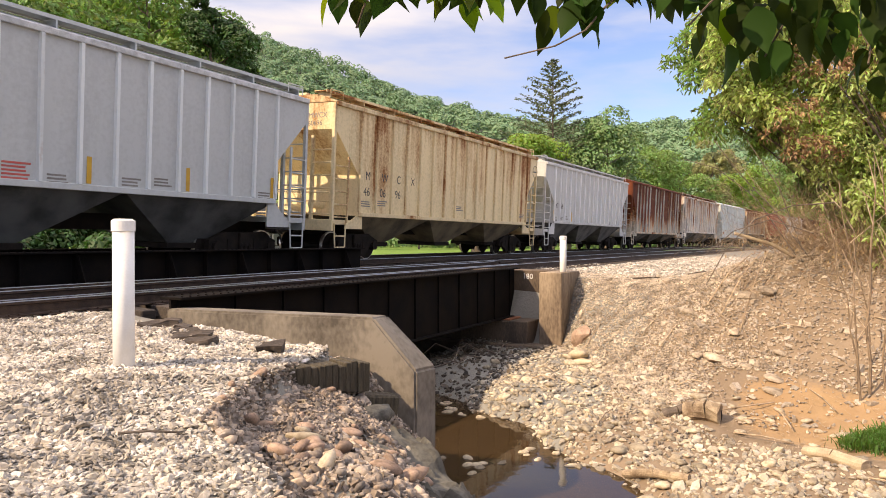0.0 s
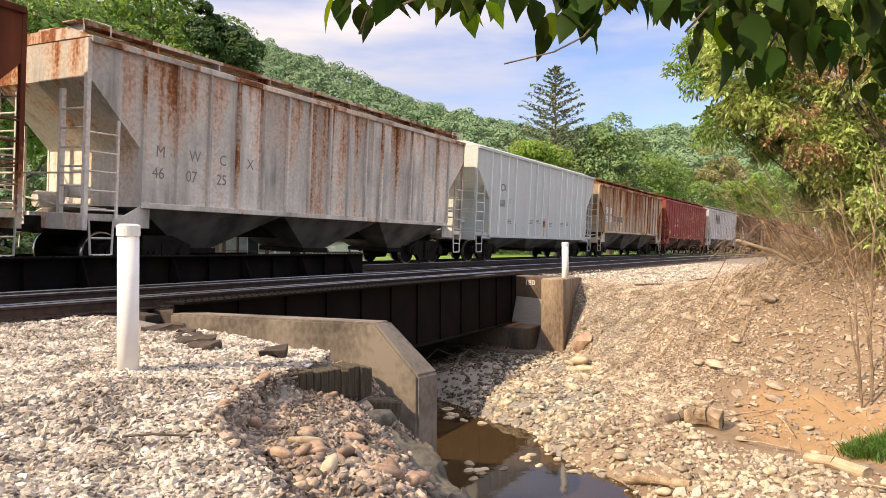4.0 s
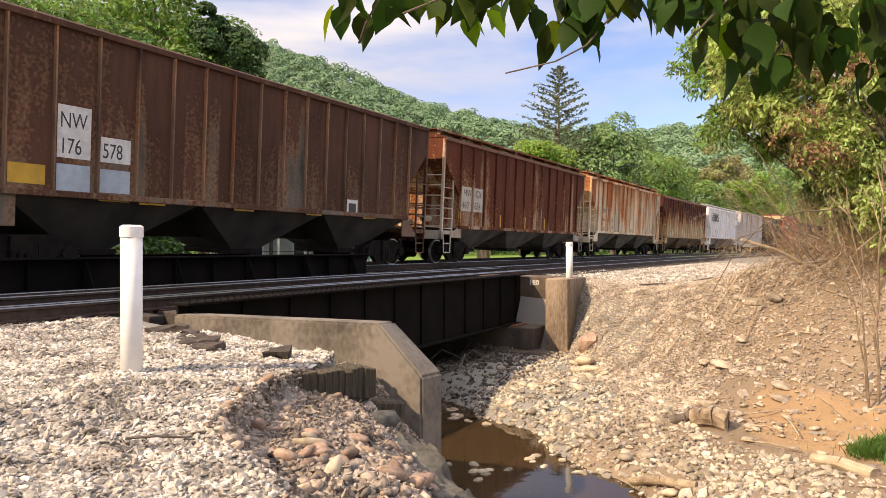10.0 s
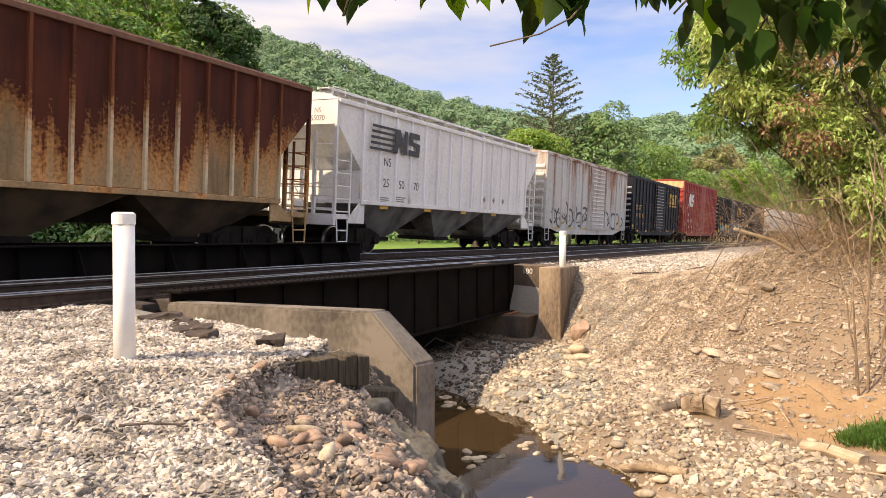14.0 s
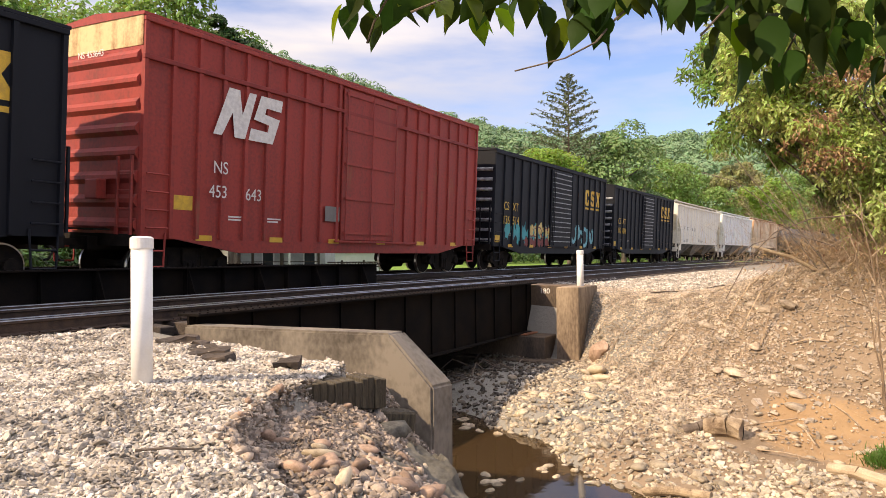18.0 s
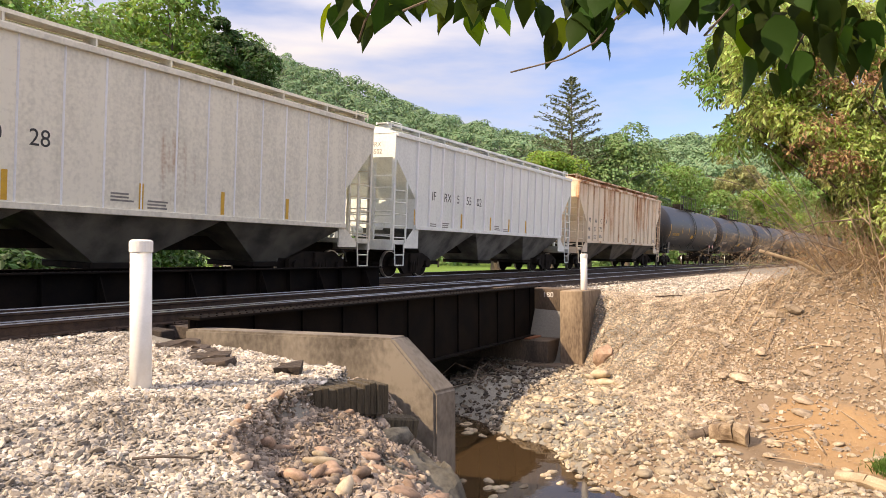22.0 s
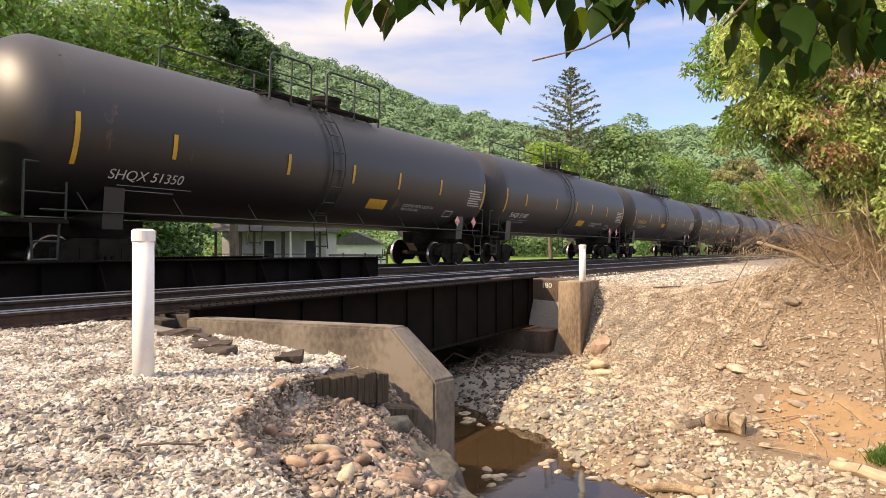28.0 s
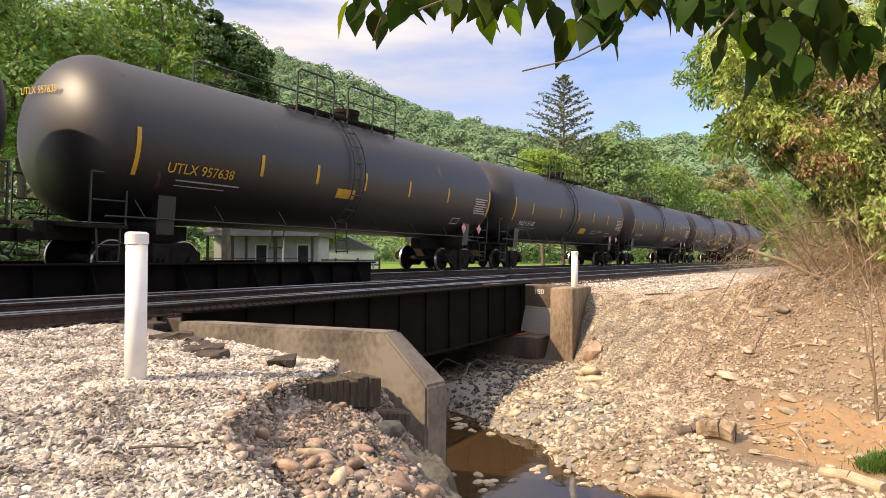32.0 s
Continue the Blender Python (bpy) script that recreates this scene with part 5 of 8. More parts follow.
def tank_shell_mesh(L):
    """The barrel with domed ends, turned about its length."""
    E, R, n = L / 2 - 1.2, TANK_R, 48
    prof = [(-E - 0.84, 0.0), (-E - 0.82, 0.225 * R), (-E - 0.73, 0.50 * R), (-E - 0.56, 0.731 * R), (-E - 0.32, 0.90 * R), (-E - 0.1, 0.975 * R), (-E, 0.99 * R), (-E + 0.03, 0.997 * R), (-E + 0.06, R)]
    prof += [(-E + 0.5, R), (E - 0.5, R)] + [(-a, b) for a, b in prof[::-1]]
    bm = B()
    rings = [[bm.verts.new((a, r * math.cos(2 * math.pi * k / n), r * math.sin(2 * math.pi * k / n))) for k in range(n)] for a, r in prof[1:-1]]
    for p, q in zip(rings, rings[1:]):
        for k in range(n):
            bm.faces.new((p[k], p[(k + 1) % n], q[(k + 1) % n], q[k]))
    for ring, a in ((rings[0], prof[0][0]), (rings[-1], prof[-1][0])):
        c = bm.verts.new((a, 0, 0))
        for k in range(n):
            bm.faces.new((ring[k], ring[(k + 1) % n], c))
    bmesh.ops.recalc_face_normals(bm, faces=bm.faces[:])
    return mesh_of("barrel", bm, M_TANK, True)


def on_shell(parent, bm_pts, R, material, name):
    """A strip laid round the barrel: (x0, x1, angle0, angle1) with 0 at the side facing -y and 90 on top."""
    b = B()
    for x0, x1, a0, a1 in bm_pts:
        n = 8
        v = [[b.verts.new((x, -r * math.cos(a), TANK_Z + r * math.sin(a))) for x in (x0, x1) for r in (R - 0.01, R + 0.004)] for a in [radians(a0 + (a1 - a0) * k / n) for k in range(n + 1)]]
        for p, q in zip(v, v[1:]):
            b.faces.new((p[1], p[3], q[3], q[1]))
        for r in (v[0], v[-1]):
            b.faces.new((r[0], r[1], r[3], r[2]))
    bmesh.ops.recalc_face_normals(b, faces=b.faces[:])
    return part(name, b, material, parent)


def shell_letters(car, text, size, x, a, material):
    """Lettering on the barrel's side, tangent to it at the angle a."""
    t = radians(a)
    r = TANK_R + 0.012
    m = Matrix.Translation((x, -r * math.cos(t), TANK_Z + r * math.sin(t))) @ Matrix.Rotation(math.pi / 2 - t, 4, "X")
    return letters(car, text, size, 0, 0, 0, material, turn=m)


M_FADED2 = surface("white_stencil_paint", (0.50, 0.49, 0.47), (0.36, 0.35, 0.33), 9, 0.7, bump=0)
RAILING = surface("dark_green_handrail", (0.02, 0.03, 0.022), (0.035, 0.04, 0.03), 6, 0.6, bump=0.05)
M_PLACARD = surface("red_and_white_placard", (0.62, 0.05, 0.05), (0.75, 0.62, 0.60), 7, 0.5, bump=0)


RUNG = mesh_of("rung", rod(B(), (-0.25, 0, 0), (0.25, 0, 0), 0.018, 5), RAILING)


def tank_car(i, label, mark, number, material, yellow_panel):
    L = GAPS[i] - GAPS[i - 1]
    car = thing("tank_car", label, "freight car", "cars of the freight train")
    E, R, zc = L / 2 - 1.2, TANK_R, TANK_Z
    sh = part("barrel", tank_shell_mesh(L), None, car, smooth=True)
    sh.matrix_basis = Matrix.Translation((0, 0, zc))
    for x in (-E + 0.06, E - 0.06, -E / 3, E / 3):
        on_shell(car, [(x - 0.03, x + 0.03, -90, 270)], R + 0.004, M_TANK, "weld_band")
    nstripe = 7
    for k in range(nstripe):
        x = -E + 0.12 + (2 * E - 0.24) * k / (nstripe - 1)
        if 0 < k < nstripe - 1:
            x = ((-4.4, -2.4, -0.3, 2.05, 4.55) if material is M_GOLD else (-5.85, -2.52, 0.05, 2.31, 4.78))[k - 1]
        on_shell(car, [(x - 0.05, x + 0.05, -26 if k in (0, nstripe - 1) else -15, 6 if k in (0, nstripe - 1) else 2)], R + 0.006, M_YELLOW, "reflective_stripe")
    shell_letters(car, mark + " " + number, 0.225, -E + (0.88 if material is M_WHITE else 0.85), -33 if material is M_WHITE else -21, material)
    for k in range(2):
        a = radians(-38 - 4 * k if material is M_WHITE else -27 - 4 * k)
        b = B()
        box(b, -E + 1.15, -E + 2.9 - 0.4 * k, -R * math.cos(a) - 0.012, -R * math.cos(a) + 0.02, zc + R * math.sin(a), zc + R * math.sin(a) + 0.045)
        part("small_print", b, M_FADED if material is M_GOLD else M_GREYPATCH, car)
    # marks on the domed head
    letters(car, (mark + " " if material is M_GOLD else "") + number, 0.15, 0, 0, 0, material, turn=Matrix.Translation((-E - 0.79, 0.75, zc + 0.75)) @ Matrix.Rotation(-math.pi / 2, 4, "Z") @ Matrix.Rotation(math.pi / 2, 4, "X"))
    if yellow_panel:
        on_shell(car, [(E - 7.0, E - 6.1, -39, -28) if material is M_WHITE else (yellow_panel + 0.1, yellow_panel + 0.9, -25, -16)], R + 0.008, M_YELLOW, "warning_panel")
    for k in range(7):
        on_shell(car, [(E - 1.25 + 0.06 * (k in (0, 4)), E - 0.28 - 0.1 * (k % 3), -24 + 3 * k, -22.6 + 3 * k)], R + 0.006, M_FADED2, "stencilled_row")
    if material is M_WHITE:
        shell_letters(car, "LIQUEFIED PETROLEUM GAS", 0.105, E - 5.2, -33, M_FADED2)
        shell_letters(car, "NON-ODORIZED", 0.095, E - 5.2, -37.5, M_FADED2)
    on_shell(car, [(E - 2.5, E - 1.95, -34, -33), (E - 2.5, E - 1.95, -42, -41), (E - 2.5, E - 2.46, -42, -33), (E - 1.99, E - 1.95, -42, -33)], R + 0.006, M_FADED2, "stencilled_box")
    # walkway platform, railings, fittings dome and ladders
    pf = part("platform", box(B(), -2.6, 2.0, -1.05, -1.0, zc + R - 0.12, zc + R - 0.05), M_DARK, car, "dark grating walkway")
    for k in range(5):
        part("grating_bar", box(B(), -2.6, 2.0, -0.92 + k * 0.13, -0.86 + k * 0.13, zc + R - 0.09, zc + R - 0.06), M_DARK, pf)
    for x in (-2.6, -1.5, -0.4, 0.8, 1.96):
        part("cross_bar", box(B(), x, x + 0.04, -0.998, 1.05, zc + R - 0.14, zc + R - 0.092), M_DARK, pf)
    top = zc + R
    for y in (-1.03, 1.03):
        for a, b2 in ((-2.6, -1.1), (-0.45, 2.0)) if y < 0 else ((-4.2, 2.0),):
            r = B()
            pipe(r, [(a, y, top - 0.3), (a, y, top + 0.78), (a + 0.1, y, top + 0.88), (b2 - 0.1, y, top + 0.88), (b2, y, top + 0.78), (b2, y, top - 0.3)], 0.03, 6)
            rod(r, ((a + b2) / 2, y, top - 0.3), ((a + b2) / 2, y, top + 0.88), 0.028, 5)
            rod(r, (a, y, top + 0.42), (b2, y, top + 0.42), 0.02, 5)
            part("railing", r, RAILING, car)
    d = B()
    rod(d, (0.75, 0, top - 0.05), (0.75, 0, top + 0.30), 0.42, 20)
    rod(d, (0.75, 0, top + 0.30), (0.75, 0, top + 0.42), 0.45, 20)
    part("fittings_dome", d, M_DARK, car)
    part("manway", rod(B(), (-0.5, 0, top - 0.05), (-0.5, 0, top + 0.16), 0.28, 16), M_DARK, car)
    for sd in (-1, 1):
        lad = part("ladder", rod(B(), (-0.95, sd * 1.15, zc - 1.30), (-0.45, sd * 1.15, zc - 1.30), 0.02, 5), RAILING, car)
        for x in (-0.95, -0.45):
            ring = [(x, sd * (R + 0.09) * math.cos(radians(a)), zc + (R + 0.09) * math.sin(radians(a))) for a in range(-50, 71, 15)]
            part("stile", pipe(B(), [(x, sd * 1.25, 0.62)] + ring, 0.022, 5), RAILING, lad)
        for a in range(-50, 56, 15):
            q = part("rung", RUNG, None, lad)
            q.matrix_basis = Matrix.Translation((-0.7, sd * (R + 0.09) * math.cos(radians(a)), zc + (R + 0.09) * math.sin(radians(a))))
        for z in (0.68, 1.0, 1.3):
            part("rung", RUNG, None, lad).matrix_basis = Matrix.Translation((-0.7, sd * 1.2, z))
        # long side handrail with stanchions
        r = B()
        rod(r, (-E - 0.3, sd * 1.33, 1.30), (E + 0.3, sd * 1.33, 1.30), 0.02, 5)
        for x in np.linspace(-E + 0.6, E - 0.6, 8):
            rod(r, (x, sd * 1.33, 1.30), (x - 0.15, sd * 1.12, 1.72), 0.014, 4)
        part("side_handrail", r, RAILING, car)
    for sx in (-1, 1):
        part("stub_sill", bevel(box(B(), min(sx * (E - 2.6), sx * (L / 2 - 0.45)), max(sx * (E - 2.6), sx * (L / 2 - 0.45)), -0.22, 0.22, 0.78, 1.16), 0.015), M_DARK, car)
        sd2 = B()
        x = sx * (L / 2 - 2.35)
        prism(sd2, [(-1.25, 0.98), (1.25, 0.98), (1.30, 1.9), (0.9, 1.62), (0, 1.35), (-0.9, 1.62), (-1.30, 1.9)], "x", x - 0.22, x + 0.22)
        part("saddle", sd2, M_TANK, car)
        part("end_platform", bevel(box(B(), sx * (L / 2 - 1.0) - 0.42, sx * (L / 2 - 1.0) + 0.42, -1.35, 1.35, 1.06, 1.14), 0.01), M_DARK, car)
        for sd in (-1, 1):
            r = B()
            x0, x1 = sx * (L / 2 - 0.62), sx * (L / 2 - 1.38)
            pipe(r, [(x0, sd * 1.3, 1.12), (x0, sd * 1.3, 2.12), (x1, sd * 1.3, 2.12), (x1, sd * 1.3, 1.12)], 0.024, 5)
            rod(r, (x0, sd * 1.3, 1.6), (x1, sd * 1.3, 1.6), 0.018, 5)
            part("end_handrail", r, RAILING, car)
            stirrup(car, RAILING, sx * (L / 2 - 1.0), sd * 1.32)
        pl = B()
        prism(pl, [(-0.19, 0), (0, -0.19), (0.19, 0), (0, 0.19)], "y", -0.006, 0.0)
        o = part("hazard_placard", pl, M_PLACARD, car)
        o.matrix_basis = pose(E - 1.5 if sx < 0 else E - 0.25, -1.36, 1.62)
    running_gear(car, L)
    CARS.append((car, GAPS[i] - L / 2 + (0.4, 0.28, 0.95, 0.35, 0.3, 0.6, 0.5, 0.5, 0.5, 0.5)[i - 22]))
    return car


for i, (mk, num, mat_, yp) in enumerate((("UTLX", "957764", M_GOLD, -1.6), ("SHQX", "51290", M_WHITE, 2.6), ("SHQX", "51350", M_WHITE, 2.6), ("SHQX", "51187", M_WHITE, 2.6), ("UTLX", "957142", M_GOLD, -1.6), ("UTLX", "957638", M_GOLD, -1.6), ("SHQX", "51182", M_WHITE, 2.6), ("SHQX", "51325", M_WHITE, 2.6), ("SHQX", "51304", M_WHITE, 2.6), ("SHQX", "51296", M_WHITE, 2.6))):
    tank_car(22 + i, "black tank car with %s lettering and yellow stripes" % ("yellow" if mat_ is M_GOLD else "white"), mk, num, mat_, yp)


# ---- leaves and trees ----
def leaf_material(name, col, vary=0.35, glow=0.35, hue=0.03, broad=0.5):
    m, n, l, b = node_mat(name)
    g, h = n.new("ShaderNodeNewGeometry"), n.new("ShaderNodeHueSaturation")
    i = n.new("ShaderNodeObjectInfo")
    ad, fr = n.new("ShaderNodeMath"), n.new("ShaderNodeMath")
    fr.operation = "FRACT"
    l.new(g.outputs["Random Per Island"], ad.inputs[0]), l.new(i.outputs["Random"], ad.inputs[1]), l.new(ad.outputs[0], fr.inputs[0])
    v, u = n.new("ShaderNodeMath"), n.new("ShaderNodeMath")
    v.operation = u.operation = "MULTIPLY_ADD"
    v.inputs[1].default_value, v.inputs[2].default_value = 2 * vary, 1 - vary
    u.inputs[1].default_value, u.inputs[2].default_value = 2 * hue, 0.5 - hue
    l.new(fr.outputs[0], v.inputs[0]), l.new(fr.outputs[0], u.inputs[0])
    co, t, mx = n.new("ShaderNodeTexCoord"), n.new("ShaderNodeTexNoise"), n.new("ShaderNodeMixRGB")
    t.inputs["Scale"].default_value = broad
    l.new(co.outputs["Object"], t.inputs["Vector"]), l.new(t.outputs["Fac"], mx.inputs["Fac"])
    mx.inputs["Color1"].default_value, mx.inputs["Color2"].default_value = (*[c * 0.62 for c in col], 1), (*[c * 1.35 for c in col], 1)
    l.new(mx.outputs["Color"], h.inputs["Color"]), l.new(v.outputs[0], h.inputs["Value"]), l.new(u.outputs[0], h.inputs["Hue"])
    l.new(h.outputs["Color"], b.inputs["Base Color"])
    b.inputs["Roughness"].default_value, b.inputs["Specular IOR Level"].default_value = 0.55, 0.35
    tr, ms = n.new("ShaderNodeBsdfTranslucent"), n.new("ShaderNodeMixShader")
    ms.inputs[0].default_value = glow
    hh = n.new("ShaderNodeHueSaturation")
    hh.inputs["Hue"].default_value, hh.inputs["Value"].default_value, hh.inputs["Saturation"].default_value = 0.48, 1.5, 1.15
    l.new(h.outputs["Color"], hh.inputs["Color"]), l.new(hh.outputs["Color"], tr.inputs["Color"])
    l.new(b.outputs[0], ms.inputs[1]), l.new(tr.outputs[0], ms.inputs[2])
    l.new(ms.outputs[0], n["Material Output"].inputs["Surface"])
    return m


M_BARK = surface("bark", (0.17, 0.13, 0.10), (0.08, 0.06, 0.045), 6, 0.9, bump=0.6, stretch=(1, 1, 0.25))
M_TWIG = surface("dry_twigs", (0.48, 0.36, 0.24), (0.24, 0.165, 0.105), 8, 0.9, bump=0.2, per=0.25)
# haze of distance is put into this paler, bluer leaf green
M_LEAF_FAR = leaf_material("hazed_hillside_leaves", (0.165, 0.27, 0.135), 0.14, 0.12, broad=0.13)
M_LEAF_WOOD = leaf_material("woodland_leaves", (0.16, 0.255, 0.10), 0.25, 0.2, broad=0.14)
M_LEAF_MID = leaf_material("broad_leaves", (0.185, 0.29, 0.085), 0.40, 0.35)
M_LEAF_BRIGHT = leaf_material("young_leaves", (0.20, 0.31, 0.06), 0.35, 0.35)
M_LEAF_DARK = leaf_material("vine_leaves", (0.045, 0.098, 0.026), 0.40, 0.25)
M_NEEDLE = leaf_material("needles", (0.13, 0.155, 0.085), 0.3, 0.2)
M_LEAF_NEAR = leaf_material("shrub_leaves", (0.40, 0.47, 0.19), 0.65, 0.5, 0.035, 1.6)
M_LEAF_DEEP = leaf_material("deep_green_shrub_leaves", (0.21, 0.32, 0.10), 0.6, 0.5, 0.03, 1.6)
# shade under the tree is put into this dark leaf green
M_LEAF_OVER = leaf_material("shaded_overhanging_leaves", (0.030, 0.058, 0.012), 0.4, 0.38)
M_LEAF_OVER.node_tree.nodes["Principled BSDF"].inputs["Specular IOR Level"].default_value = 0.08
# lit copy of the bough leaves, brighter in colour and glow
M_LEAF_LIT = leaf_material("lit_bough_leaves", (0.10, 0.17, 0.025), 0.4, 0.65)
M_DRYLEAF = leaf_material("dead_leaves", (0.30, 0.19, 0.10), 0.4, 0.2)
M_STEM = surface("brown_sapling_bark", (0.27, 0.19, 0.12), (0.14, 0.095, 0.06), 8, 0.9, bump=0.3, per=0.2)
M_LEAF_TAN = leaf_material("withering_leaves", (0.27, 0.28, 0.12), 0.4, 0.35)
M_GRASS = leaf_material("grass_blades", (0.07, 0.14, 0.025), 0.4, 0.3)


def cards(name, centres, normals, size, rng, material, aspect=1.6, jitter=0.55):
    """Many small leaves in one mesh: each one a folded blade about its point."""
    n = len(centres)
    nr = normals + rng.normal(0, jitter, (n, 3))
    nr /= np.linalg.norm(nr, axis=1, keepdims=True) + 1e-9
    a = rng.normal(0, 1, (n, 3))
    a -= (a * nr).sum(1, keepdims=True) * nr
    a /= np.linalg.norm(a, axis=1, keepdims=True) + 1e-9
    b = np.cross(nr, a)
    s = (size * rng.uniform(0.6, 1.4, n))[:, None]
    fold = nr * s * 0.18
    v = np.stack([centres - a * s * aspect / 2, centres + b * s * 0.5 - fold - a * s * 0.1, centres + a * s * aspect / 2, centres - b * s * 0.5 - fold - a * s * 0.1], 1).reshape(-1, 3)
    i = np.arange(n)[:, None] * 4
    f = np.concatenate([i + [[0, 1, 2]], i + [[0, 2, 3]]], 1).reshape(-1, 3)
    me = bpy.data.meshes.new(name)
    me.from_pydata(v.tolist(), [], f.tolist())
    me.materials.append(material)
    return me


def clump_points(rng, centres, radii, per, inner=0.55):
    """Points on and in round clumps, with outward normals."""
    k = len(centres)
    d = rng.normal(0, 1, (k, per, 3))
    d /= np.linalg.norm(d, axis=2, keepdims=True)
    d[:, :, 2] = np.where(d[:, :, 2] < -0.4, -d[:, :, 2], d[:, :, 2])
    r = radii[:, None, None] * rng.uniform(inner, 1.0, (k, per, 1)) ** 0.6 * np.array([1, 1, 0.8])
    return (centres[:, None] + d * r).reshape(-1, 3), d.reshape(-1, 3)


def limb_mesh(name, base, h, r, rng, limbs, spread, first=0.3):
    bm = B()
    pts = [Vector((0, 0, -0.3))]
    for k in range(1, 7):
        pts.append(Vector((rng.normal(0, 0.03) * h * k / 6, rng.normal(0, 0.03) * h * k / 6, h * 0.85 * k / 6)))
    for k, (p, q) in enumerate(zip(pts, pts[1:])):
        rod(bm, p, q, r * (1 - k / 6.5), 8, r * (1 - (k + 1) / 6.5))
    for k in range(limbs):
        t = first + (0.95 - first) * k / limbs
        j = min(5, int(t * 6))
        p = pts[j].lerp(pts[j + 1], t * 6 - j)
        a = k * 2.4 + rng.uniform(-0.4, 0.4)
        ln = spread * rng.uniform(0.6, 1.0) * (1.15 - t * 0.7)
        m1 = p + Vector((math.cos(a), math.sin(a), 0.5)) * ln * 0.5
        q = p + Vector((math.cos(a), math.sin(a), 0.75)) * ln
        rod(bm, p, m1, r * 0.4 * (1 - t * 0.6), 5, r * 0.25 * (1 - t * 0.6))
        rod(bm, m1, q, r * 0.25 * (1 - t * 0.6), 5, 0.01)
    return mesh_of(name, bm, M_BARK)


def tree(x, y, h, spread, label, material, seed, clumps=34, per=150, size=0.34, low=0.25, z0=None, trunk_r=None, name="tree", category="tree"):
    """A broadleaf tree: trunk, limbs and a ragged crown of leaf clumps."""
    rng = np.random.default_rng(seed)
    t = thing(name, label, category)
    z = float(ground_height(x, y)) if z0 is None else z0
    t.matrix_world = pose(x, y, z, 0, 0, seed * 37 % 360)
    part("trunk", limb_mesh("trunk", None, h, trunk_r or h * 0.018, rng, 9, spread), None, t)
    u = rng.normal(0, 1, (clumps, 3))
    u /= np.linalg.norm(u, axis=1, keepdims=True)
    w = rng.uniform(0.35, 1.0, (clumps, 1)) ** 0.6
    c = u * w * np.array([spread, spread, h * (1 - low) / 2]) * 0.85
    c[:, 2] += h * (low + (1 - low) / 2)
    rad = spread * rng.uniform(0.22, 0.42, clumps)
    p, nn = clump_points(rng, c, rad, int(per * 1.9))
    part("crown", cards("crown", p, nn + np.array([0, 0, 0.3]), size * 0.62, rng, material, 1.6, 0.45), None, t)
    return t


def conifer(x, y, h, label, seed):
    rng = np.random.default_rng(seed)
    t = thing("conifer", label, "tree")
    t.matrix_world = pose(x, y, float(ground_height(x, y)))
    b = B()
    rod(b, (0, 0, -0.3), (0, 0, h), 0.32, 8, 0.02)
    part("trunk", b, M_BARK, t)
    P, N = [], []
    for k in range(150):
        f = (k / 150) ** 0.9
        z = h * (0.08 + 0.91 * f)
        a = k * 2.39996 + rng.uniform(-0.3, 0.3)
        ln = (1 - f) ** 0.75 * h * 0.42 * rng.uniform(0.65, 1.15) + 0.3
        d = np.array([math.cos(a), math.sin(a), 0.16 + 0.3 * f])
        q = np.array([0, 0, z]) + d * ln
        part("limb", rod(B(), (0, 0, z), tuple(q), 0.05, 4, 0.012), M_BARK, t)
        m = int(12 + 24 * ln / 3)
        s = rng.uniform(0.2, 1.0, m)[:, None]
        P.append(np.array([0, 0, z]) + d * ln * s + rng.normal(0, 0.14, (m, 3)) * np.array([1, 1, 0.35]) * (0.4 + ln / 4))
        N.append(np.tile([0, 0, 1.0], (m, 1)))
    part("crown", cards("crown", np.concatenate(P), np.concatenate(N), 0.20, rng, M_NEEDLE, 2.6), None, t)


def far_place(z, across):
    """A place z metres ahead of the eye's first gaze and so far across to its right."""
    return 0.8846 * z + 0.4664 * across, 0.4664 * z - 0.8846 * across


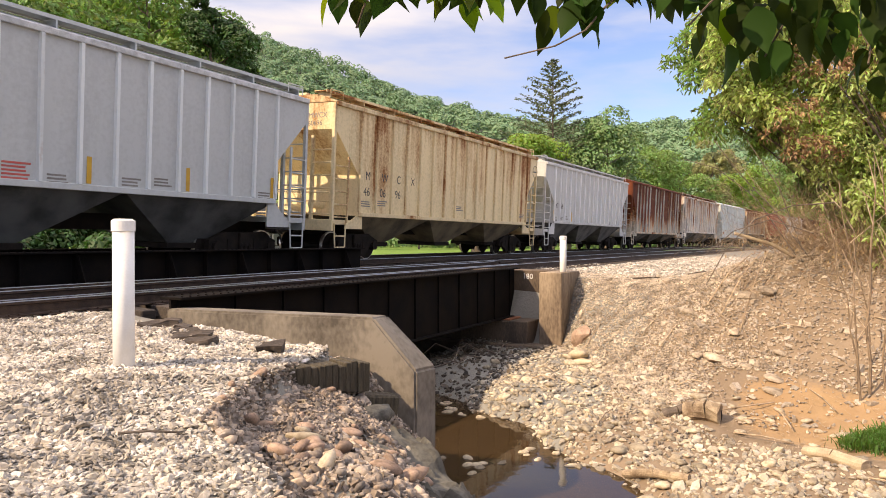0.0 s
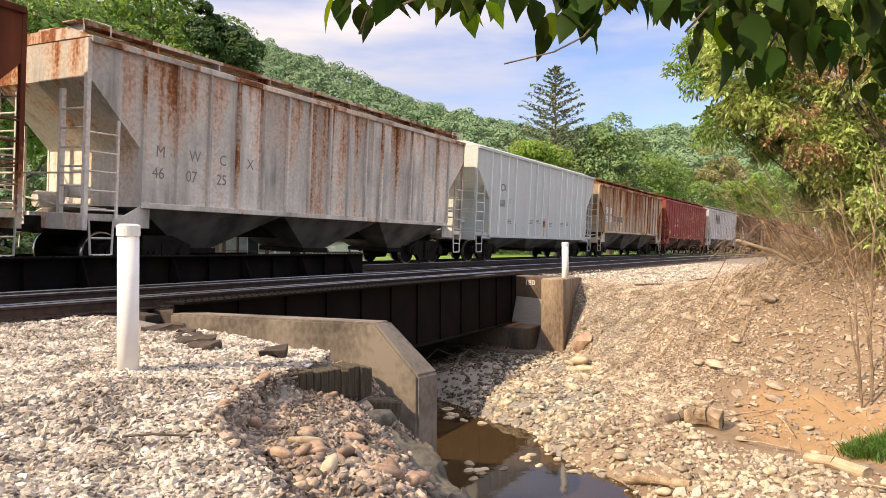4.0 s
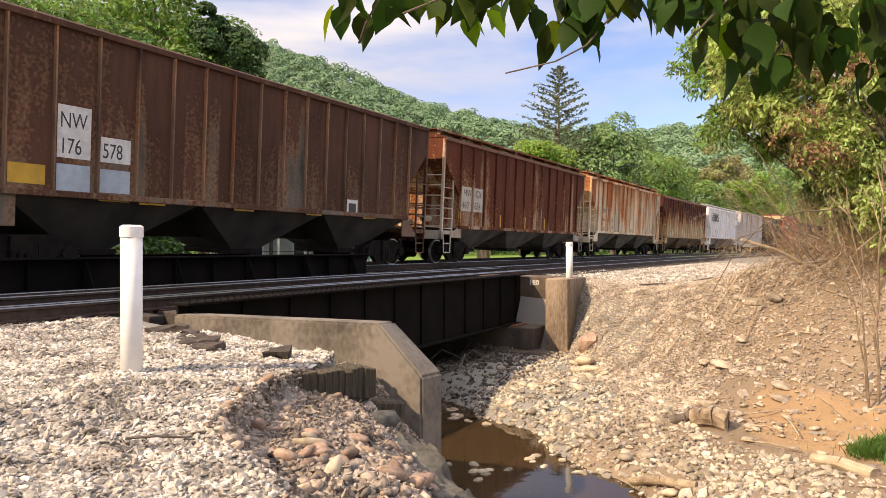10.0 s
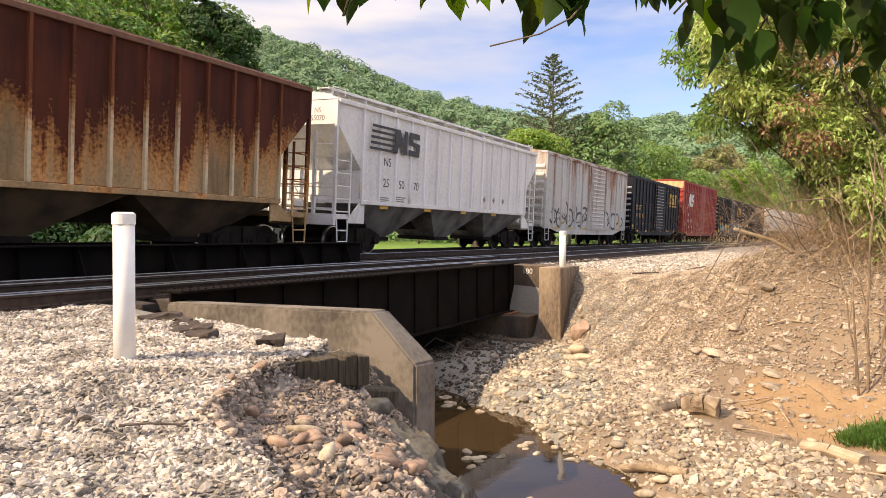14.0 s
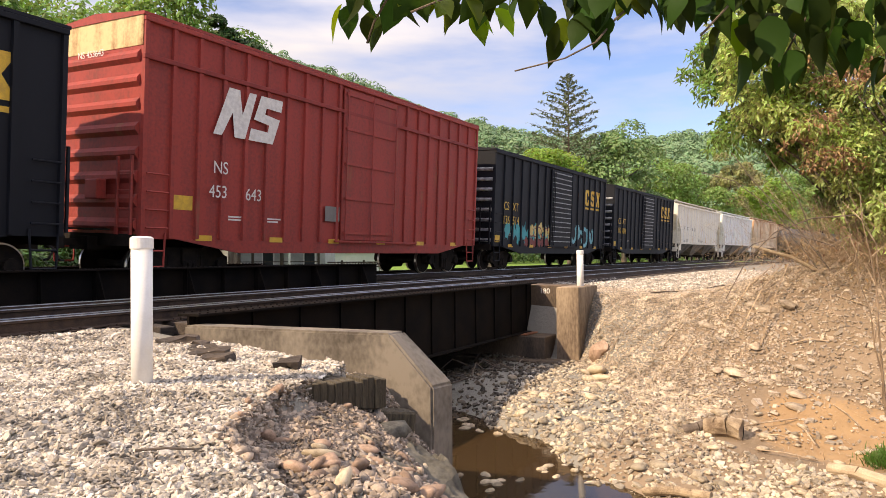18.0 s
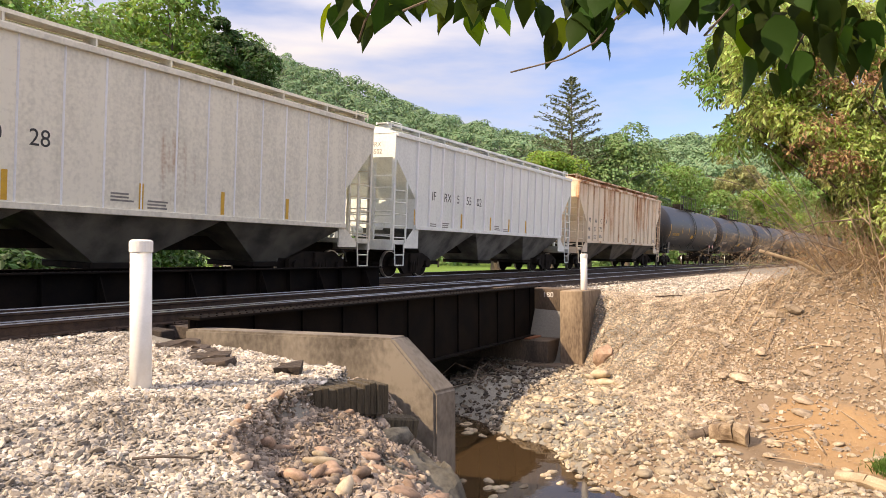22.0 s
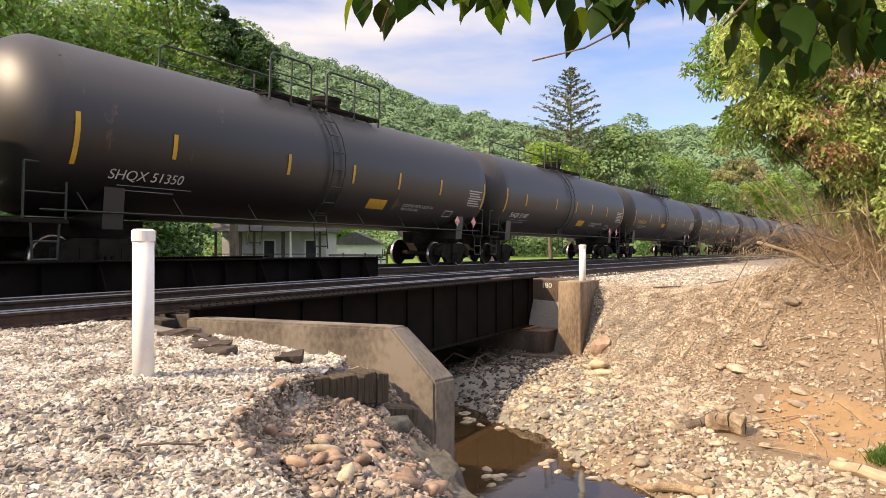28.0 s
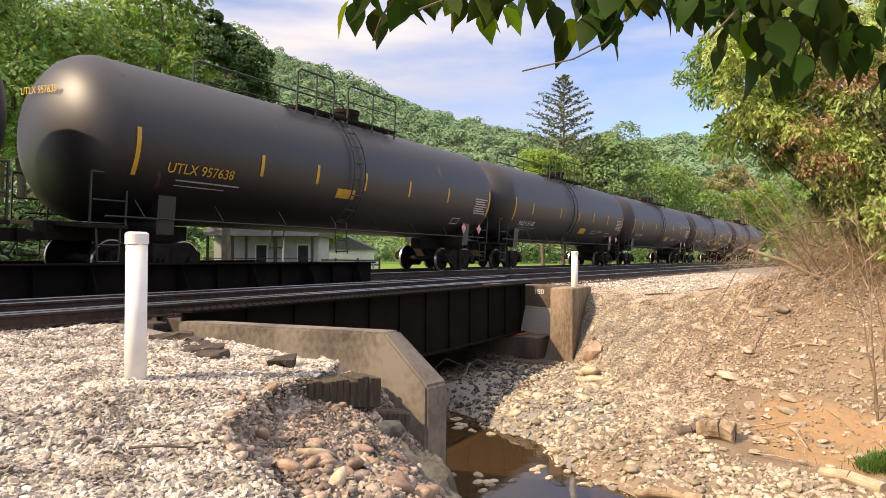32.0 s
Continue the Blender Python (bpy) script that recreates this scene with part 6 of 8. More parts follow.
# woods behind the far track
for z, a, h, s, lab, mt, sd, kw in (
        (36, -22.5, 17, 6.0, "tall broadleaf tree with drooping green branches", M_LEAF_MID, 1, dict(clumps=46, per=170, size=0.34)),
        (44, -18.5, 21, 6.0, "tall green tree behind the railway", M_LEAF_MID, 2, dict(clumps=46, per=170, size=0.36)),
        (40, -12.9, 16.3, 2.6, "dark tree smothered in climbing vines", M_LEAF_DARK, 3, dict(clumps=40, per=260, size=0.22, low=0.3)),
        (50, -14.0, 14.3, 2.9, "rounded green tree at the wood's edge", M_LEAF_BRIGHT, 4, dict(clumps=34, per=150)),
        (58, -14.2, 12.0, 3.0, "small green tree at the wood's edge", M_LEAF_MID, 5, dict(clumps=30, per=130)),
        (52, -34.0, 22, 7.5, "tall green tree behind the railway", M_LEAF_MID, 6, dict(clumps=46, per=150, size=0.4)),
        (32, -31.0, 18, 6.0, "tall green tree behind the railway", M_LEAF_DARK, 7, dict(clumps=40, per=150, size=0.4)),
        (76, 9.8, 13.6, 5.0, "bright green spreading tree on the lawn", M_LEAF_BRIGHT, 8, dict(clumps=44, per=150, size=0.36)),
        (92, 21.5, 20.5, 6.0, "dark rounded green tree beside the conifer", M_LEAF_WOOD, 9, dict(clumps=50, per=150, size=0.42, low=0.08)),
        (97, 17.5, 16.5, 5.0, "dark green tree beside the conifer", M_LEAF_WOOD, 10, dict(clumps=44, per=130, size=0.42, low=0.08)),
        (112, 32.0, 18.5, 6.5, "light green tree at the edge of the lawn", M_LEAF_MID, 11, dict(clumps=46, per=130, size=0.45, low=0.08)),
        (125, 42.0, 17.0, 7.0, "light green tree at the edge of the lawn", M_LEAF_MID, 12, dict(clumps=46, per=120, size=0.5, low=0.08)),
        (130, 50.0, 22.0, 5.5, "thin tree with tan withering leaves beyond the railway curve", M_LEAF_TAN, 13, dict(clumps=30, per=120, size=0.5, low=0.06)),
        (140, 60.0, 17.0, 7.0, "yellow-green tree beyond the railway curve", M_LEAF_BRIGHT, 14, dict(clumps=44, per=120, size=0.5, low=0.06)),
        (145, 72.0, 19.0, 7.5, "green tree beyond the railway curve", M_LEAF_MID, 15, dict(clumps=44, per=120, size=0.5, low=0.06)),
        (150, 86.0, 20.0, 8.0, "green tree beyond the railway curve", M_LEAF_MID, 16, dict(clumps=44, per=120, size=0.5, low=0.06)),
        (120, -4.0, 11.0, 6.0, "low green tree across the lawn", M_LEAF_MID, 17, dict(clumps=34, per=110, size=0.5, low=0.05)),
        (128, 8.0, 12.0, 6.5, "low green tree across the lawn", M_LEAF_DARK, 18, dict(clumps=34, per=110, size=0.5, low=0.05)),
        (110, -20.0, 12.0, 6.5, "low green tree across the lawn", M_LEAF_MID, 19, dict(clumps=34, per=110, size=0.5, low=0.05))):
    tree(*far_place(z, a), h, s, lab, mt, sd, **kw)
conifer(*far_place(92, 14.4), 25.3, "tall thin conifer with sparse spreading branches", 20)
tree(42.0, 19.5, 7.5, 2.4, "leafy tree with a thick trunk on the lawn", M_LEAF_MID, 21, clumps=20, per=120, low=0.45, trunk_r=0.5)


def make_hill():
    """A wooded ridge that falls towards the right."""
    rng = np.random.default_rng(5)

    def crest(px):
        return np.interp(px, [-0.75, -0.40, -0.28, -0.21, -0.13, -0.067, -0.02, 0.05, 0.11, 0.25, 0.29, 0.35, 0.45, 0.65], [0.37, 0.343, 0.308, 0.284, 0.256, 0.224, 0.208, 0.192, 0.182, 0.172, 0.176, 0.178, 0.163, 0.138])

    ta, zz = np.linspace(-0.78, 0.68, 60), np.linspace(180, 560, 40)
    T, Z = np.meshgrid(ta, zz, indexing="ij")

    def height(t, z):
        f = np.clip((z - 190) / 230, 0, 1)
        lump = 5 * np.sin(t * 19 + z * 0.02) + 4 * np.sin(z * 0.055 + t * 31)
        return -1 + (crest(t) * 420 - 8) * f ** 0.85 + lump * f * (1 - f) * 2 - np.maximum(z - 425, 0) * 0.25
    H = height(T, Z)
    X, Y = 0.8846 * Z + 0.4664 * T * Z, 0.4664 * Z - 0.8846 * T * Z
    co = np.stack([X.ravel(), Y.ravel(), H.ravel()], 1)
    ny = len(zz)
    i = (np.arange(len(ta) - 1)[:, None] * ny + np.arange(ny - 1)[None]).ravel()
    me = bpy.data.meshes.new("hill")
    me.from_pydata(co.tolist(), [], np.stack([i, i + 1, i + ny + 1, i + ny], 1).tolist())
    me.materials.append(surface("woodland_floor", (0.05, 0.06, 0.03), (0.03, 0.04, 0.02), 0.05, 0.95, bump=0))
    tagged(new("hill", me), "long wooded hill rising behind the railway", "hill", kind="structure")
    n = 3600
    t, z = rng.uniform(-0.72, 0.62, n), 188 + 240 * rng.uniform(0, 1, n) ** 0.8
    z[:420] = rng.uniform(405, 432, 420)
    c = np.stack([0.8846 * z + 0.4664 * t * z, 0.4664 * z - 0.8846 * t * z, height(t, z) + 3.0 + rng.normal(0, 1.6, n)], 1)
    rad = rng.uniform(2.8, 5.6, n)
    p, nn = clump_points(rng, c, rad, 70, 0.9)
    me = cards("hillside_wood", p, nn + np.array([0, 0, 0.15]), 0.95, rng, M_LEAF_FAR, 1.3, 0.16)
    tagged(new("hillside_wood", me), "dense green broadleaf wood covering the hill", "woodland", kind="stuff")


make_hill()


# ---- shrubs on the far bank ----
def leaf_mesh(name, material, droop=0.25):
    """One pointed leaf of unit length, folded on its midrib and curled towards the tip."""
    bm = B()
    prof = [(0.0, 0.0), (0.08, 0.16), (0.24, 0.31), (0.44, 0.34), (0.64, 0.26), (0.82, 0.12), (1.0, 0.0)]
    mid = [bm.verts.new((t, 0, -droop * t * t)) for t, w in prof]
    for sd in (-1, 1):
        rim = [mid[0]] + [bm.verts.new((t, sd * w, -droop * t * t + w * 0.28)) for t, w in prof[1:-1]] + [mid[-1]]
        for k in range(len(prof) - 1):
            q = [mid[k], mid[k + 1], rim[k + 1], rim[k]]
            bm.faces.new(list(dict.fromkeys(q if sd < 0 else q[::-1])))
    return mesh_of(name, bm, material, True)


def shrub(x, y, h, spread, label, seed, clumps, per, size, material, stems=4, low=0.3, lean=(0, 0), name="shrub"):
    rng = np.random.default_rng(seed)
    t = thing(name, label, "shrub")
    t.matrix_world = pose(x, y, float(ground_height(x, y)))
    tips = []
    for k in range(stems):
        b = B()
        a = rng.uniform(0, 6.28)
        p = Vector((rng.uniform(-0.12, 0.12), rng.uniform(-0.12, 0.12), -0.1))
        d = Vector((math.cos(a) * 0.16 + lean[0], math.sin(a) * 0.16 + lean[1], 1)).normalized()
        r = 0.03 * rng.uniform(0.6, 1.1)
        for j in range(7):
            q = p + d * h / 8 + Vector(rng.normal(0, 0.035, 3)) * h / 3
            rod(b, p, q, r, 6, r * 0.82)
            r *= 0.82
            p = q
            if j > 2:
                tips.append(tuple(p))
                e = p + Vector(rng.normal(0, 0.35, 3)) * spread * 0.6 + Vector((0, 0, 0.2))
                rod(b, p, e, r * 0.6, 4, 0.005)
        part("stem", b, M_TWIG, t)
    u = rng.normal(0, 1, (clumps, 3))
    u /= np.linalg.norm(u, axis=1, keepdims=True)
    c = u * rng.uniform(0.3, 1.0, (clumps, 1)) * np.array([spread, spread, h * (1 - low) / 2])
    c[:, 2] += h * (low + (1 - low) / 2)
    c[:, :2] += c[:, 2:3] * np.array(lean)
    p, nn = clump_points(rng, c, spread * rng.uniform(0.16, 0.34, clumps), per, 0.3)
    part("crown", cards("crown", p, nn + np.array([0, 0, 0.35]), size, rng, material, 2.0), None, t)
    return t


def hanging_leaves(name, centres, out, size, rng, material):
    """Pointed leaves that droop from their points, folded on the midrib."""
    n = len(centres)
    a = out * 0.55 + rng.normal(0, 0.5, (n, 3)) + np.array([0, 0, -0.75])
    a /= np.linalg.norm(a, axis=1, keepdims=True)
    nr = out + rng.normal(0, 0.55, (n, 3)) + np.array([0, 0, 0.6])
    nr -= (nr * a).sum(1, keepdims=True) * a
    nr /= np.linalg.norm(nr, axis=1, keepdims=True) + 1e-9
    b = np.cross(nr, a)
    s = (size * rng.uniform(0.6, 1.35, n))[:, None]
    up = nr * s * 0.09
    v = np.stack([centres, centres + a * s * 0.32 + b * s * 0.21 + up, centres + a * s * 0.68 + b * s * 0.17 + up, centres + a * s - nr * s * 0.1, centres + a * s * 0.68 - b * s * 0.17 + up, centres + a * s * 0.32 - b * s * 0.21 + up], 1).reshape(-1, 3)
    i = np.arange(n)[:, None] * 6
    me = bpy.data.meshes.new(name)
    me.from_pydata(v.tolist(), [], np.concatenate([i + [[0, 1, 2, 3]], i + [[0, 3, 4, 5]]], 1).reshape(-1, 4).tolist())
    me.materials.append(material)
    return me


def ahead_place(across, z, ahead):
    """A place so far across to the right of the first gaze, at the height z."""
    return np.stack([0.8846 * ahead + 0.4664 * across, 0.4664 * ahead - 0.8846 * across, z], -1)


def arching_shrub(label, seed, root, tops, clumps, per, size, material, reach, depth, name="shrub"):
    """A shrub whose stems arch from one root; reach gives the crown's edge towards the track at each height."""
    rng = np.random.default_rng(seed)
    t = thing(name, label, "shrub")
    r0 = Vector(ahead_place(*root))
    for u, z, w in tops:
        b = B()
        q = Vector(ahead_place(u, z, w))
        mid = r0.lerp(q, 0.5) + Vector((0, 0, 0.55))
        pts = [r0.lerp(mid, k / 6).lerp(mid.lerp(q, k / 6), k / 6) for k in range(7)]
        for k, (p, e) in enumerate(zip(pts, pts[1:])):
            rod(b, p, e, 0.034 * (1 - k / 7.5), 6, 0.034 * (1 - (k + 1) / 7.5))
            if k > 2:
                rod(b, e, e + Vector(rng.normal(0, 0.35, 3)), 0.01, 4, 0.004)
        part("stem", b, M_BARK, t)
    zs, us = np.array(reach).T
    z = rng.uniform(zs[0], zs[-1], clumps)
    edge = np.interp(z, zs, us)
    u = edge + (9.5 - edge) * rng.uniform(0.0, 1, clumps) ** 1.1
    w = root[2] + depth * rng.uniform(-1, 1, clumps) + (7.5 - u) * 0.25
    c = ahead_place(u, z, w)
    p, nn = clump_points(rng, c, rng.uniform(0.22, 0.48, clumps), per, 0.35)
    part("crown", hanging_leaves("crown", p, nn, size, rng, material), None, t)
    return t


# heights against the crown's left edge, metres across
REACH = [(-0.6, 8.3), (0.3, 7.9), (0.9, 7.6), (1.33, 7.3), (1.87, 6.95), (2.3, 6.7), (2.6, 6.4), (2.75, 5.7), (3.0, 5.35), (3.5, 5.15), (4.06, 4.8), (4.7, 4.7), (5.4, 4.9)]
arching_shrub("large leafy shrub arching over the bank with sunlit leaves", 31, (9.1, -0.15, 13.6), ((5.2, 4.2, 14.2), (6.3, 4.9, 13.8), (7.2, 4.4, 13.2), (7.9, 3.2, 13.3), (5.6, 3.4, 14.4)), 250, 170, 0.115, M_LEAF_NEAR, [(z, u + 0.6) for z, u in REACH], 0.8)
arching_shrub("leafy shrub with yellow-green drooping leaves", 32, (9.3, -0.3, 12.6), ((7.4, 3.6, 12.8), (8.2, 2.6, 12.4), (6.9, 4.6, 13.2)), 140, 150, 0.11, M_LEAF_NEAR, [(z, u * 0.93 + 0.5) for z, u in REACH], 0.6)
arching_shrub("tall leafy shrub with dark green leaves", 34, (9.8, -0.2, 15.2), ((5.4, 4.8, 15.6), (7.6, 5.6, 15.2), (8.4, 4.4, 15.0), (5.8, 3.4, 15.2)), 260, 180, 0.12, M_LEAF_DEEP, [(z, u * 1.12) for z, u in REACH], 0.7)
arching_shrub("withered brown vine among the shrub leaves", 35, (9.2, 0.2, 12.5), ((6.2, 4.3, 12.6), (7.2, 4.5, 12.4)), 20, 90, 0.09, M_DRYLEAF, [(1.9, 6.7), (2.5, 5.9), (3.3, 5.7), (3.9, 5.6), (4.3, 5.8)], 0.5, name="dead_vine")


def make_brush():
    """Fine dead canes that arch out of the bank, too many to count."""
    rng = np.random.default_rng(41)
    n, k = 1500, 7
    f = rng.uniform(0, 1, n)
    u0 = 7.6 + 0.9 * f + rng.normal(0, 0.25, n)
    w0 = 15.2 - 3.2 * f + rng.normal(0, 0.6, n)
    base = ahead_place(u0, np.zeros(n), w0)
    base[:, 2] = ground_height(base[:, 0], base[:, 1]) - 0.03
    L = rng.uniform(0.35, 1.0, n) ** 1.3 * (1.9 + 3.0 * np.exp(-((f - 0.35) / 0.35) ** 2))
    lean = np.stack([rng.normal(-0.95, 0.6, n), rng.normal(0, 0.5, n)], 1)
    d = ahead_place(lean[:, 0], np.ones(n), lean[:, 1])
    d /= np.linalg.norm(d, axis=1, keepdims=True)
    rings, p = [], base
    r = rng.uniform(0.0025, 0.006, n)
    for j in range(k):
        tri = np.stack([np.stack([np.cos(a) * r, np.sin(a) * r, np.zeros(n)], 1) * (1 - j / (k + 0.5)) for a in (0, 2.1, 4.2)], 1)
        rings.append(p[:, None] + tri)
        d = d + rng.normal(0, 0.34, (n, 3)) + np.concatenate([lean @ np.array([[0.4664, -0.8846], [0.8846, 0.4664]]) * 0.12, np.full((n, 1), -0.12)], 1)
        d /= np.linalg.norm(d, axis=1, keepdims=True)
        p = p + d * (L / (k - 1))[:, None]
    v = np.stack(rings, 1).reshape(-1, 3)
    q = np.array([[j * 3 + a, j * 3 + (a + 1) % 3, j * 3 + 3 + (a + 1) % 3, j * 3 + 3 + a] for j in range(k - 1) for a in range(3)])
    me = bpy.data.meshes.new("dry_brush")
    me.from_pydata(v.tolist(), [], (np.arange(n)[:, None, None] * k * 3 + q[None]).reshape(-1, 4).tolist())
    me.materials.append(M_TWIG)
    tagged(new("dry_brush", me), "thicket of fine dry brown canes on the bank", "brush", kind="stuff")
    side = rings[2].mean(1)[rng.integers(0, n, 900)] + rng.normal(0, 0.12, (900, 3))
    me = hanging_leaves("dead_leaves", side, rng.normal(0, 1, (900, 3)), 0.07, rng, M_DRYLEAF)
    tagged(new("dead_leaves", me), "withered brown leaves caught in the dry thicket", "dead leaves", kind="stuff")


make_brush()


def make_undergrowth():
    """Dense bushes at the wood's edge behind the far track, and the far treeline across the lawn."""
    # the trees' shade is put into the dark leaf colour of these bushes
    for k, (z, a, h, s) in enumerate(((26, -15.5, 3.2, 2.2), (29, -13.6, 3.6, 2.4), (33, -18.5, 4.2, 2.8), (36, -15.0, 4.0, 2.8), (25, -18.6, 3.6, 2.4))):
        tree(*far_place(z, a), h, s, "dense dark green bush at the wood's edge", M_LEAF_DARK, 60 + k, clumps=30, per=70, size=0.26, low=0.0, name="bush", category="bush")
    # bushes added beyond the bridge to keep light out of its far mouth
    for k, x in enumerate((7.0, 9.5, 12.0, 14.5, 17.0)):
        tree(x, 22.5 + (k % 2), 3.4, 2.0, "dense green bush over the creek behind the bridge", M_LEAF_DARK, 80 + k, clumps=26, per=60, size=0.28, low=0.0, z0=-2.5, name="bush", category="bush")
    rng = np.random.default_rng(90)
    n = 520
    t = rng.uniform(-0.75, 0.35, n)
    z = rng.uniform(135, 195, n)
    h = rng.uniform(0.5, 9.5, n) * np.clip((z - 120) / 60, 0.4, 1)
    x, y = far_place(z, t * z)
    c = np.stack([x, y, h - 1], 1)
    p, nn = clump_points(rng, c, rng.uniform(2.4, 4.4, n), 110, 0.7)
    tagged(new("treeline", cards("treeline", p, nn + np.array([0, 0, 0.4]), 0.55, rng, M_LEAF_WOOD, 1.4, 0.3)), "continuous green line of trees across the lawn", "trees", kind="stuff")


make_undergrowth()


def twig_thing(name, pts, r, label, material, category="branch"):
    t = thing(name, label, category)
    b = B()
    for k, (p, q) in enumerate(zip(pts, pts[1:])):
        rod(b, p, q, r * (1 - 0.12 * k), 7, r * (1 - 0.12 * (k + 1)))
    part("wood", b, material, t)
    return t


M_PALEWOOD = surface("bleached_wood", (0.50, 0.40, 0.27), (0.30, 0.22, 0.14), 5, 0.85, bump=0.4, stretch=(1, 1, 1))


def on_ground(x, y, up=0.0):
    return Vector((x, y, float(ground_height(x, y)) + up))


def make_saplings():
    """Thin bare stems that stand on the bank below the leafy crown, and dead branches bowed out of the thicket."""
    rng = np.random.default_rng(52)
    for x, y, h, dx, dy, r in ((11.99, -0.62, 3.3, 0.25, 0.30, 0.022), (12.12, -0.74, 3.6, 0.1, -0.05, 0.028), (12.3, -0.60, 3.2, 0.3, 0.55, 0.017), (12.2, -0.95, 3.4, -0.1, -0.2, 0.02), (12.7, -0.8, 3.0, 0.2, 0.45, 0.016), (12.9, -1.05, 3.2, 0.1, 0.1, 0.03)):
        t = thing("sapling", "thin bare brown stem rising into the leaves", "sapling")
        p = on_ground(x, y, -0.05)
        pts = [p + Vector((dx * (k / 7) ** 1.4, dy * (k / 7) ** 1.4, h * k / 7)) + Vector(rng.normal(0, 0.025, 3)) * (k > 0) for k in range(8)]
        b = B()
        for k, (p, q) in enumerate(zip(pts, pts[1:])):
            rod(b, p, q, 0.8 * r * (1 - k / 9), 6, 0.8 * r * (1 - (k + 1) / 9))
        part("stem", b, M_STEM, t)
        for k in (2, 3, 4, 5, 6):
            e = pts[k] + Vector((rng.normal(0, 0.15), rng.normal(0.1, 0.22), rng.uniform(0.25, 0.6)))
            part("side_shoot", rod(B(), pts[k], e, r * 0.4, 4, 0.003), M_TWIG, t)
    for pts, r in (([(14.35, -0.35, 1.25), (14.1, 0.35, 1.2), (13.9, 0.95, 0.95), (13.75, 1.4, 0.45), (13.7, 1.75, -0.25)], 0.013), ([(14.2, 0.0, 0.7), (14.0, 0.7, 0.95), (13.9, 1.3, 0.75), (14.0, 1.8, 0.3)], 0.010), ([(14.6, 0.1, 0.3), (14.5, 0.7, 1.2), (14.4, 1.3, 1.9), (14.3, 1.7, 2.5)], 0.011), ([(14.9, 0.3, 0.3), (14.9, 1.0, 1.4), (14.8, 1.7, 2.0), (14.7, 2.3, 2.2)], 0.010), ([(15.3, 0.2, 0.4), (15.2, 0.6, 1.6), (15.2, 1.2, 2.6)], 0.012)):
        twig_thing("bare_branch", [Vector(p) for p in pts], r, "bare grey-brown branch bowed out of the thicket", M_BARK)


make_saplings()
b1 = twig_thing("fallen_branch", [Vector((15.75, 0.30, 0.22)), Vector((15.5, 0.75, 0.50)), Vector((15.14, 1.4, 0.72))], 0.042, "pale bare branch leaning out of the brush", M_PALEWOOD)
for k, (p, q) in enumerate((((15.4, 0.9), (14.4, 1.6)), ((15.4, 1.1), (14.8, 1.9)), ((15.3, 0.8), (14.0, 1.2)))):
    part("twig", pipe(B(), [on_ground(*p, 0.45), on_ground((p[0] + q[0]) / 2, (p[1] + q[1]) / 2, 0.35), on_ground(*q, 0.02)], 0.012, 4), M_TWIG, b1)

# ---- the bough over the camera ----
BOUGH = thing("overhanging_bough", "leafy bough with drooping pointed green leaves", "branch")
BOUGH_AT = Vector((2.03, 1.07, 0.55))
OVER = Vector((0.4664, -0.8846, 0))


def bough_point(u, z, ahead=0.0):
    return BOUGH_AT + OVER * u + Vector((0.8846, 0.4664, 0)) * ahead + Vector((0, 0, z - 0.55))


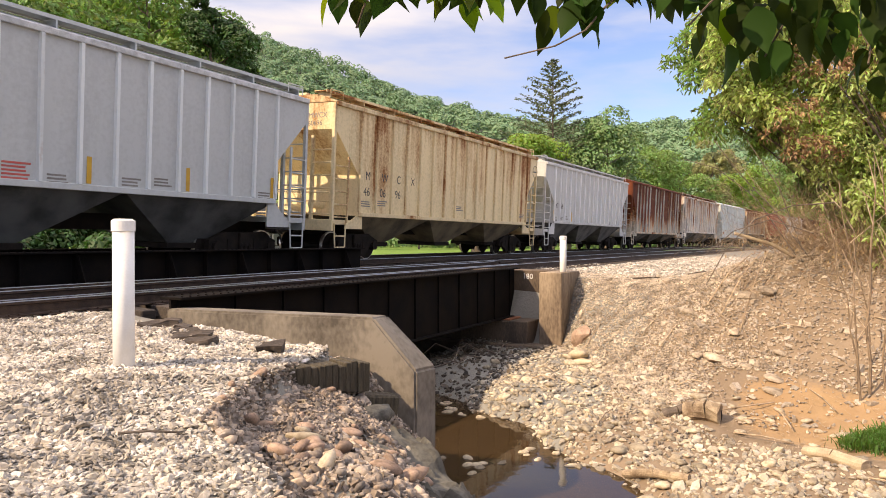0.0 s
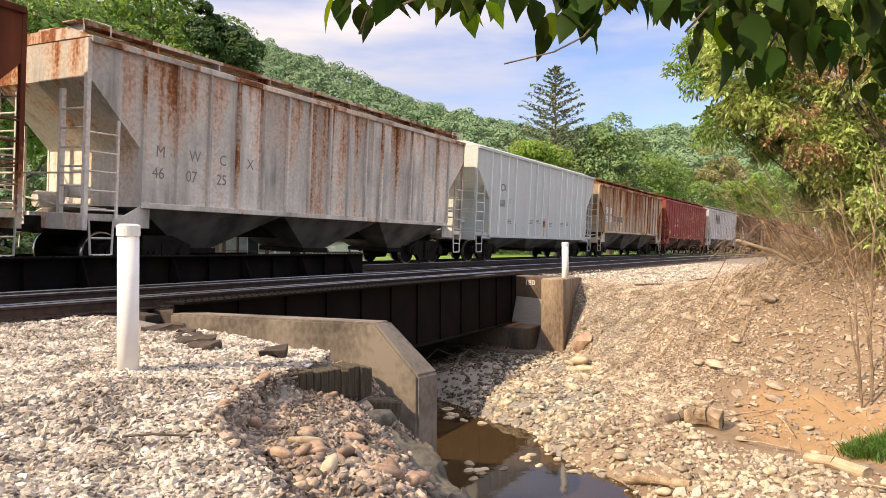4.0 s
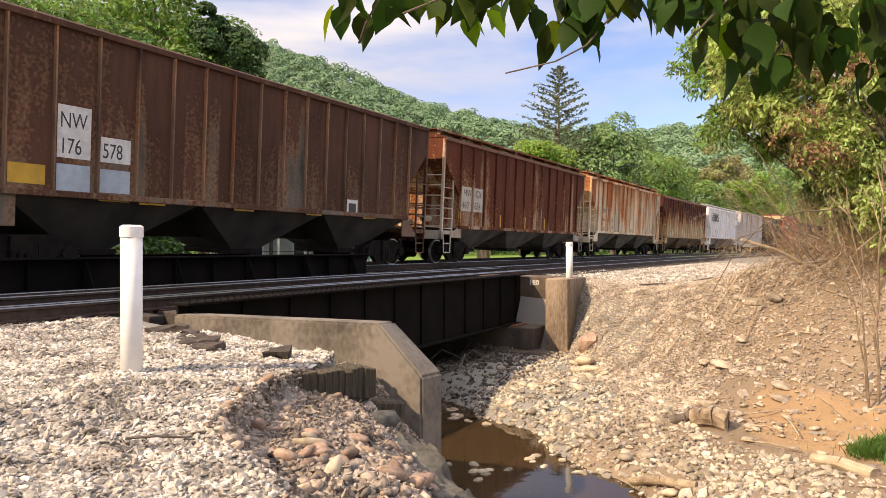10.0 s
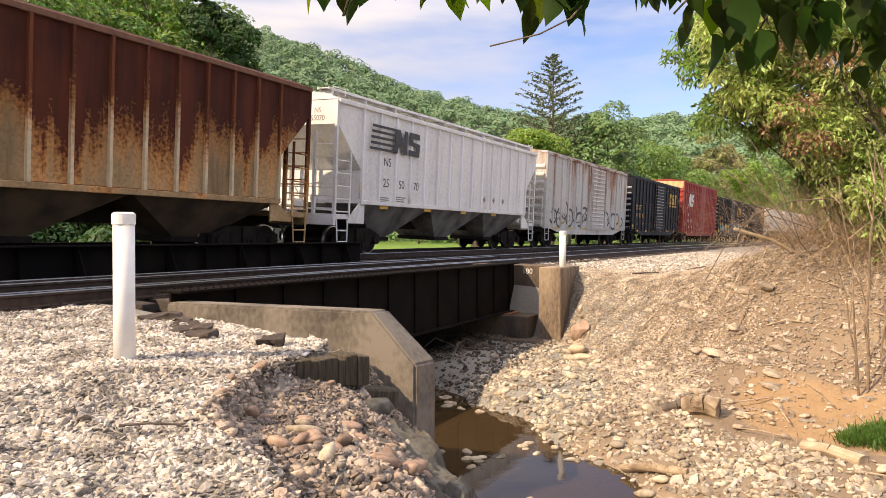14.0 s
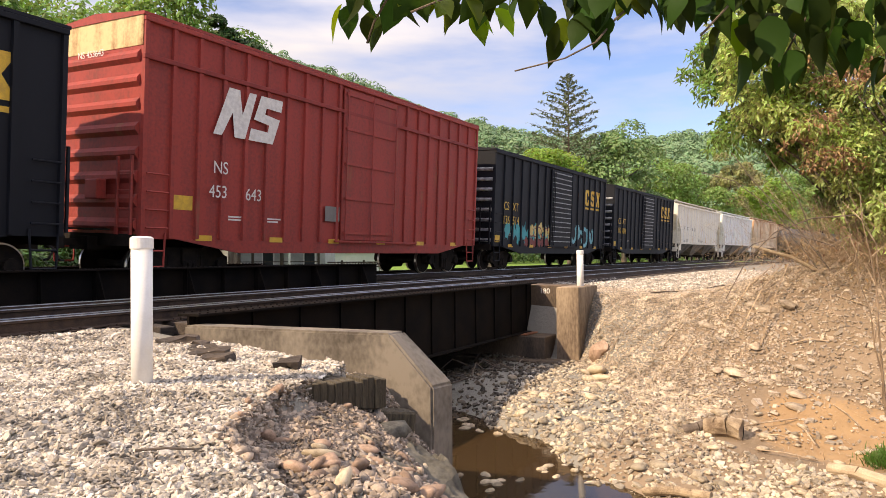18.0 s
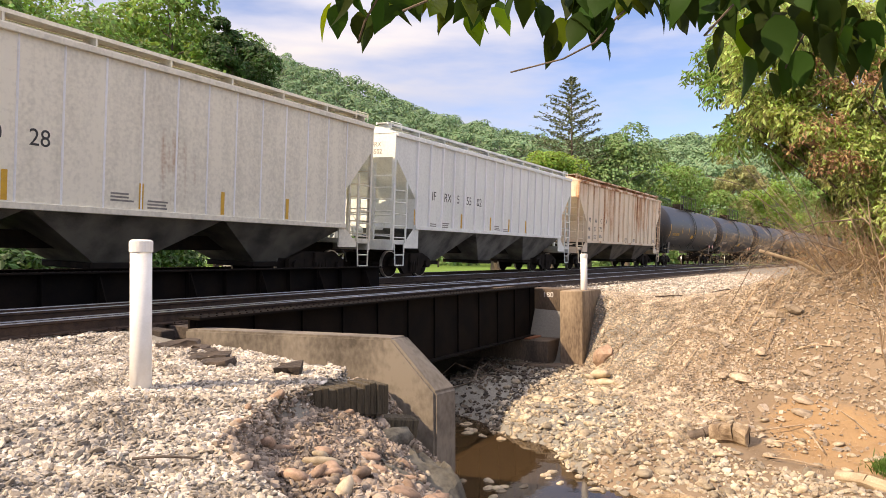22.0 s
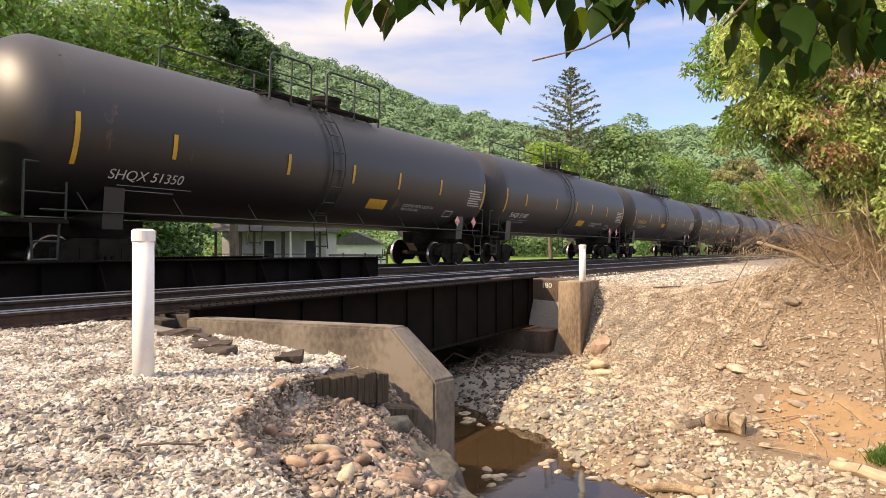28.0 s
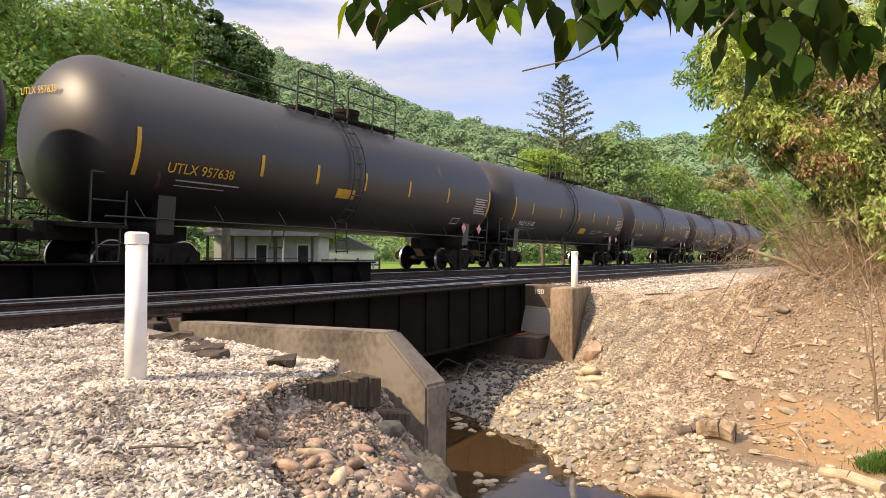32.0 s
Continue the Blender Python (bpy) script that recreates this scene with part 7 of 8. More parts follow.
def make_bough():
    rng = np.random.default_rng(77)
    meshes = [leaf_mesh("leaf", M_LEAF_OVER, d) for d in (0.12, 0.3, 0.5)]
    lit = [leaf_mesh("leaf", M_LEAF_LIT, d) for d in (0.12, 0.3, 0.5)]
    twigs = [
        [(1.9, 1.75), (1.3, 1.52), (0.75, 1.46), (0.3, 1.44), (-0.1, 1.42), (-0.34, 1.36)],
        [(0.62, 1.42), (0.52, 1.32), (0.44, 1.22), (0.34, 1.165), (0.19, 1.145)],
        [(0.95, 1.48), (0.88, 1.36), (0.78, 1.25)],
        [(1.25, 1.50), (1.15, 1.32), (1.08, 1.18)],
        [(1.55, 1.55), (1.42, 1.30), (1.34, 1.12)],
        [(0.05, 1.43), (-0.02, 1.36), (-0.14, 1.33)],
        [(-0.2, 1.40), (-0.27, 1.33), (-0.30, 1.28)]]
    for k, tw in enumerate(twigs):
        b = B()
        pts = [bough_point(u, z, 0.10 * math.sin(k * 2 + j)) for j, (u, z) in enumerate(tw)]
        for j, (p, q) in enumerate(zip(pts, pts[1:])):
            rod(b, p, q, (0.009 if k == 0 else 0.004) * (1 - 0.12 * j), 6)
        part("twig", b, M_BARK, BOUGH)
    spots = []
    # single tufts towards the tip, then an ever denser curtain
    for u, z, n in ((-0.31, 1.28, 5), (-0.27, 1.33, 5), (-0.12, 1.32, 7), (-0.02, 1.31, 6), (0.09, 1.30, 6), (0.16, 1.34, 5), (0.23, 1.33, 5), (0.33, 1.24, 5), (0.38, 1.30, 6), (0.45, 1.24, 8), (0.50, 1.32, 7), (0.60, 1.35, 6), (0.68, 1.34, 6)):
        spots += [(u + rng.normal(0, 0.035), z + rng.uniform(-0.005, 0.11), rng.normal(0, 0.06)) for _ in range(n)]
    for _ in range(250):
        u = rng.uniform(0.70, 1.75)
        low = 1.25 - 0.16 * min(1, (u - 0.70) / 0.6) + 0.05 * math.sin(u * 17)
        spots.append((u, rng.uniform(low, 1.62), rng.normal(0, 0.16)))
    for u, z, a in spots:
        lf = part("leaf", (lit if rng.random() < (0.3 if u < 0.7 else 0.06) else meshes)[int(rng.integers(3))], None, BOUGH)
        s = rng.uniform(0.09, 0.145)
        yaw = rng.uniform(0, 360)
        lf.matrix_basis = Matrix.Translation(bough_point(u, z + s * 0.5, a)) @ pose(0, 0, 0, rng.uniform(-50, 50), rng.uniform(25, 86), yaw) @ Matrix.Diagonal((s, s, s, 1))

    # one broad leaf hangs by itself, the sun on it put into its colour
    lf = part("leaf", lit[0], None, BOUGH, "bright sunlit pale green leaf")
    lf.matrix_basis = Matrix.Translation(bough_point(1.47, 1.12)) @ pose(0, 0, 0, 80, 20, 150) @ Matrix.Diagonal((0.12, 0.12, 0.12, 1))


make_bough()


def make_shade_tree():
    """The tree behind and above the camera, to which the bough belongs."""
    rng = np.random.default_rng(78)
    t = thing("shade_tree", "leafy broad tree standing over the creek bank", "tree")
    t.matrix_world = pose(-2.4, -2.2, float(ground_height(-2.4, -2.2)))
    part("trunk", limb_mesh("trunk", None, 8.0, 0.2, rng, 10, 4.0, 0.4), None, t)
    c = np.stack([rng.uniform(-3.4, 2.4, 44), rng.uniform(-2.0, 5.2, 44), rng.uniform(3.6, 8.2, 44)], 1)
    p, nn = clump_points(rng, c, rng.uniform(0.5, 1.0, 44), 60, 0.2)
    part("crown", cards("crown", p, nn, 0.16, rng, M_LEAF_OVER, 1.8), None, t)


make_shade_tree()
# unseen trees added off to the left; the first, thinned, dapples the near ballast
tree(-22.0, 19.5, 19, 6.5, "tall green tree behind the railway", M_LEAF_MID, 51, clumps=13, per=110, size=0.42, low=0.3)
tree(-34.0, 24.0, 22, 7.0, "tall green tree behind the railway", M_LEAF_MID, 52, clumps=44, per=120, size=0.5, low=0.2)


# ---- stones ----
M_BALLAST = surface("limestone_ballast", (0.58, 0.515, 0.435), (0.22, 0.19, 0.155), 3, 0.9, bump=0.2, fine=50, per=0.45)
M_COBBLE = surface("creek_cobbles", (0.46, 0.395, 0.30), (0.25, 0.20, 0.145), 3, 0.9, bump=0.2, fine=40, per=0.42)
M_CHIP = surface("bank_chips", (0.50, 0.415, 0.32), (0.24, 0.185, 0.135), 3, 0.9, bump=0.2, fine=40, per=0.34)
# the bridge's shade is put into this darker stone colour
M_UNDER_STONE = surface("shaded_bridge_stone", (0.13, 0.10, 0.07), (0.05, 0.038, 0.028), 3, 0.7, bump=0.2, fine=40, per=0.4)
M_RUBBLE = surface("dark_rubble", (0.40, 0.32, 0.25), (0.13, 0.10, 0.078), 3, 0.95, bump=0.2, fine=40, per=0.5)
M_PINK = surface("pinkish_river_stone", (0.36, 0.255, 0.195), (0.20, 0.14, 0.10), 4, 0.85, bump=0.2, fine=30, per=0.3)
M_SLATE = surface("broken_concrete", (0.13, 0.12, 0.098), (0.045, 0.04, 0.032), 5, 0.9, bump=0.5, fine=30)

CUBE_V = np.array([(a, b, c) for a in (-1, 1) for b in (-1, 1) for c in (-1, 1)]) * 0.66
CUBE_F = np.array([(0, 1, 3), (0, 3, 2), (4, 6, 7), (4, 7, 5), (0, 4, 5), (0, 5, 1), (2, 3, 7), (2, 7, 6), (0, 2, 6), (0, 6, 4), (1, 5, 7), (1, 7, 3)])
_ico = bmesh.new()
bmesh.ops.create_icosphere(_ico, subdivisions=1, radius=1.0)
ICO_V = np.array([v.co[:] for v in _ico.verts])
ICO_F = np.array([[v.index for v in f.verts] for f in _ico.faces])
_ico.free()


def scatter(name, xy, size, rng, material, label, category, sink=0.25, flat=0.62, lift=0.0, round_=False):
    """Angular stones lying on the ground, joined in one mesh."""
    n = len(xy)
    V, F = (ICO_V, ICO_F) if round_ else (CUBE_V, CUBE_F)
    z = ground_height(xy[:, 0], xy[:, 1]) + 0.05 * np.array([noise.fractal(Vector((a * 0.9, b * 0.9, 3)), 0.8, 2.0, 4) for a, b in xy])
    s = size * np.clip(rng.lognormal(0, 0.30, n), 0.5, 1.7)
    k = rng.uniform(0.83, 1.14, (n, len(V), 1)) if round_ else rng.uniform(0.68, 1.22, (n, len(V), 3))
    v = V[None] * k * (s[:, None, None] / 2) * np.stack([rng.uniform(0.8, 1.5, n), rng.uniform(0.7, 1.1, n), rng.uniform(0.36, 0.66, n) * flat / 0.62], 1)[:, None]
    q = rng.normal(0, 1, (n, 4)) * np.array([1, 0.32, 0.32, 1])
    q /= np.linalg.norm(q, axis=1, keepdims=True)
    w, x, y, zq = q.T
    R = np.stack([1 - 2 * (y * y + zq * zq), 2 * (x * y - zq * w), 2 * (x * zq + y * w), 2 * (x * y + zq * w), 1 - 2 * (x * x + zq * zq), 2 * (y * zq - x * w), 2 * (x * zq - y * w), 2 * (y * zq + x * w), 1 - 2 * (x * x + y * y)], 1).reshape(n, 3, 3)
    v = np.einsum("nij,nkj->nki", R, v) + np.concatenate([xy, (z + s * (0.5 * flat - sink) + lift)[:, None]], 1)[:, None]
    f = F[None] + (np.arange(n) * len(V))[:, None, None]
    me = bpy.data.meshes.new(name)
    me.from_pydata(v.reshape(-1, 3).tolist(), [], f.reshape(-1, 3).tolist())
    me.materials.append(material)
    if name == "rubble" and round_:
        me.shade_smooth()
    return tagged(new(name, me), label, category, kind="stuff")


def area_points(rng, n, x0, x1, y0, y1, keep):
    p = np.stack([rng.uniform(x0, x1, n), rng.uniform(y0, y1, n)], 1)
    return p[keep(p[:, 0], p[:, 1])]


def make_stones():
    rng = np.random.default_rng(9)

    def lift_d(x, y):
        return y + np.where(x > 0, x * x * BEND / 2, 0)

    def left_top(x, y):
        tl, fl, fr, tr = bank_edges(np.clip(y, -4, 8))
        return (x < tl + 0.06 + 0.12 * np.sin(y * 5)) & ((y < 6.85) | (x < 6.0)) & ~((x > 5.9) & (y > 3.4))
    p = area_points(rng, 95000, -0.5, 6.1, 1.0, 8.3, lambda x, y: left_top(x, y) & (x > 0.52 * y - 0.35) & (np.hypot(x, y) > 2.2))
    scatter("ballast", p, 0.042, rng, M_BALLAST, "loose pale limestone railway ballast", "gravel", flat=0.42, sink=0.16, round_=True)
    p = area_points(rng, 9000, -6, 3.0, -4.0, 8.3, lambda x, y: left_top(x, y) & ~((x > 0.52 * y - 0.35) & (np.hypot(x, y) > 2.2) & (y > 1.0)))
    scatter("ballast", p, 0.07, rng, M_BALLAST, "scattered pale ballast on the bank top", "gravel")
    p = area_points(rng, 500, 3.0, 5.6, 2.2, 4.1, lambda x, y: ~left_top(x, y))
    scatter("rubble", p, 0.075, rng, M_RUBBLE, "broken stones jumbled in the washed-out hollow", "gravel", lift=0.02, round_=True)
    p = area_points(rng, 2500, -1, 6.0, 3.0, 8.3, lambda x, y: left_top(x, y))
    scatter("ballast", p, 0.058, rng, M_BALLAST, "larger lumps of grey limestone ballast", "gravel", lift=0.01, flat=0.45, round_=True)
    p = area_points(rng, 16000, 2.0, 7.0, 0.5, 4.5, lambda x, y: ~left_top(x, y) & (x < np.interp(y, [0, 2, 2.5, 3, 3.5], [3.2, 4.4, 5.0, 5.9, 6.3])))
    scatter("rubble", p, 0.05, rng, M_RUBBLE, "dark crumbling gravel of the washed-out bank", "gravel", lift=0.012)
    p = area_points(rng, 5200, 3.5, 5.2, 3.3, 4.5, lambda x, y: (x > bank_edges(y)[0] + 0.02) & ~((x > 4.65) & (y < 4.25) & (y > 4.5 - 0.47 * (x - 4.0))))
    scatter("rubble", p, 0.043, rng, M_RUBBLE, "dark broken stones along the crumbling lip", "gravel", lift=0.03)
    p = area_points(rng, 9000, -4, 30, 7.6, 16.3, lambda x, y: ((x < 5.8) | (x > 17.6)))
    scatter("track_ballast", p, 0.07, rng, M_BALLAST, "grey ballast between the ties", "gravel")

    def clay_flat(x, y):
        fr = bank_edges(np.clip(y, -4, 8))[2]
        return (y < 1.9 - 0.3 * np.abs(x - 11.6)) & (x > fr - 0.9) & (x < fr + 1.5)

    def right_bank(x, y):
        tl, fl, fr, tr = bank_edges(np.clip(y, -4, 8))
        return (x > fr - 0.4) & (lift_d(x, y) < 7.6) & ~((x > 16.3) & (x < 18.3) & (y > 5.36))
    p = area_points(rng, 78000, 11.0, 20.0, -1.5, 7.6, lambda x, y: right_bank(x, y) & (rng.random(len(x)) < np.clip((y + 1.0 - 0.20 * (x - 12)) / 2.6, 0.32, 1)) & ~(clay_flat(x, y) & (rng.random(len(x)) < 0.88)))
    scatter("bank_gravel", p, 0.046, rng, M_CHIP, "small tan stone chips on the creek bank", "gravel", lift=0.014)
    p = area_points(rng, 15000, 18, 46, 3.0, 7.6, right_bank)
    scatter("bank_gravel", p, 0.08, rng, M_BALLAST, "pale gravel along the track shoulder", "gravel")
    p = area_points(rng, 420, 11.0, 17.5, -2.5, 5.0, right_bank)
    scatter("bank_stones", p, 0.13, rng, M_CHIP, "flat tan stones on the dirt bank", "gravel", sink=0.3)

    def bed(x, y):
        tl, fl, fr, tr = bank_edges(np.clip(y, -4, 8))
        z = ground_height(x, y)
        return (x > fl - 0.3) & (x < fr + 0.9) & ~clay_flat(x, y) & ((z > -2.50) | (rng.random(len(x)) < 0.22))
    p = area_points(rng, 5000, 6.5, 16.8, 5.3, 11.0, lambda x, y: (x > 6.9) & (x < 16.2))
    scatter("creek_gravel", p, 0.09, rng, M_UNDER_STONE, "dark shaded stones under the bridge", "gravel")
    p = area_points(rng, 16000, 6.5, 16.5, -3.0, 5.6, bed)
    scatter("creek_gravel", p, 0.06, rng, M_COBBLE, "pale dry cobbles of the creek bed", "gravel", round_=True)
    p = area_points(rng, 4800, 7.5, 16.5, -3.5, 5.8, bed)
    scatter("creek_gravel", p, 0.09, rng, M_COBBLE, "pale flat stones of the creek bed", "gravel", sink=0.2, round_=True)


def stone_mesh(seed, material, rounded=True):
    r = random.Random(seed)
    bm = B()
    bmesh.ops.create_icosphere(bm, subdivisions=2, radius=0.5)
    for v in bm.verts:
        k = 0.92 + 0.46 * (noise.noise(v.co * 1.5 + Vector((seed * 3.7, seed, 0))) if rounded else noise.cell(v.co * 1.3 + Vector((seed, 0, 0))) * 0.6)
        v.co = Vector((v.co.x * k * 1.2, v.co.y * k * 0.9, v.co.z * k * 0.5))
    return mesh_of("stone", bm, material, rounded)


def make_loose_stones():
    """The cobbles nearest the camera, each by itself."""
    rng = np.random.default_rng(15)
    ms = [stone_mesh(k, M_COBBLE) for k in range(10)]
    n = 0
    while n < 290:
        y = rng.uniform(-1.6, 6.0)
        tl, fl, fr, tr = (float(v) for v in bank_edges(y))
        x = rng.uniform(fl + 0.5, fr + 0.5)
        z = float(ground_height(x, y))
        if z < -2.52 and rng.random() > 0.12:
            continue
        s = float(np.clip(rng.lognormal(-1.95, 0.33), 0.09, 0.26))
        o = part("stone", ms[n % 10], None, ground)
        o.matrix_basis = pose(x, y, z + s * 0.12, rng.uniform(-14, 14), rng.uniform(-14, 14), rng.uniform(0, 360)) @ Matrix.Diagonal((s, s, s, 1))
        n += 1


def make_wet_stones():
    """Stones that stand out of the shallow water."""
    rng = np.random.default_rng(16)
    ms = [stone_mesh(40 + k, M_COBBLE) for k in range(6)]
    n = 0
    while n < 55:
        y = rng.uniform(2.2, 6.2)
        x = rng.uniform(7.4, 11.6)
        z = float(ground_height(x, y))
        if not -2.56 < z < -2.46:
            continue
        s = float(rng.uniform(0.05, 0.11)) + (-2.45 - z) * 0.9
        o = part("stone", ms[n % 6], None, ground)
        o.matrix_basis = pose(x, y, z + s * 0.2 + (-2.45 - z) * 0.45, rng.uniform(-20, 20), rng.uniform(-20, 20), rng.uniform(0, 360)) @ Matrix.Diagonal((s, s * 0.75, s * 1.15, 1))
        n += 1


def boulder(x, y, s, seed, material, label, up=0.0, shape=(1, 1, 1), turn=(0, 0, 0), rounded=True, name="boulder"):
    o = tagged(new(name, stone_mesh(seed, material, rounded)), label, "rock")
    o.matrix_world = Matrix.Translation(on_ground(x, y, up)) @ pose(0, 0, 0, *turn) @ Matrix.Diagonal((s * shape[0], s * shape[1], s * shape[2], 1))
    return o


def make_boulders():
    rng = np.random.default_rng(23)
    # round stones laid bare in the washed-out hollow
    for k, (x, y, s) in enumerate(((4.05, 3.30, 0.24), (4.25, 3.45, 0.17), (4.5, 3.5, 0.16), (4.62, 3.28, 0.20), (4.45, 3.1, 0.15), (4.78, 3.42, 0.14), (4.3, 2.72, 0.22), (4.42, 2.60, 0.26), (4.2, 2.52, 0.24), (4.05, 2.60, 0.2), (4.55, 2.42, 0.34), (4.38, 4.0, 0.19), (3.68, 3.73, 0.10), (4.0, 3.94, 0.09), (4.4, 3.61, 0.15), (4.63, 3.73, 0.14), (4.01, 3.17, 0.22), (3.87, 3.17, 0.17), (3.66, 3.19, 0.2), (3.61, 2.97, 0.16), (3.61, 2.77, 0.18), (3.94, 3.69, 0.19), (4.77, 3.34, 0.13), (3.91, 2.89, 0.14), (5.1, 3.85, 0.14), (4.19, 3.4, 0.15), (4.75, 2.62, 0.16), (4.9, 2.75, 0.17), (5.05, 2.9, 0.14), (4.95, 3.15, 0.13), (5.2, 3.1, 0.16), (4.15, 3.0, 0.18), (3.95, 3.12, 0.16), (4.7, 2.95, 0.13), (5.3, 2.75, 0.18), (4.62, 2.25, 0.28), (4.0, 3.62, 0.14), (4.9, 3.6, 0.12))):
        boulder(x, y, s * 0.88, 30 + k, M_PINK if k % 5 else M_COBBLE, "rounded pinkish tan stone in the washed-out bank", 0.03, (rng.uniform(0.9, 1.35), rng.uniform(0.7, 0.95), rng.uniform(0.9, 1.4)), (rng.uniform(-35, 35), rng.uniform(-35, 35), rng.uniform(0, 360)))
    # a broken block whose rough upper face tilts down to the creek
    t = B()
    top = [Vector(p) for p in ((5.40, 3.24, -1.10), (4.80, 3.30, -1.06), (4.40, 2.80, -1.12), (4.50, 2.25, -1.40), (5.24, 2.48, -1.50))]
    up = [t.verts.new(p) for p in top]
    dn = [t.verts.new(p + Vector((0.16 if p.x > 5 else -0.05, -0.1, -0.95))) for p in top]
    t.faces.new(up), t.faces.new(dn[::-1])
    for k in range(5):
        t.faces.new((up[k], dn[k], dn[(k + 1) % 5], up[(k + 1) % 5]))
    bmesh.ops.recalc_face_normals(t, faces=t.faces[:])
    bmesh.ops.triangulate(t, faces=t.faces[:])
    for _ in range(4):
        bmesh.ops.subdivide_edges(t, edges=t.edges[:], cuts=1, use_grid_fill=True)
    for v in t.verts:
        v.co += noise.noise_vector(v.co * 2.6) * 0.09 + noise.noise_vector(v.co * 8) * 0.035 + Vector((0, 0, 0.05 * noise.cell(v.co * 4)))
    tagged(new("boulder", mesh_of("stone", t, M_SLATE)), "large rough block of broken grey concrete at the water", "rock")
    boulder(4.58, 2.08, 0.42, 62, M_COBBLE, "pale pointed rock at the water's edge", 0.10, (1.2, 0.8, 1.7), (0, 30, -30))
    boulder(5.35, 3.55, 0.62, 63, M_SLATE, "dark rough rock under the old timbers", -0.02, (1.2, 0.6, 0.9), (0, 5, 10))
    boulder(15.6, 4.72, 0.75, 64, M_PINK, "brown block of stone beside the pier", 0.15, (0.8, 0.7, 1.5), (10, 20, 40), False)
    boulder(15.0, 4.55, 0.62, 65, M_COBBLE, "pale boulder at the foot of the bank", 0.05, (1.6, 0.8, 0.8), (0, 15, 30))
    boulder(14.6, 4.35, 0.5, 66, M_COBBLE, "pale boulder at the foot of the bank", 0.05, (1.4, 0.9, 0.8), (5, 10, 70))
    for k, (x, y, s) in enumerate(((13.44, 1.55, 0.34), (14.79, 0.8, 0.40), (12.58, 0.55, 0.34), (14.78, 1.15, 0.36), (13.1, 1.0, 0.26),  (13.6, 1.9, 0.25), (14.0, 1.3, 0.28), (12.2, 0.55, 0.36), (15.0, 1.4, 0.3), (13.3, 0.5, 0.22), (14.8, 2.2, 0.26), (12.5, 2.1, 0.24), (13.0, 2.7, 0.22))):
        boulder(x, y, s, 70 + k, M_CHIP, "flat tan stone set in the dirt bank", 0.03, (1.0, 0.95, 0.9), (rng.uniform(-10, 10), -12, rng.uniform(0, 90)), False)


def make_timbers():
    m_old = surface("rotten_timber", (0.10, 0.08, 0.05), (0.04, 0.03, 0.02), 4, 0.95, bump=0.8, fine=40, stretch=(8, 8, 0.8))
    t = thing("old_timber", "rotten mossy bridge timber lying against the wing wall", "timber")
    u = Vector((0.9, -0.42, 0)).normalized()
    b = B()
    rng = random.Random(3)
    base = Vector((4.80, 4.17, -0.80))
    for k in range(13):
        w = 0.068
        p = base + u * (w * k)
        z0, z1 = -rng.uniform(0.0, 0.05), 0.24 + rng.uniform(-0.02, 0.02)
        q = B()
        part("split_board", bevel(box(q, -w / 2, w / 2, -0.14 - rng.random() * 0.03, 0.16, z0, z1), 0.008), m_old, t).matrix_basis = Matrix.Translation(p) @ Matrix.Rotation(math.atan2(u.y, u.x), 4, "Z")
    t2 = thing("old_timber", "dark rotten timber stub below the wing wall", "timber")
    part("beam", bevel(box(B(), -0.3, 0.3, -0.12, 0.12, -0.1, 0.12), 0.02), m_old, t2)
    t2.matrix_world = pose(5.62, 3.80, -1.02, 0, 8, -30)
    for x, y, L, rz, k in ((5.55, 6.55, 0.42, -48, 0), (5.4, 6.15, 0.36, -70, 1), (5.12, 5.62, 0.46, -58, 2), (5.2, 4.6, 0.22, -60, 3), (5.28, 5.85, 0.3, -30, 4), (5.0, 5.35, 0.3, -75, 5)):
        b = box(B(), -L / 2, L / 2, -0.085, 0.085, -0.03, 0.035)
        bmesh.ops.subdivide_edges(b, edges=b.edges[:], cuts=3, use_grid_fill=True)
        for v in b.verts:
            v.co += noise.noise_vector(v.co * 7 + Vector((k * 3, 0, 0))) * 0.055
        o = thing("tie_fragment", "splintered dark fragment of a wooden tie", "timber")
        part("wood", b, M_TIE, o)
        o.matrix_world = pose(x, y, float(ground_height(x, y)) + 0.035, 6, -5, rz)


def log(pts, r, label, material, hollow=False):
    t = thing("log", label, "log")
    b = B()
    for k, (p, q) in enumerate(zip(pts, pts[1:])):
        rod(b, p, q, r * (1 - 0.06 * k), 12, r * (1 - 0.06 * (k + 1)))
    for v in b.verts:
        v.co += noise.noise_vector(v.co * 3) * r * 0.42 + noise.noise_vector(v.co * 11) * r * 0.22
    part("wood", b, material, t)
    if hollow:
        # dark disc on the cut end stands for the shade inside
        d = (Vector(pts[0]) - Vector(pts[-1])).normalized()
        part("hollow_shade", rod(B(), Vector(pts[0]) - d * 0.02, Vector(pts[0]) + d * 0.015, r * 0.72, 12), M_DARK, t)
    return t


M_OLDLOG = surface("weathered_log_wood", (0.42, 0.32, 0.21), (0.13, 0.085, 0.05), 5, 0.9, bump=0.7, stretch=(1, 1, 1))


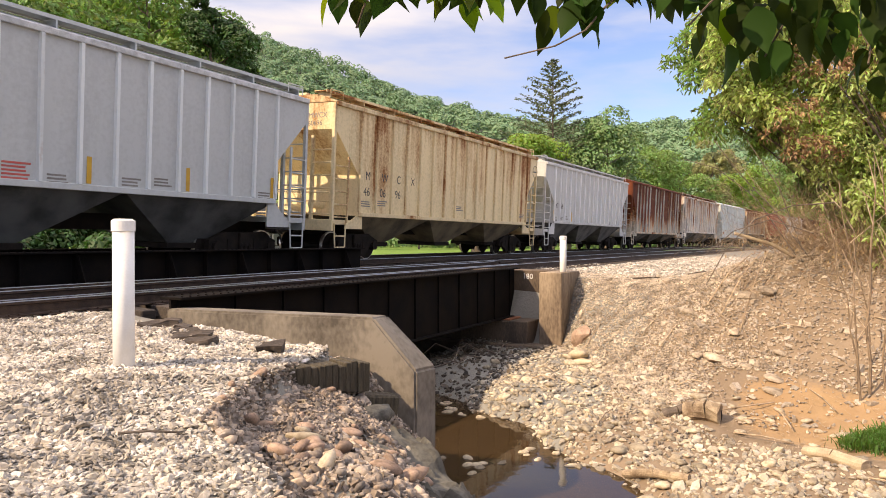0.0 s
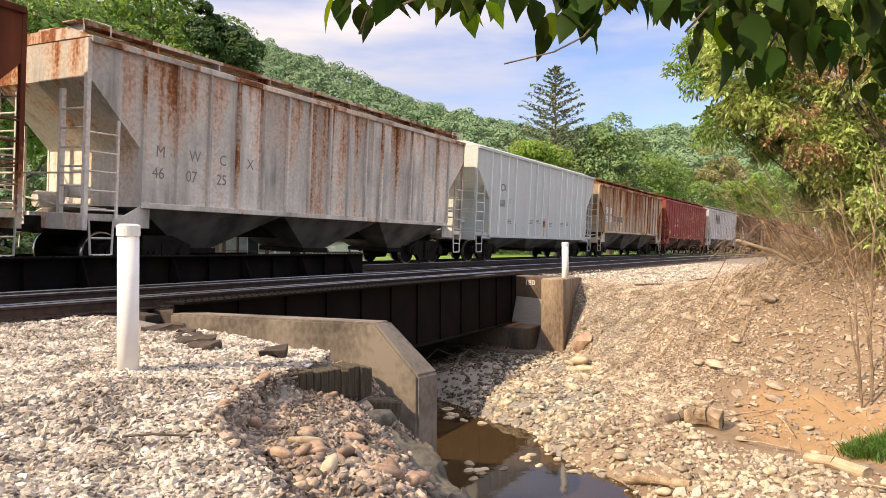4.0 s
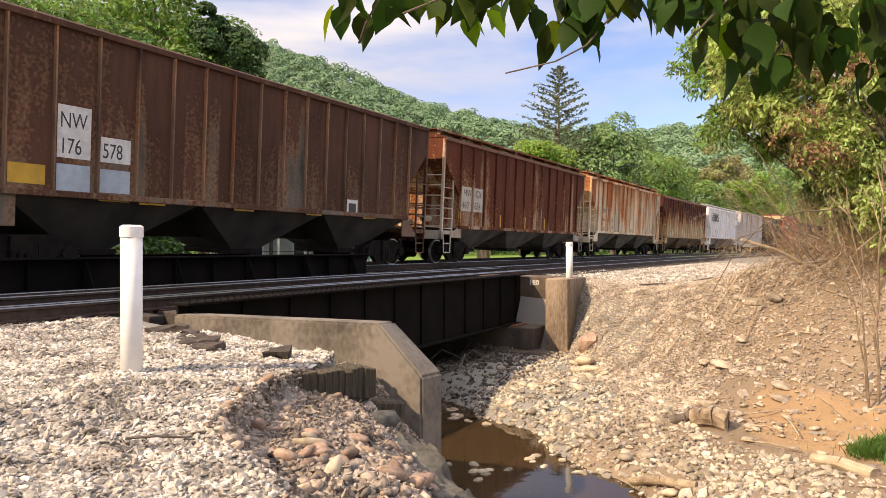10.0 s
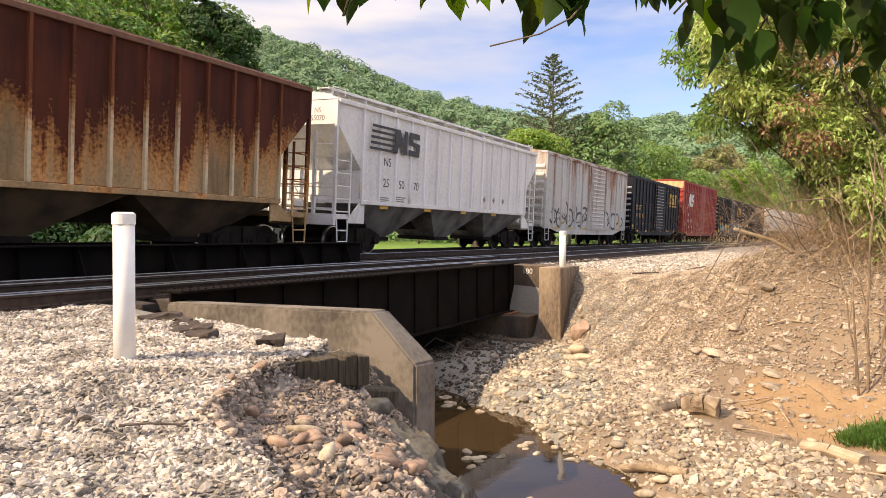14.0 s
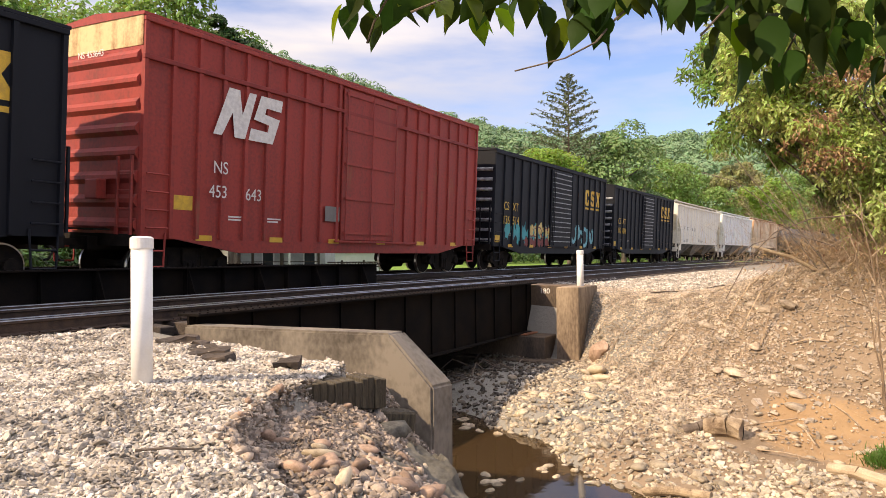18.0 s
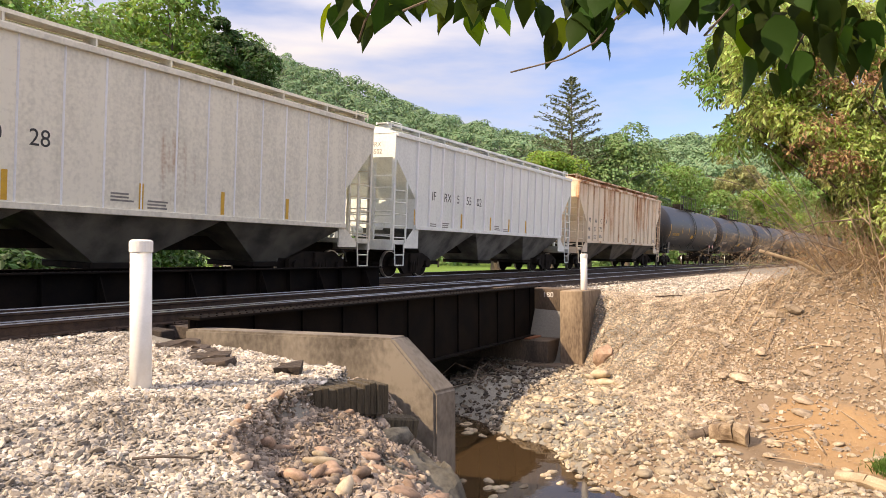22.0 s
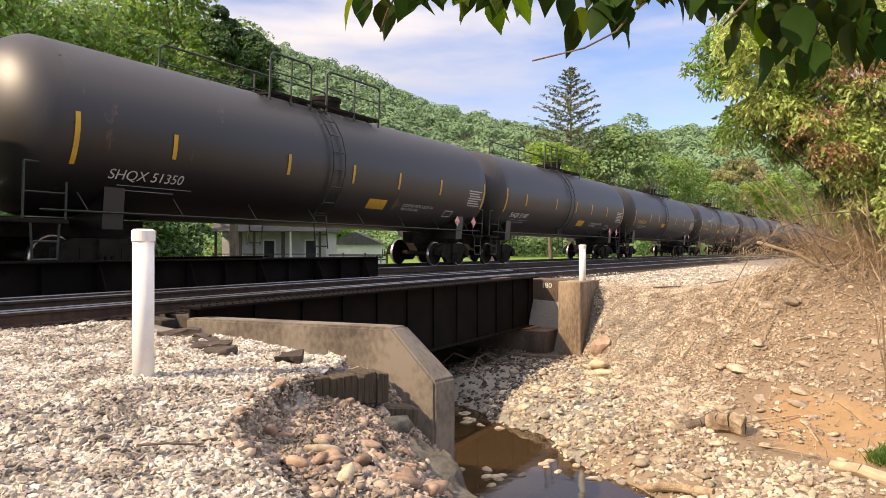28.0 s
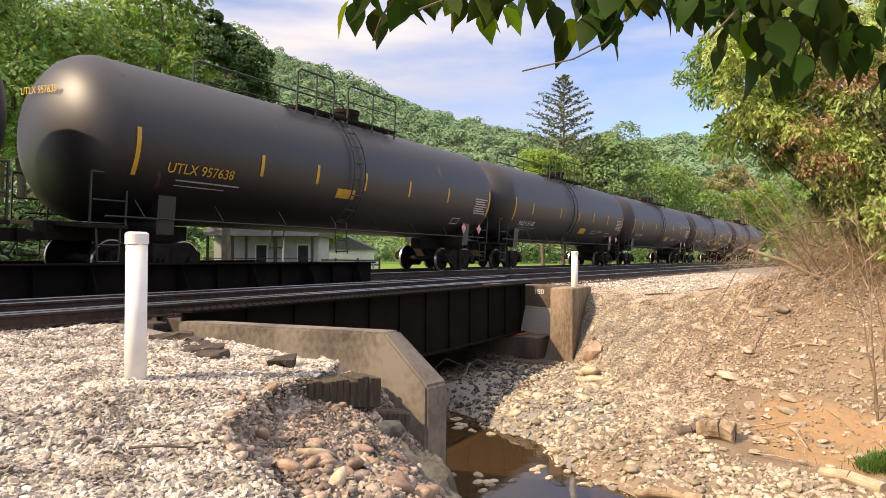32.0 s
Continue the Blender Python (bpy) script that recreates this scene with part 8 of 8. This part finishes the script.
def make_logs():
    log([on_ground(10.98, 1.22, 0.11), on_ground(11.0, 1.38, 0.12), on_ground(11.04, 1.55, 0.10), on_ground(11.08, 1.72, 0.06)], 0.15, "short hollow sawn log on the creek bed", M_OLDLOG, True)
    log([on_ground(11.0, 2.0, 0.03), on_ground(11.05, 1.82, 0.08), on_ground(11.22, 1.6, 0.14)], 0.07, "broken bark beside the sawn log", M_BARK)
    log([on_ground(10.05, 0.08, 0.05), on_ground(9.85, -0.22, 0.07), on_ground(9.62, -0.56, 0.04)], 0.085, "pale fallen log on the creek bank", M_PALEWOOD)
    log([on_ground(8.92, 2.1, 0.05), on_ground(8.78, 1.7, 0.08), on_ground(8.62, 1.28, 0.05)], 0.06, "short brown driftwood stick among cobbles", M_OLDLOG)
    rng = random.Random(8)
    for k in range(26):
        x, y = (rng.uniform(12, 17), rng.uniform(-1.5, 4.5)) if k < 16 else (rng.uniform(9, 12.5), rng.uniform(-2, 3))
        a, L = rng.uniform(0, 3.1), rng.uniform(0.35, 1.1)
        twig_thing("stick", [on_ground(x, y, 0.05), on_ground(x + 0.5 * L * math.cos(a), y + 0.5 * L * math.sin(a), 0.07 + rng.random() * 0.05), on_ground(x + L * math.cos(a), y + L * math.sin(a), 0.04)], 0.012, "thin dry stick lying on the bank", M_TWIG, "stick")
    for k in range(14):
        x, y = rng.uniform(12.5, 15.5), rng.uniform(6.2, 7.2)
        a, L = rng.uniform(0, 3.1), rng.uniform(0.6, 1.4)
        twig_thing("stick", [on_ground(x, y, 0.06), on_ground(x + 0.5 * L * math.cos(a), y + 0.4 * L * math.sin(a), 0.25 * rng.random() + 0.08), on_ground(x + L * math.cos(a), y + 0.6 * L * math.sin(a), 0.05)], 0.015, "flood debris stick lodged under the bridge", M_BARK, "stick")
    for x, y, a, L in ((17.8, 4.0, -0.5, 1.0), (18.6, 3.6, 0.2, 0.8), (20.5, 3.1, -0.3, 1.2), (2.72, 3.57, -0.7, 0.33)):
        twig_thing("stick", [on_ground(x, y, 0.05), on_ground(x + 0.5 * L * math.cos(a), y + 0.5 * L * math.sin(a), 0.06), on_ground(x + L * math.cos(a), y + L * math.sin(a), 0.05)], 0.02 if x > 10 else 0.009, "dark broken stick on the gravel", M_BARK, "stick")


def make_grass():
    rng = np.random.default_rng(44)
    for cx, cy, n, r in ((10.55, -0.55, 800, 0.2), (10.8, -0.78, 1300, 0.24), (10.5, -1.05, 1500, 0.3)):
        p = rng.normal(0, 1, (n, 2)) * r * 0.6 + np.array([cx, cy])
        z = ground_height(p[:, 0], p[:, 1])
        h = rng.uniform(0.05, 0.14, n)
        a = rng.uniform(0, 6.28, n)
        d = np.stack([np.cos(a), np.sin(a), np.zeros(n)], 1) * 0.008
        base = np.concatenate([p, z[:, None]], 1)
        tip = base + np.stack([rng.normal(0, 0.06, n), rng.normal(0, 0.06, n), h], 1)
        mid = (base + tip) / 2 + np.array([0, 0, 0.02])
        v = np.stack([base - d, base + d, mid + d * 0.8, mid - d * 0.8, tip], 1).reshape(-1, 3)
        i = (np.arange(n) * 5)[:, None]
        me = bpy.data.meshes.new("grass")
        me.from_pydata(v.tolist(), [], (i + [[0, 1, 2, 3]]).tolist() + (i + [[3, 2, 4]]).tolist())
        me.materials.append(M_GRASS)
        tagged(new("grass", me), "tuft of fresh green grass beside the creek", "grass", kind="stuff")
    # straw-coloured stalks strewn on the dirt
    n = 2600
    p = area_points(rng, n, 10.0, 16.5, -2.5, 2.2, lambda x, y: x > 10.2)
    z = ground_height(p[:, 0], p[:, 1]) + 0.02
    a = rng.uniform(0, 3.14, len(p))
    L = rng.uniform(0.05, 0.22, len(p))
    base = np.concatenate([p, z[:, None]], 1)
    d = np.stack([np.cos(a), np.sin(a), rng.normal(0.1, 0.25, len(p))], 1) * L[:, None]
    w = np.stack([-np.sin(a), np.cos(a), np.zeros(len(p))], 1) * 0.004
    v = np.stack([base - w, base + w, base + d + w * 0.4, base + d - w * 0.4], 1).reshape(-1, 3)
    me = bpy.data.meshes.new("straw")
    me.from_pydata(v.tolist(), [], (np.arange(len(p))[:, None] * 4 + [[0, 1, 2, 3]]).tolist())
    me.materials.append(M_TWIG)
    tagged(new("straw", me), "dry straw and stalks strewn on the dirt bank", "dead grass", kind="stuff")


def make_house():
    """The white house across the lawn, glimpsed under the train."""
    h = thing("house", "low white outbuilding with a dark roof across the lawn", "house")
    h.matrix_world = pose(*far_place(62, -9.0), -0.9, 0, 0, 28)
    white = surface("white_siding", (0.78, 0.77, 0.73), (0.68, 0.67, 0.63), 1.5, 0.7, bump=0.1)
    part("wall", box(B(), -1.7, 1.7, -2.2, 2.2, 0, 1.95), white, h)
    part("roof", prism(B(), [(-2.5, 1.9), (2.5, 1.9), (0, 3.0)], "x", -1.95, 1.95), surface("grey_shingles", (0.12, 0.11, 0.11), bump=0.3), h)
    glass = surface("dark_window_glass", (0.03, 0.035, 0.04), (0.05, 0.055, 0.06), 2, 0.1, bump=0)
    for x in (-0.9, 0.7):
        w = part("window", box(B(), x - 0.5, x + 0.5, -2.24, -2.19, 0.8, 1.6), white, h)
        part("pane", box(B(), x - 0.42, x + 0.42, -2.26, -2.235, 0.88, 1.52), glass, w)
    g = thing("house", "grey clapboard house with a dark-posted front porch", "house")
    g.matrix_world = pose(*far_place(45, -12.4), -0.95, 0, 0, -62.2)
    grey = surface("grey_clapboard", (0.50, 0.50, 0.49), (0.38, 0.38, 0.37), 1.5, 0.7, bump=0.1)
    part("wall", box(B(), -3.6, 3.4, 2.0, 6.0, 0, 2.8), grey, g)
    for k in range(14):
        part("clapboard", box(B(), -3.62, 3.42, 1.975, 2.0, 0.2 * k, 0.2 * k + 0.17), grey, g)
    part("roof", prism(B(), [(0.2, 2.7), (6.4, 2.7), (4.0, 4.2)], "x", -3.9, 3.7), surface("grey_shingles", (0.12, 0.11, 0.11), bump=0.3), g)
    part("porch_floor", box(B(), -3.6, 3.4, 0.3, 2.0, 0.0, 0.35), M_TIE, g)
    for x, r in ((-3.5, 0.07), (-1.9, 0.09), (-1.0, 0.07), (0.9, 0.10), (1.4, 0.06), (3.3, 0.07)):
        part("porch_post", box(B(), x - r, x + r, 0.4, 0.55, 0.35, 2.7), M_TIE if x != 1.4 else white, g)
    for z in (0.85, 1.2):
        part("porch_rail", box(B(), -3.5, 3.3, 0.44, 0.5, z, z + 0.06), M_TIE, g)
    for x in (-0.4, 2.4):
        w = part("window", box(B(), x - 0.42, x + 0.42, 1.93, 1.98, 0.9, 2.2), white, g)
        part("pane", box(B(), x - 0.34, x + 0.34, 1.915, 1.935, 0.98, 2.12), glass, w)
    s = thing("street_sign", "small green sign on a post", "sign")
    s.matrix_world = pose(*far_place(46, -5.2), -0.95, 0, 0, 28)
    part("pole", rod(B(), (0, 0, 0), (0, 0, 1.1), 0.03, 8), M_PALEWOOD, s)
    part("board", bevel(box(B(), -0.35, 0.35, -0.02, 0.02, 0.72, 1.15), 0.005), surface("green_sign", (0.03, 0.28, 0.16), (0.03, 0.22, 0.13), 3, 0.4, bump=0), s)
    f = thing("paddock_fence", "weathered wooden rail fence along the lawn", "fence")
    for k in range(9):
        x, y = far_place(48, -17 + 1.5 * k)
        o = part("fence_post", bevel(box(B(), -0.06, 0.06, -0.06, 0.06, -1.2, 0.35), 0.01), M_TIE, f)
        o.matrix_basis = pose(x, y, 0, 0, 0, 28)
        if k < 8:
            for z in (-0.45, -0.1, 0.2):
                r = part("fence_rail", box(B(), 0.03, 1.47, -0.02, 0.02, z - 0.05, z + 0.05), M_TIE, f)
                r.matrix_basis = pose(x, y, 0, 0, 0, -62.2)


def make_bridge_details(ab):
    m_rust = surface("rusty_bearing", (0.30, 0.11, 0.05), (0.16, 0.06, 0.03), 5, 0.9, bump=0.4)
    d = tagged(new("bridge_deck"), "dark timber deck carrying the tracks, widened to shade the creek", "bridge deck")
    # plates shut out light below; the unseen third is added only for that
    for y0, y1 in ((7.05, 11.3), (11.4, 15.65), (15.75, 19.5)):
        part("deck_shade_plate", box(B(), 4.6, 17.3, y0, y1, -0.56, -0.53), M_IRON, d)
    part("bearing", bevel(box(B(), 16.3, 17.2, 6.7, 7.35, -1.42, -1.385), 0.01), m_rust, ab)
    part("bearing_shoe", bevel(box(B(), 16.45, 17.05, 6.6, 7.3, -1.9, -1.43), 0.02), m_rust, ab)
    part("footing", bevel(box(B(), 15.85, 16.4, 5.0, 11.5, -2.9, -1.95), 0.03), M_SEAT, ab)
    # flat grey plate stands for a niche in the wall
    b = B()
    box(b, 17.36, 17.385, 6.02, 6.22, -0.50, -0.30)
    nic = part("niche_plate", b, M_GREYPATCH, ab)
    o = letters(ab, "180", 0.14, 0, 0, 0, M_WHITE, turn=Matrix.Translation((17.376, 6.78, -0.42)) @ Matrix.Rotation(-math.pi / 2, 4, "Z") @ Matrix.Rotation(math.pi / 2, 4, "X"))


make_stones()
make_loose_stones()
make_wet_stones()
make_boulders()
make_timbers()
make_logs()
make_grass()
make_house()
make_bridge_details(ABUTMENT)


# ---- what moves ----
def motions():
    for c, s in CARS:
        walk(c, [(t, car_pose(s - run(t))) for t in range(33)])
    # the wheels roll with the train; those that stand alike under their bogies share one set of keys
    first = {}
    for w, k in WHEELS:
        if k not in first:
            x = (-0.89, 0.89)[k]
            walk(w, [(f / FPS, Matrix.Translation((x, 0, 0.424)) @ Matrix.Rotation(-run(f / FPS) / 0.424, 4, "Y")) for f in range(0, 32 * FPS + 1)])
            first[k] = w.animation_data
        else:
            w.rotation_mode = "QUATERNION"
            ad = w.animation_data_create()
            ad.action = first[k].action
            ad.action_slot = first[k].action_slot
    # the bough swings a few centimetres in the wind: seconds, across, up
    walk(BOUGH, [(t, Matrix.Translation(OVER * u + Vector((0, 0, z)))) for t, u, z in ((0, 0.000, 0.000), (1, -0.014, 0.002), (2, -0.026, 0.004), (3, -0.011, 0.001), (6, -0.002, 0.046), (7, 0.007, 0.047), (8, 0.013, 0.007), (9, 0.004, 0.015), (10, -0.017, -0.025), (11, -0.004, 0.029), (12, -0.070, -0.027), (13, -0.055, 0.007), (14, -0.049, 0.018), (17, -0.032, 0.005), (18, -0.011, 0.008), (19, -0.045, -0.033), (20, -0.034, 0.013), (21, -0.036, -0.017), (22, -0.049, 0.003), (23, -0.021, -0.005), (24, -0.024, -0.005), (25, -0.035, -0.003), (28, 0.007, 0.017), (29, 0.006, 0.043), (30, -0.002, 0.022), (31, -0.017, 0.005), (32, -0.007, 0.008))])


motions()
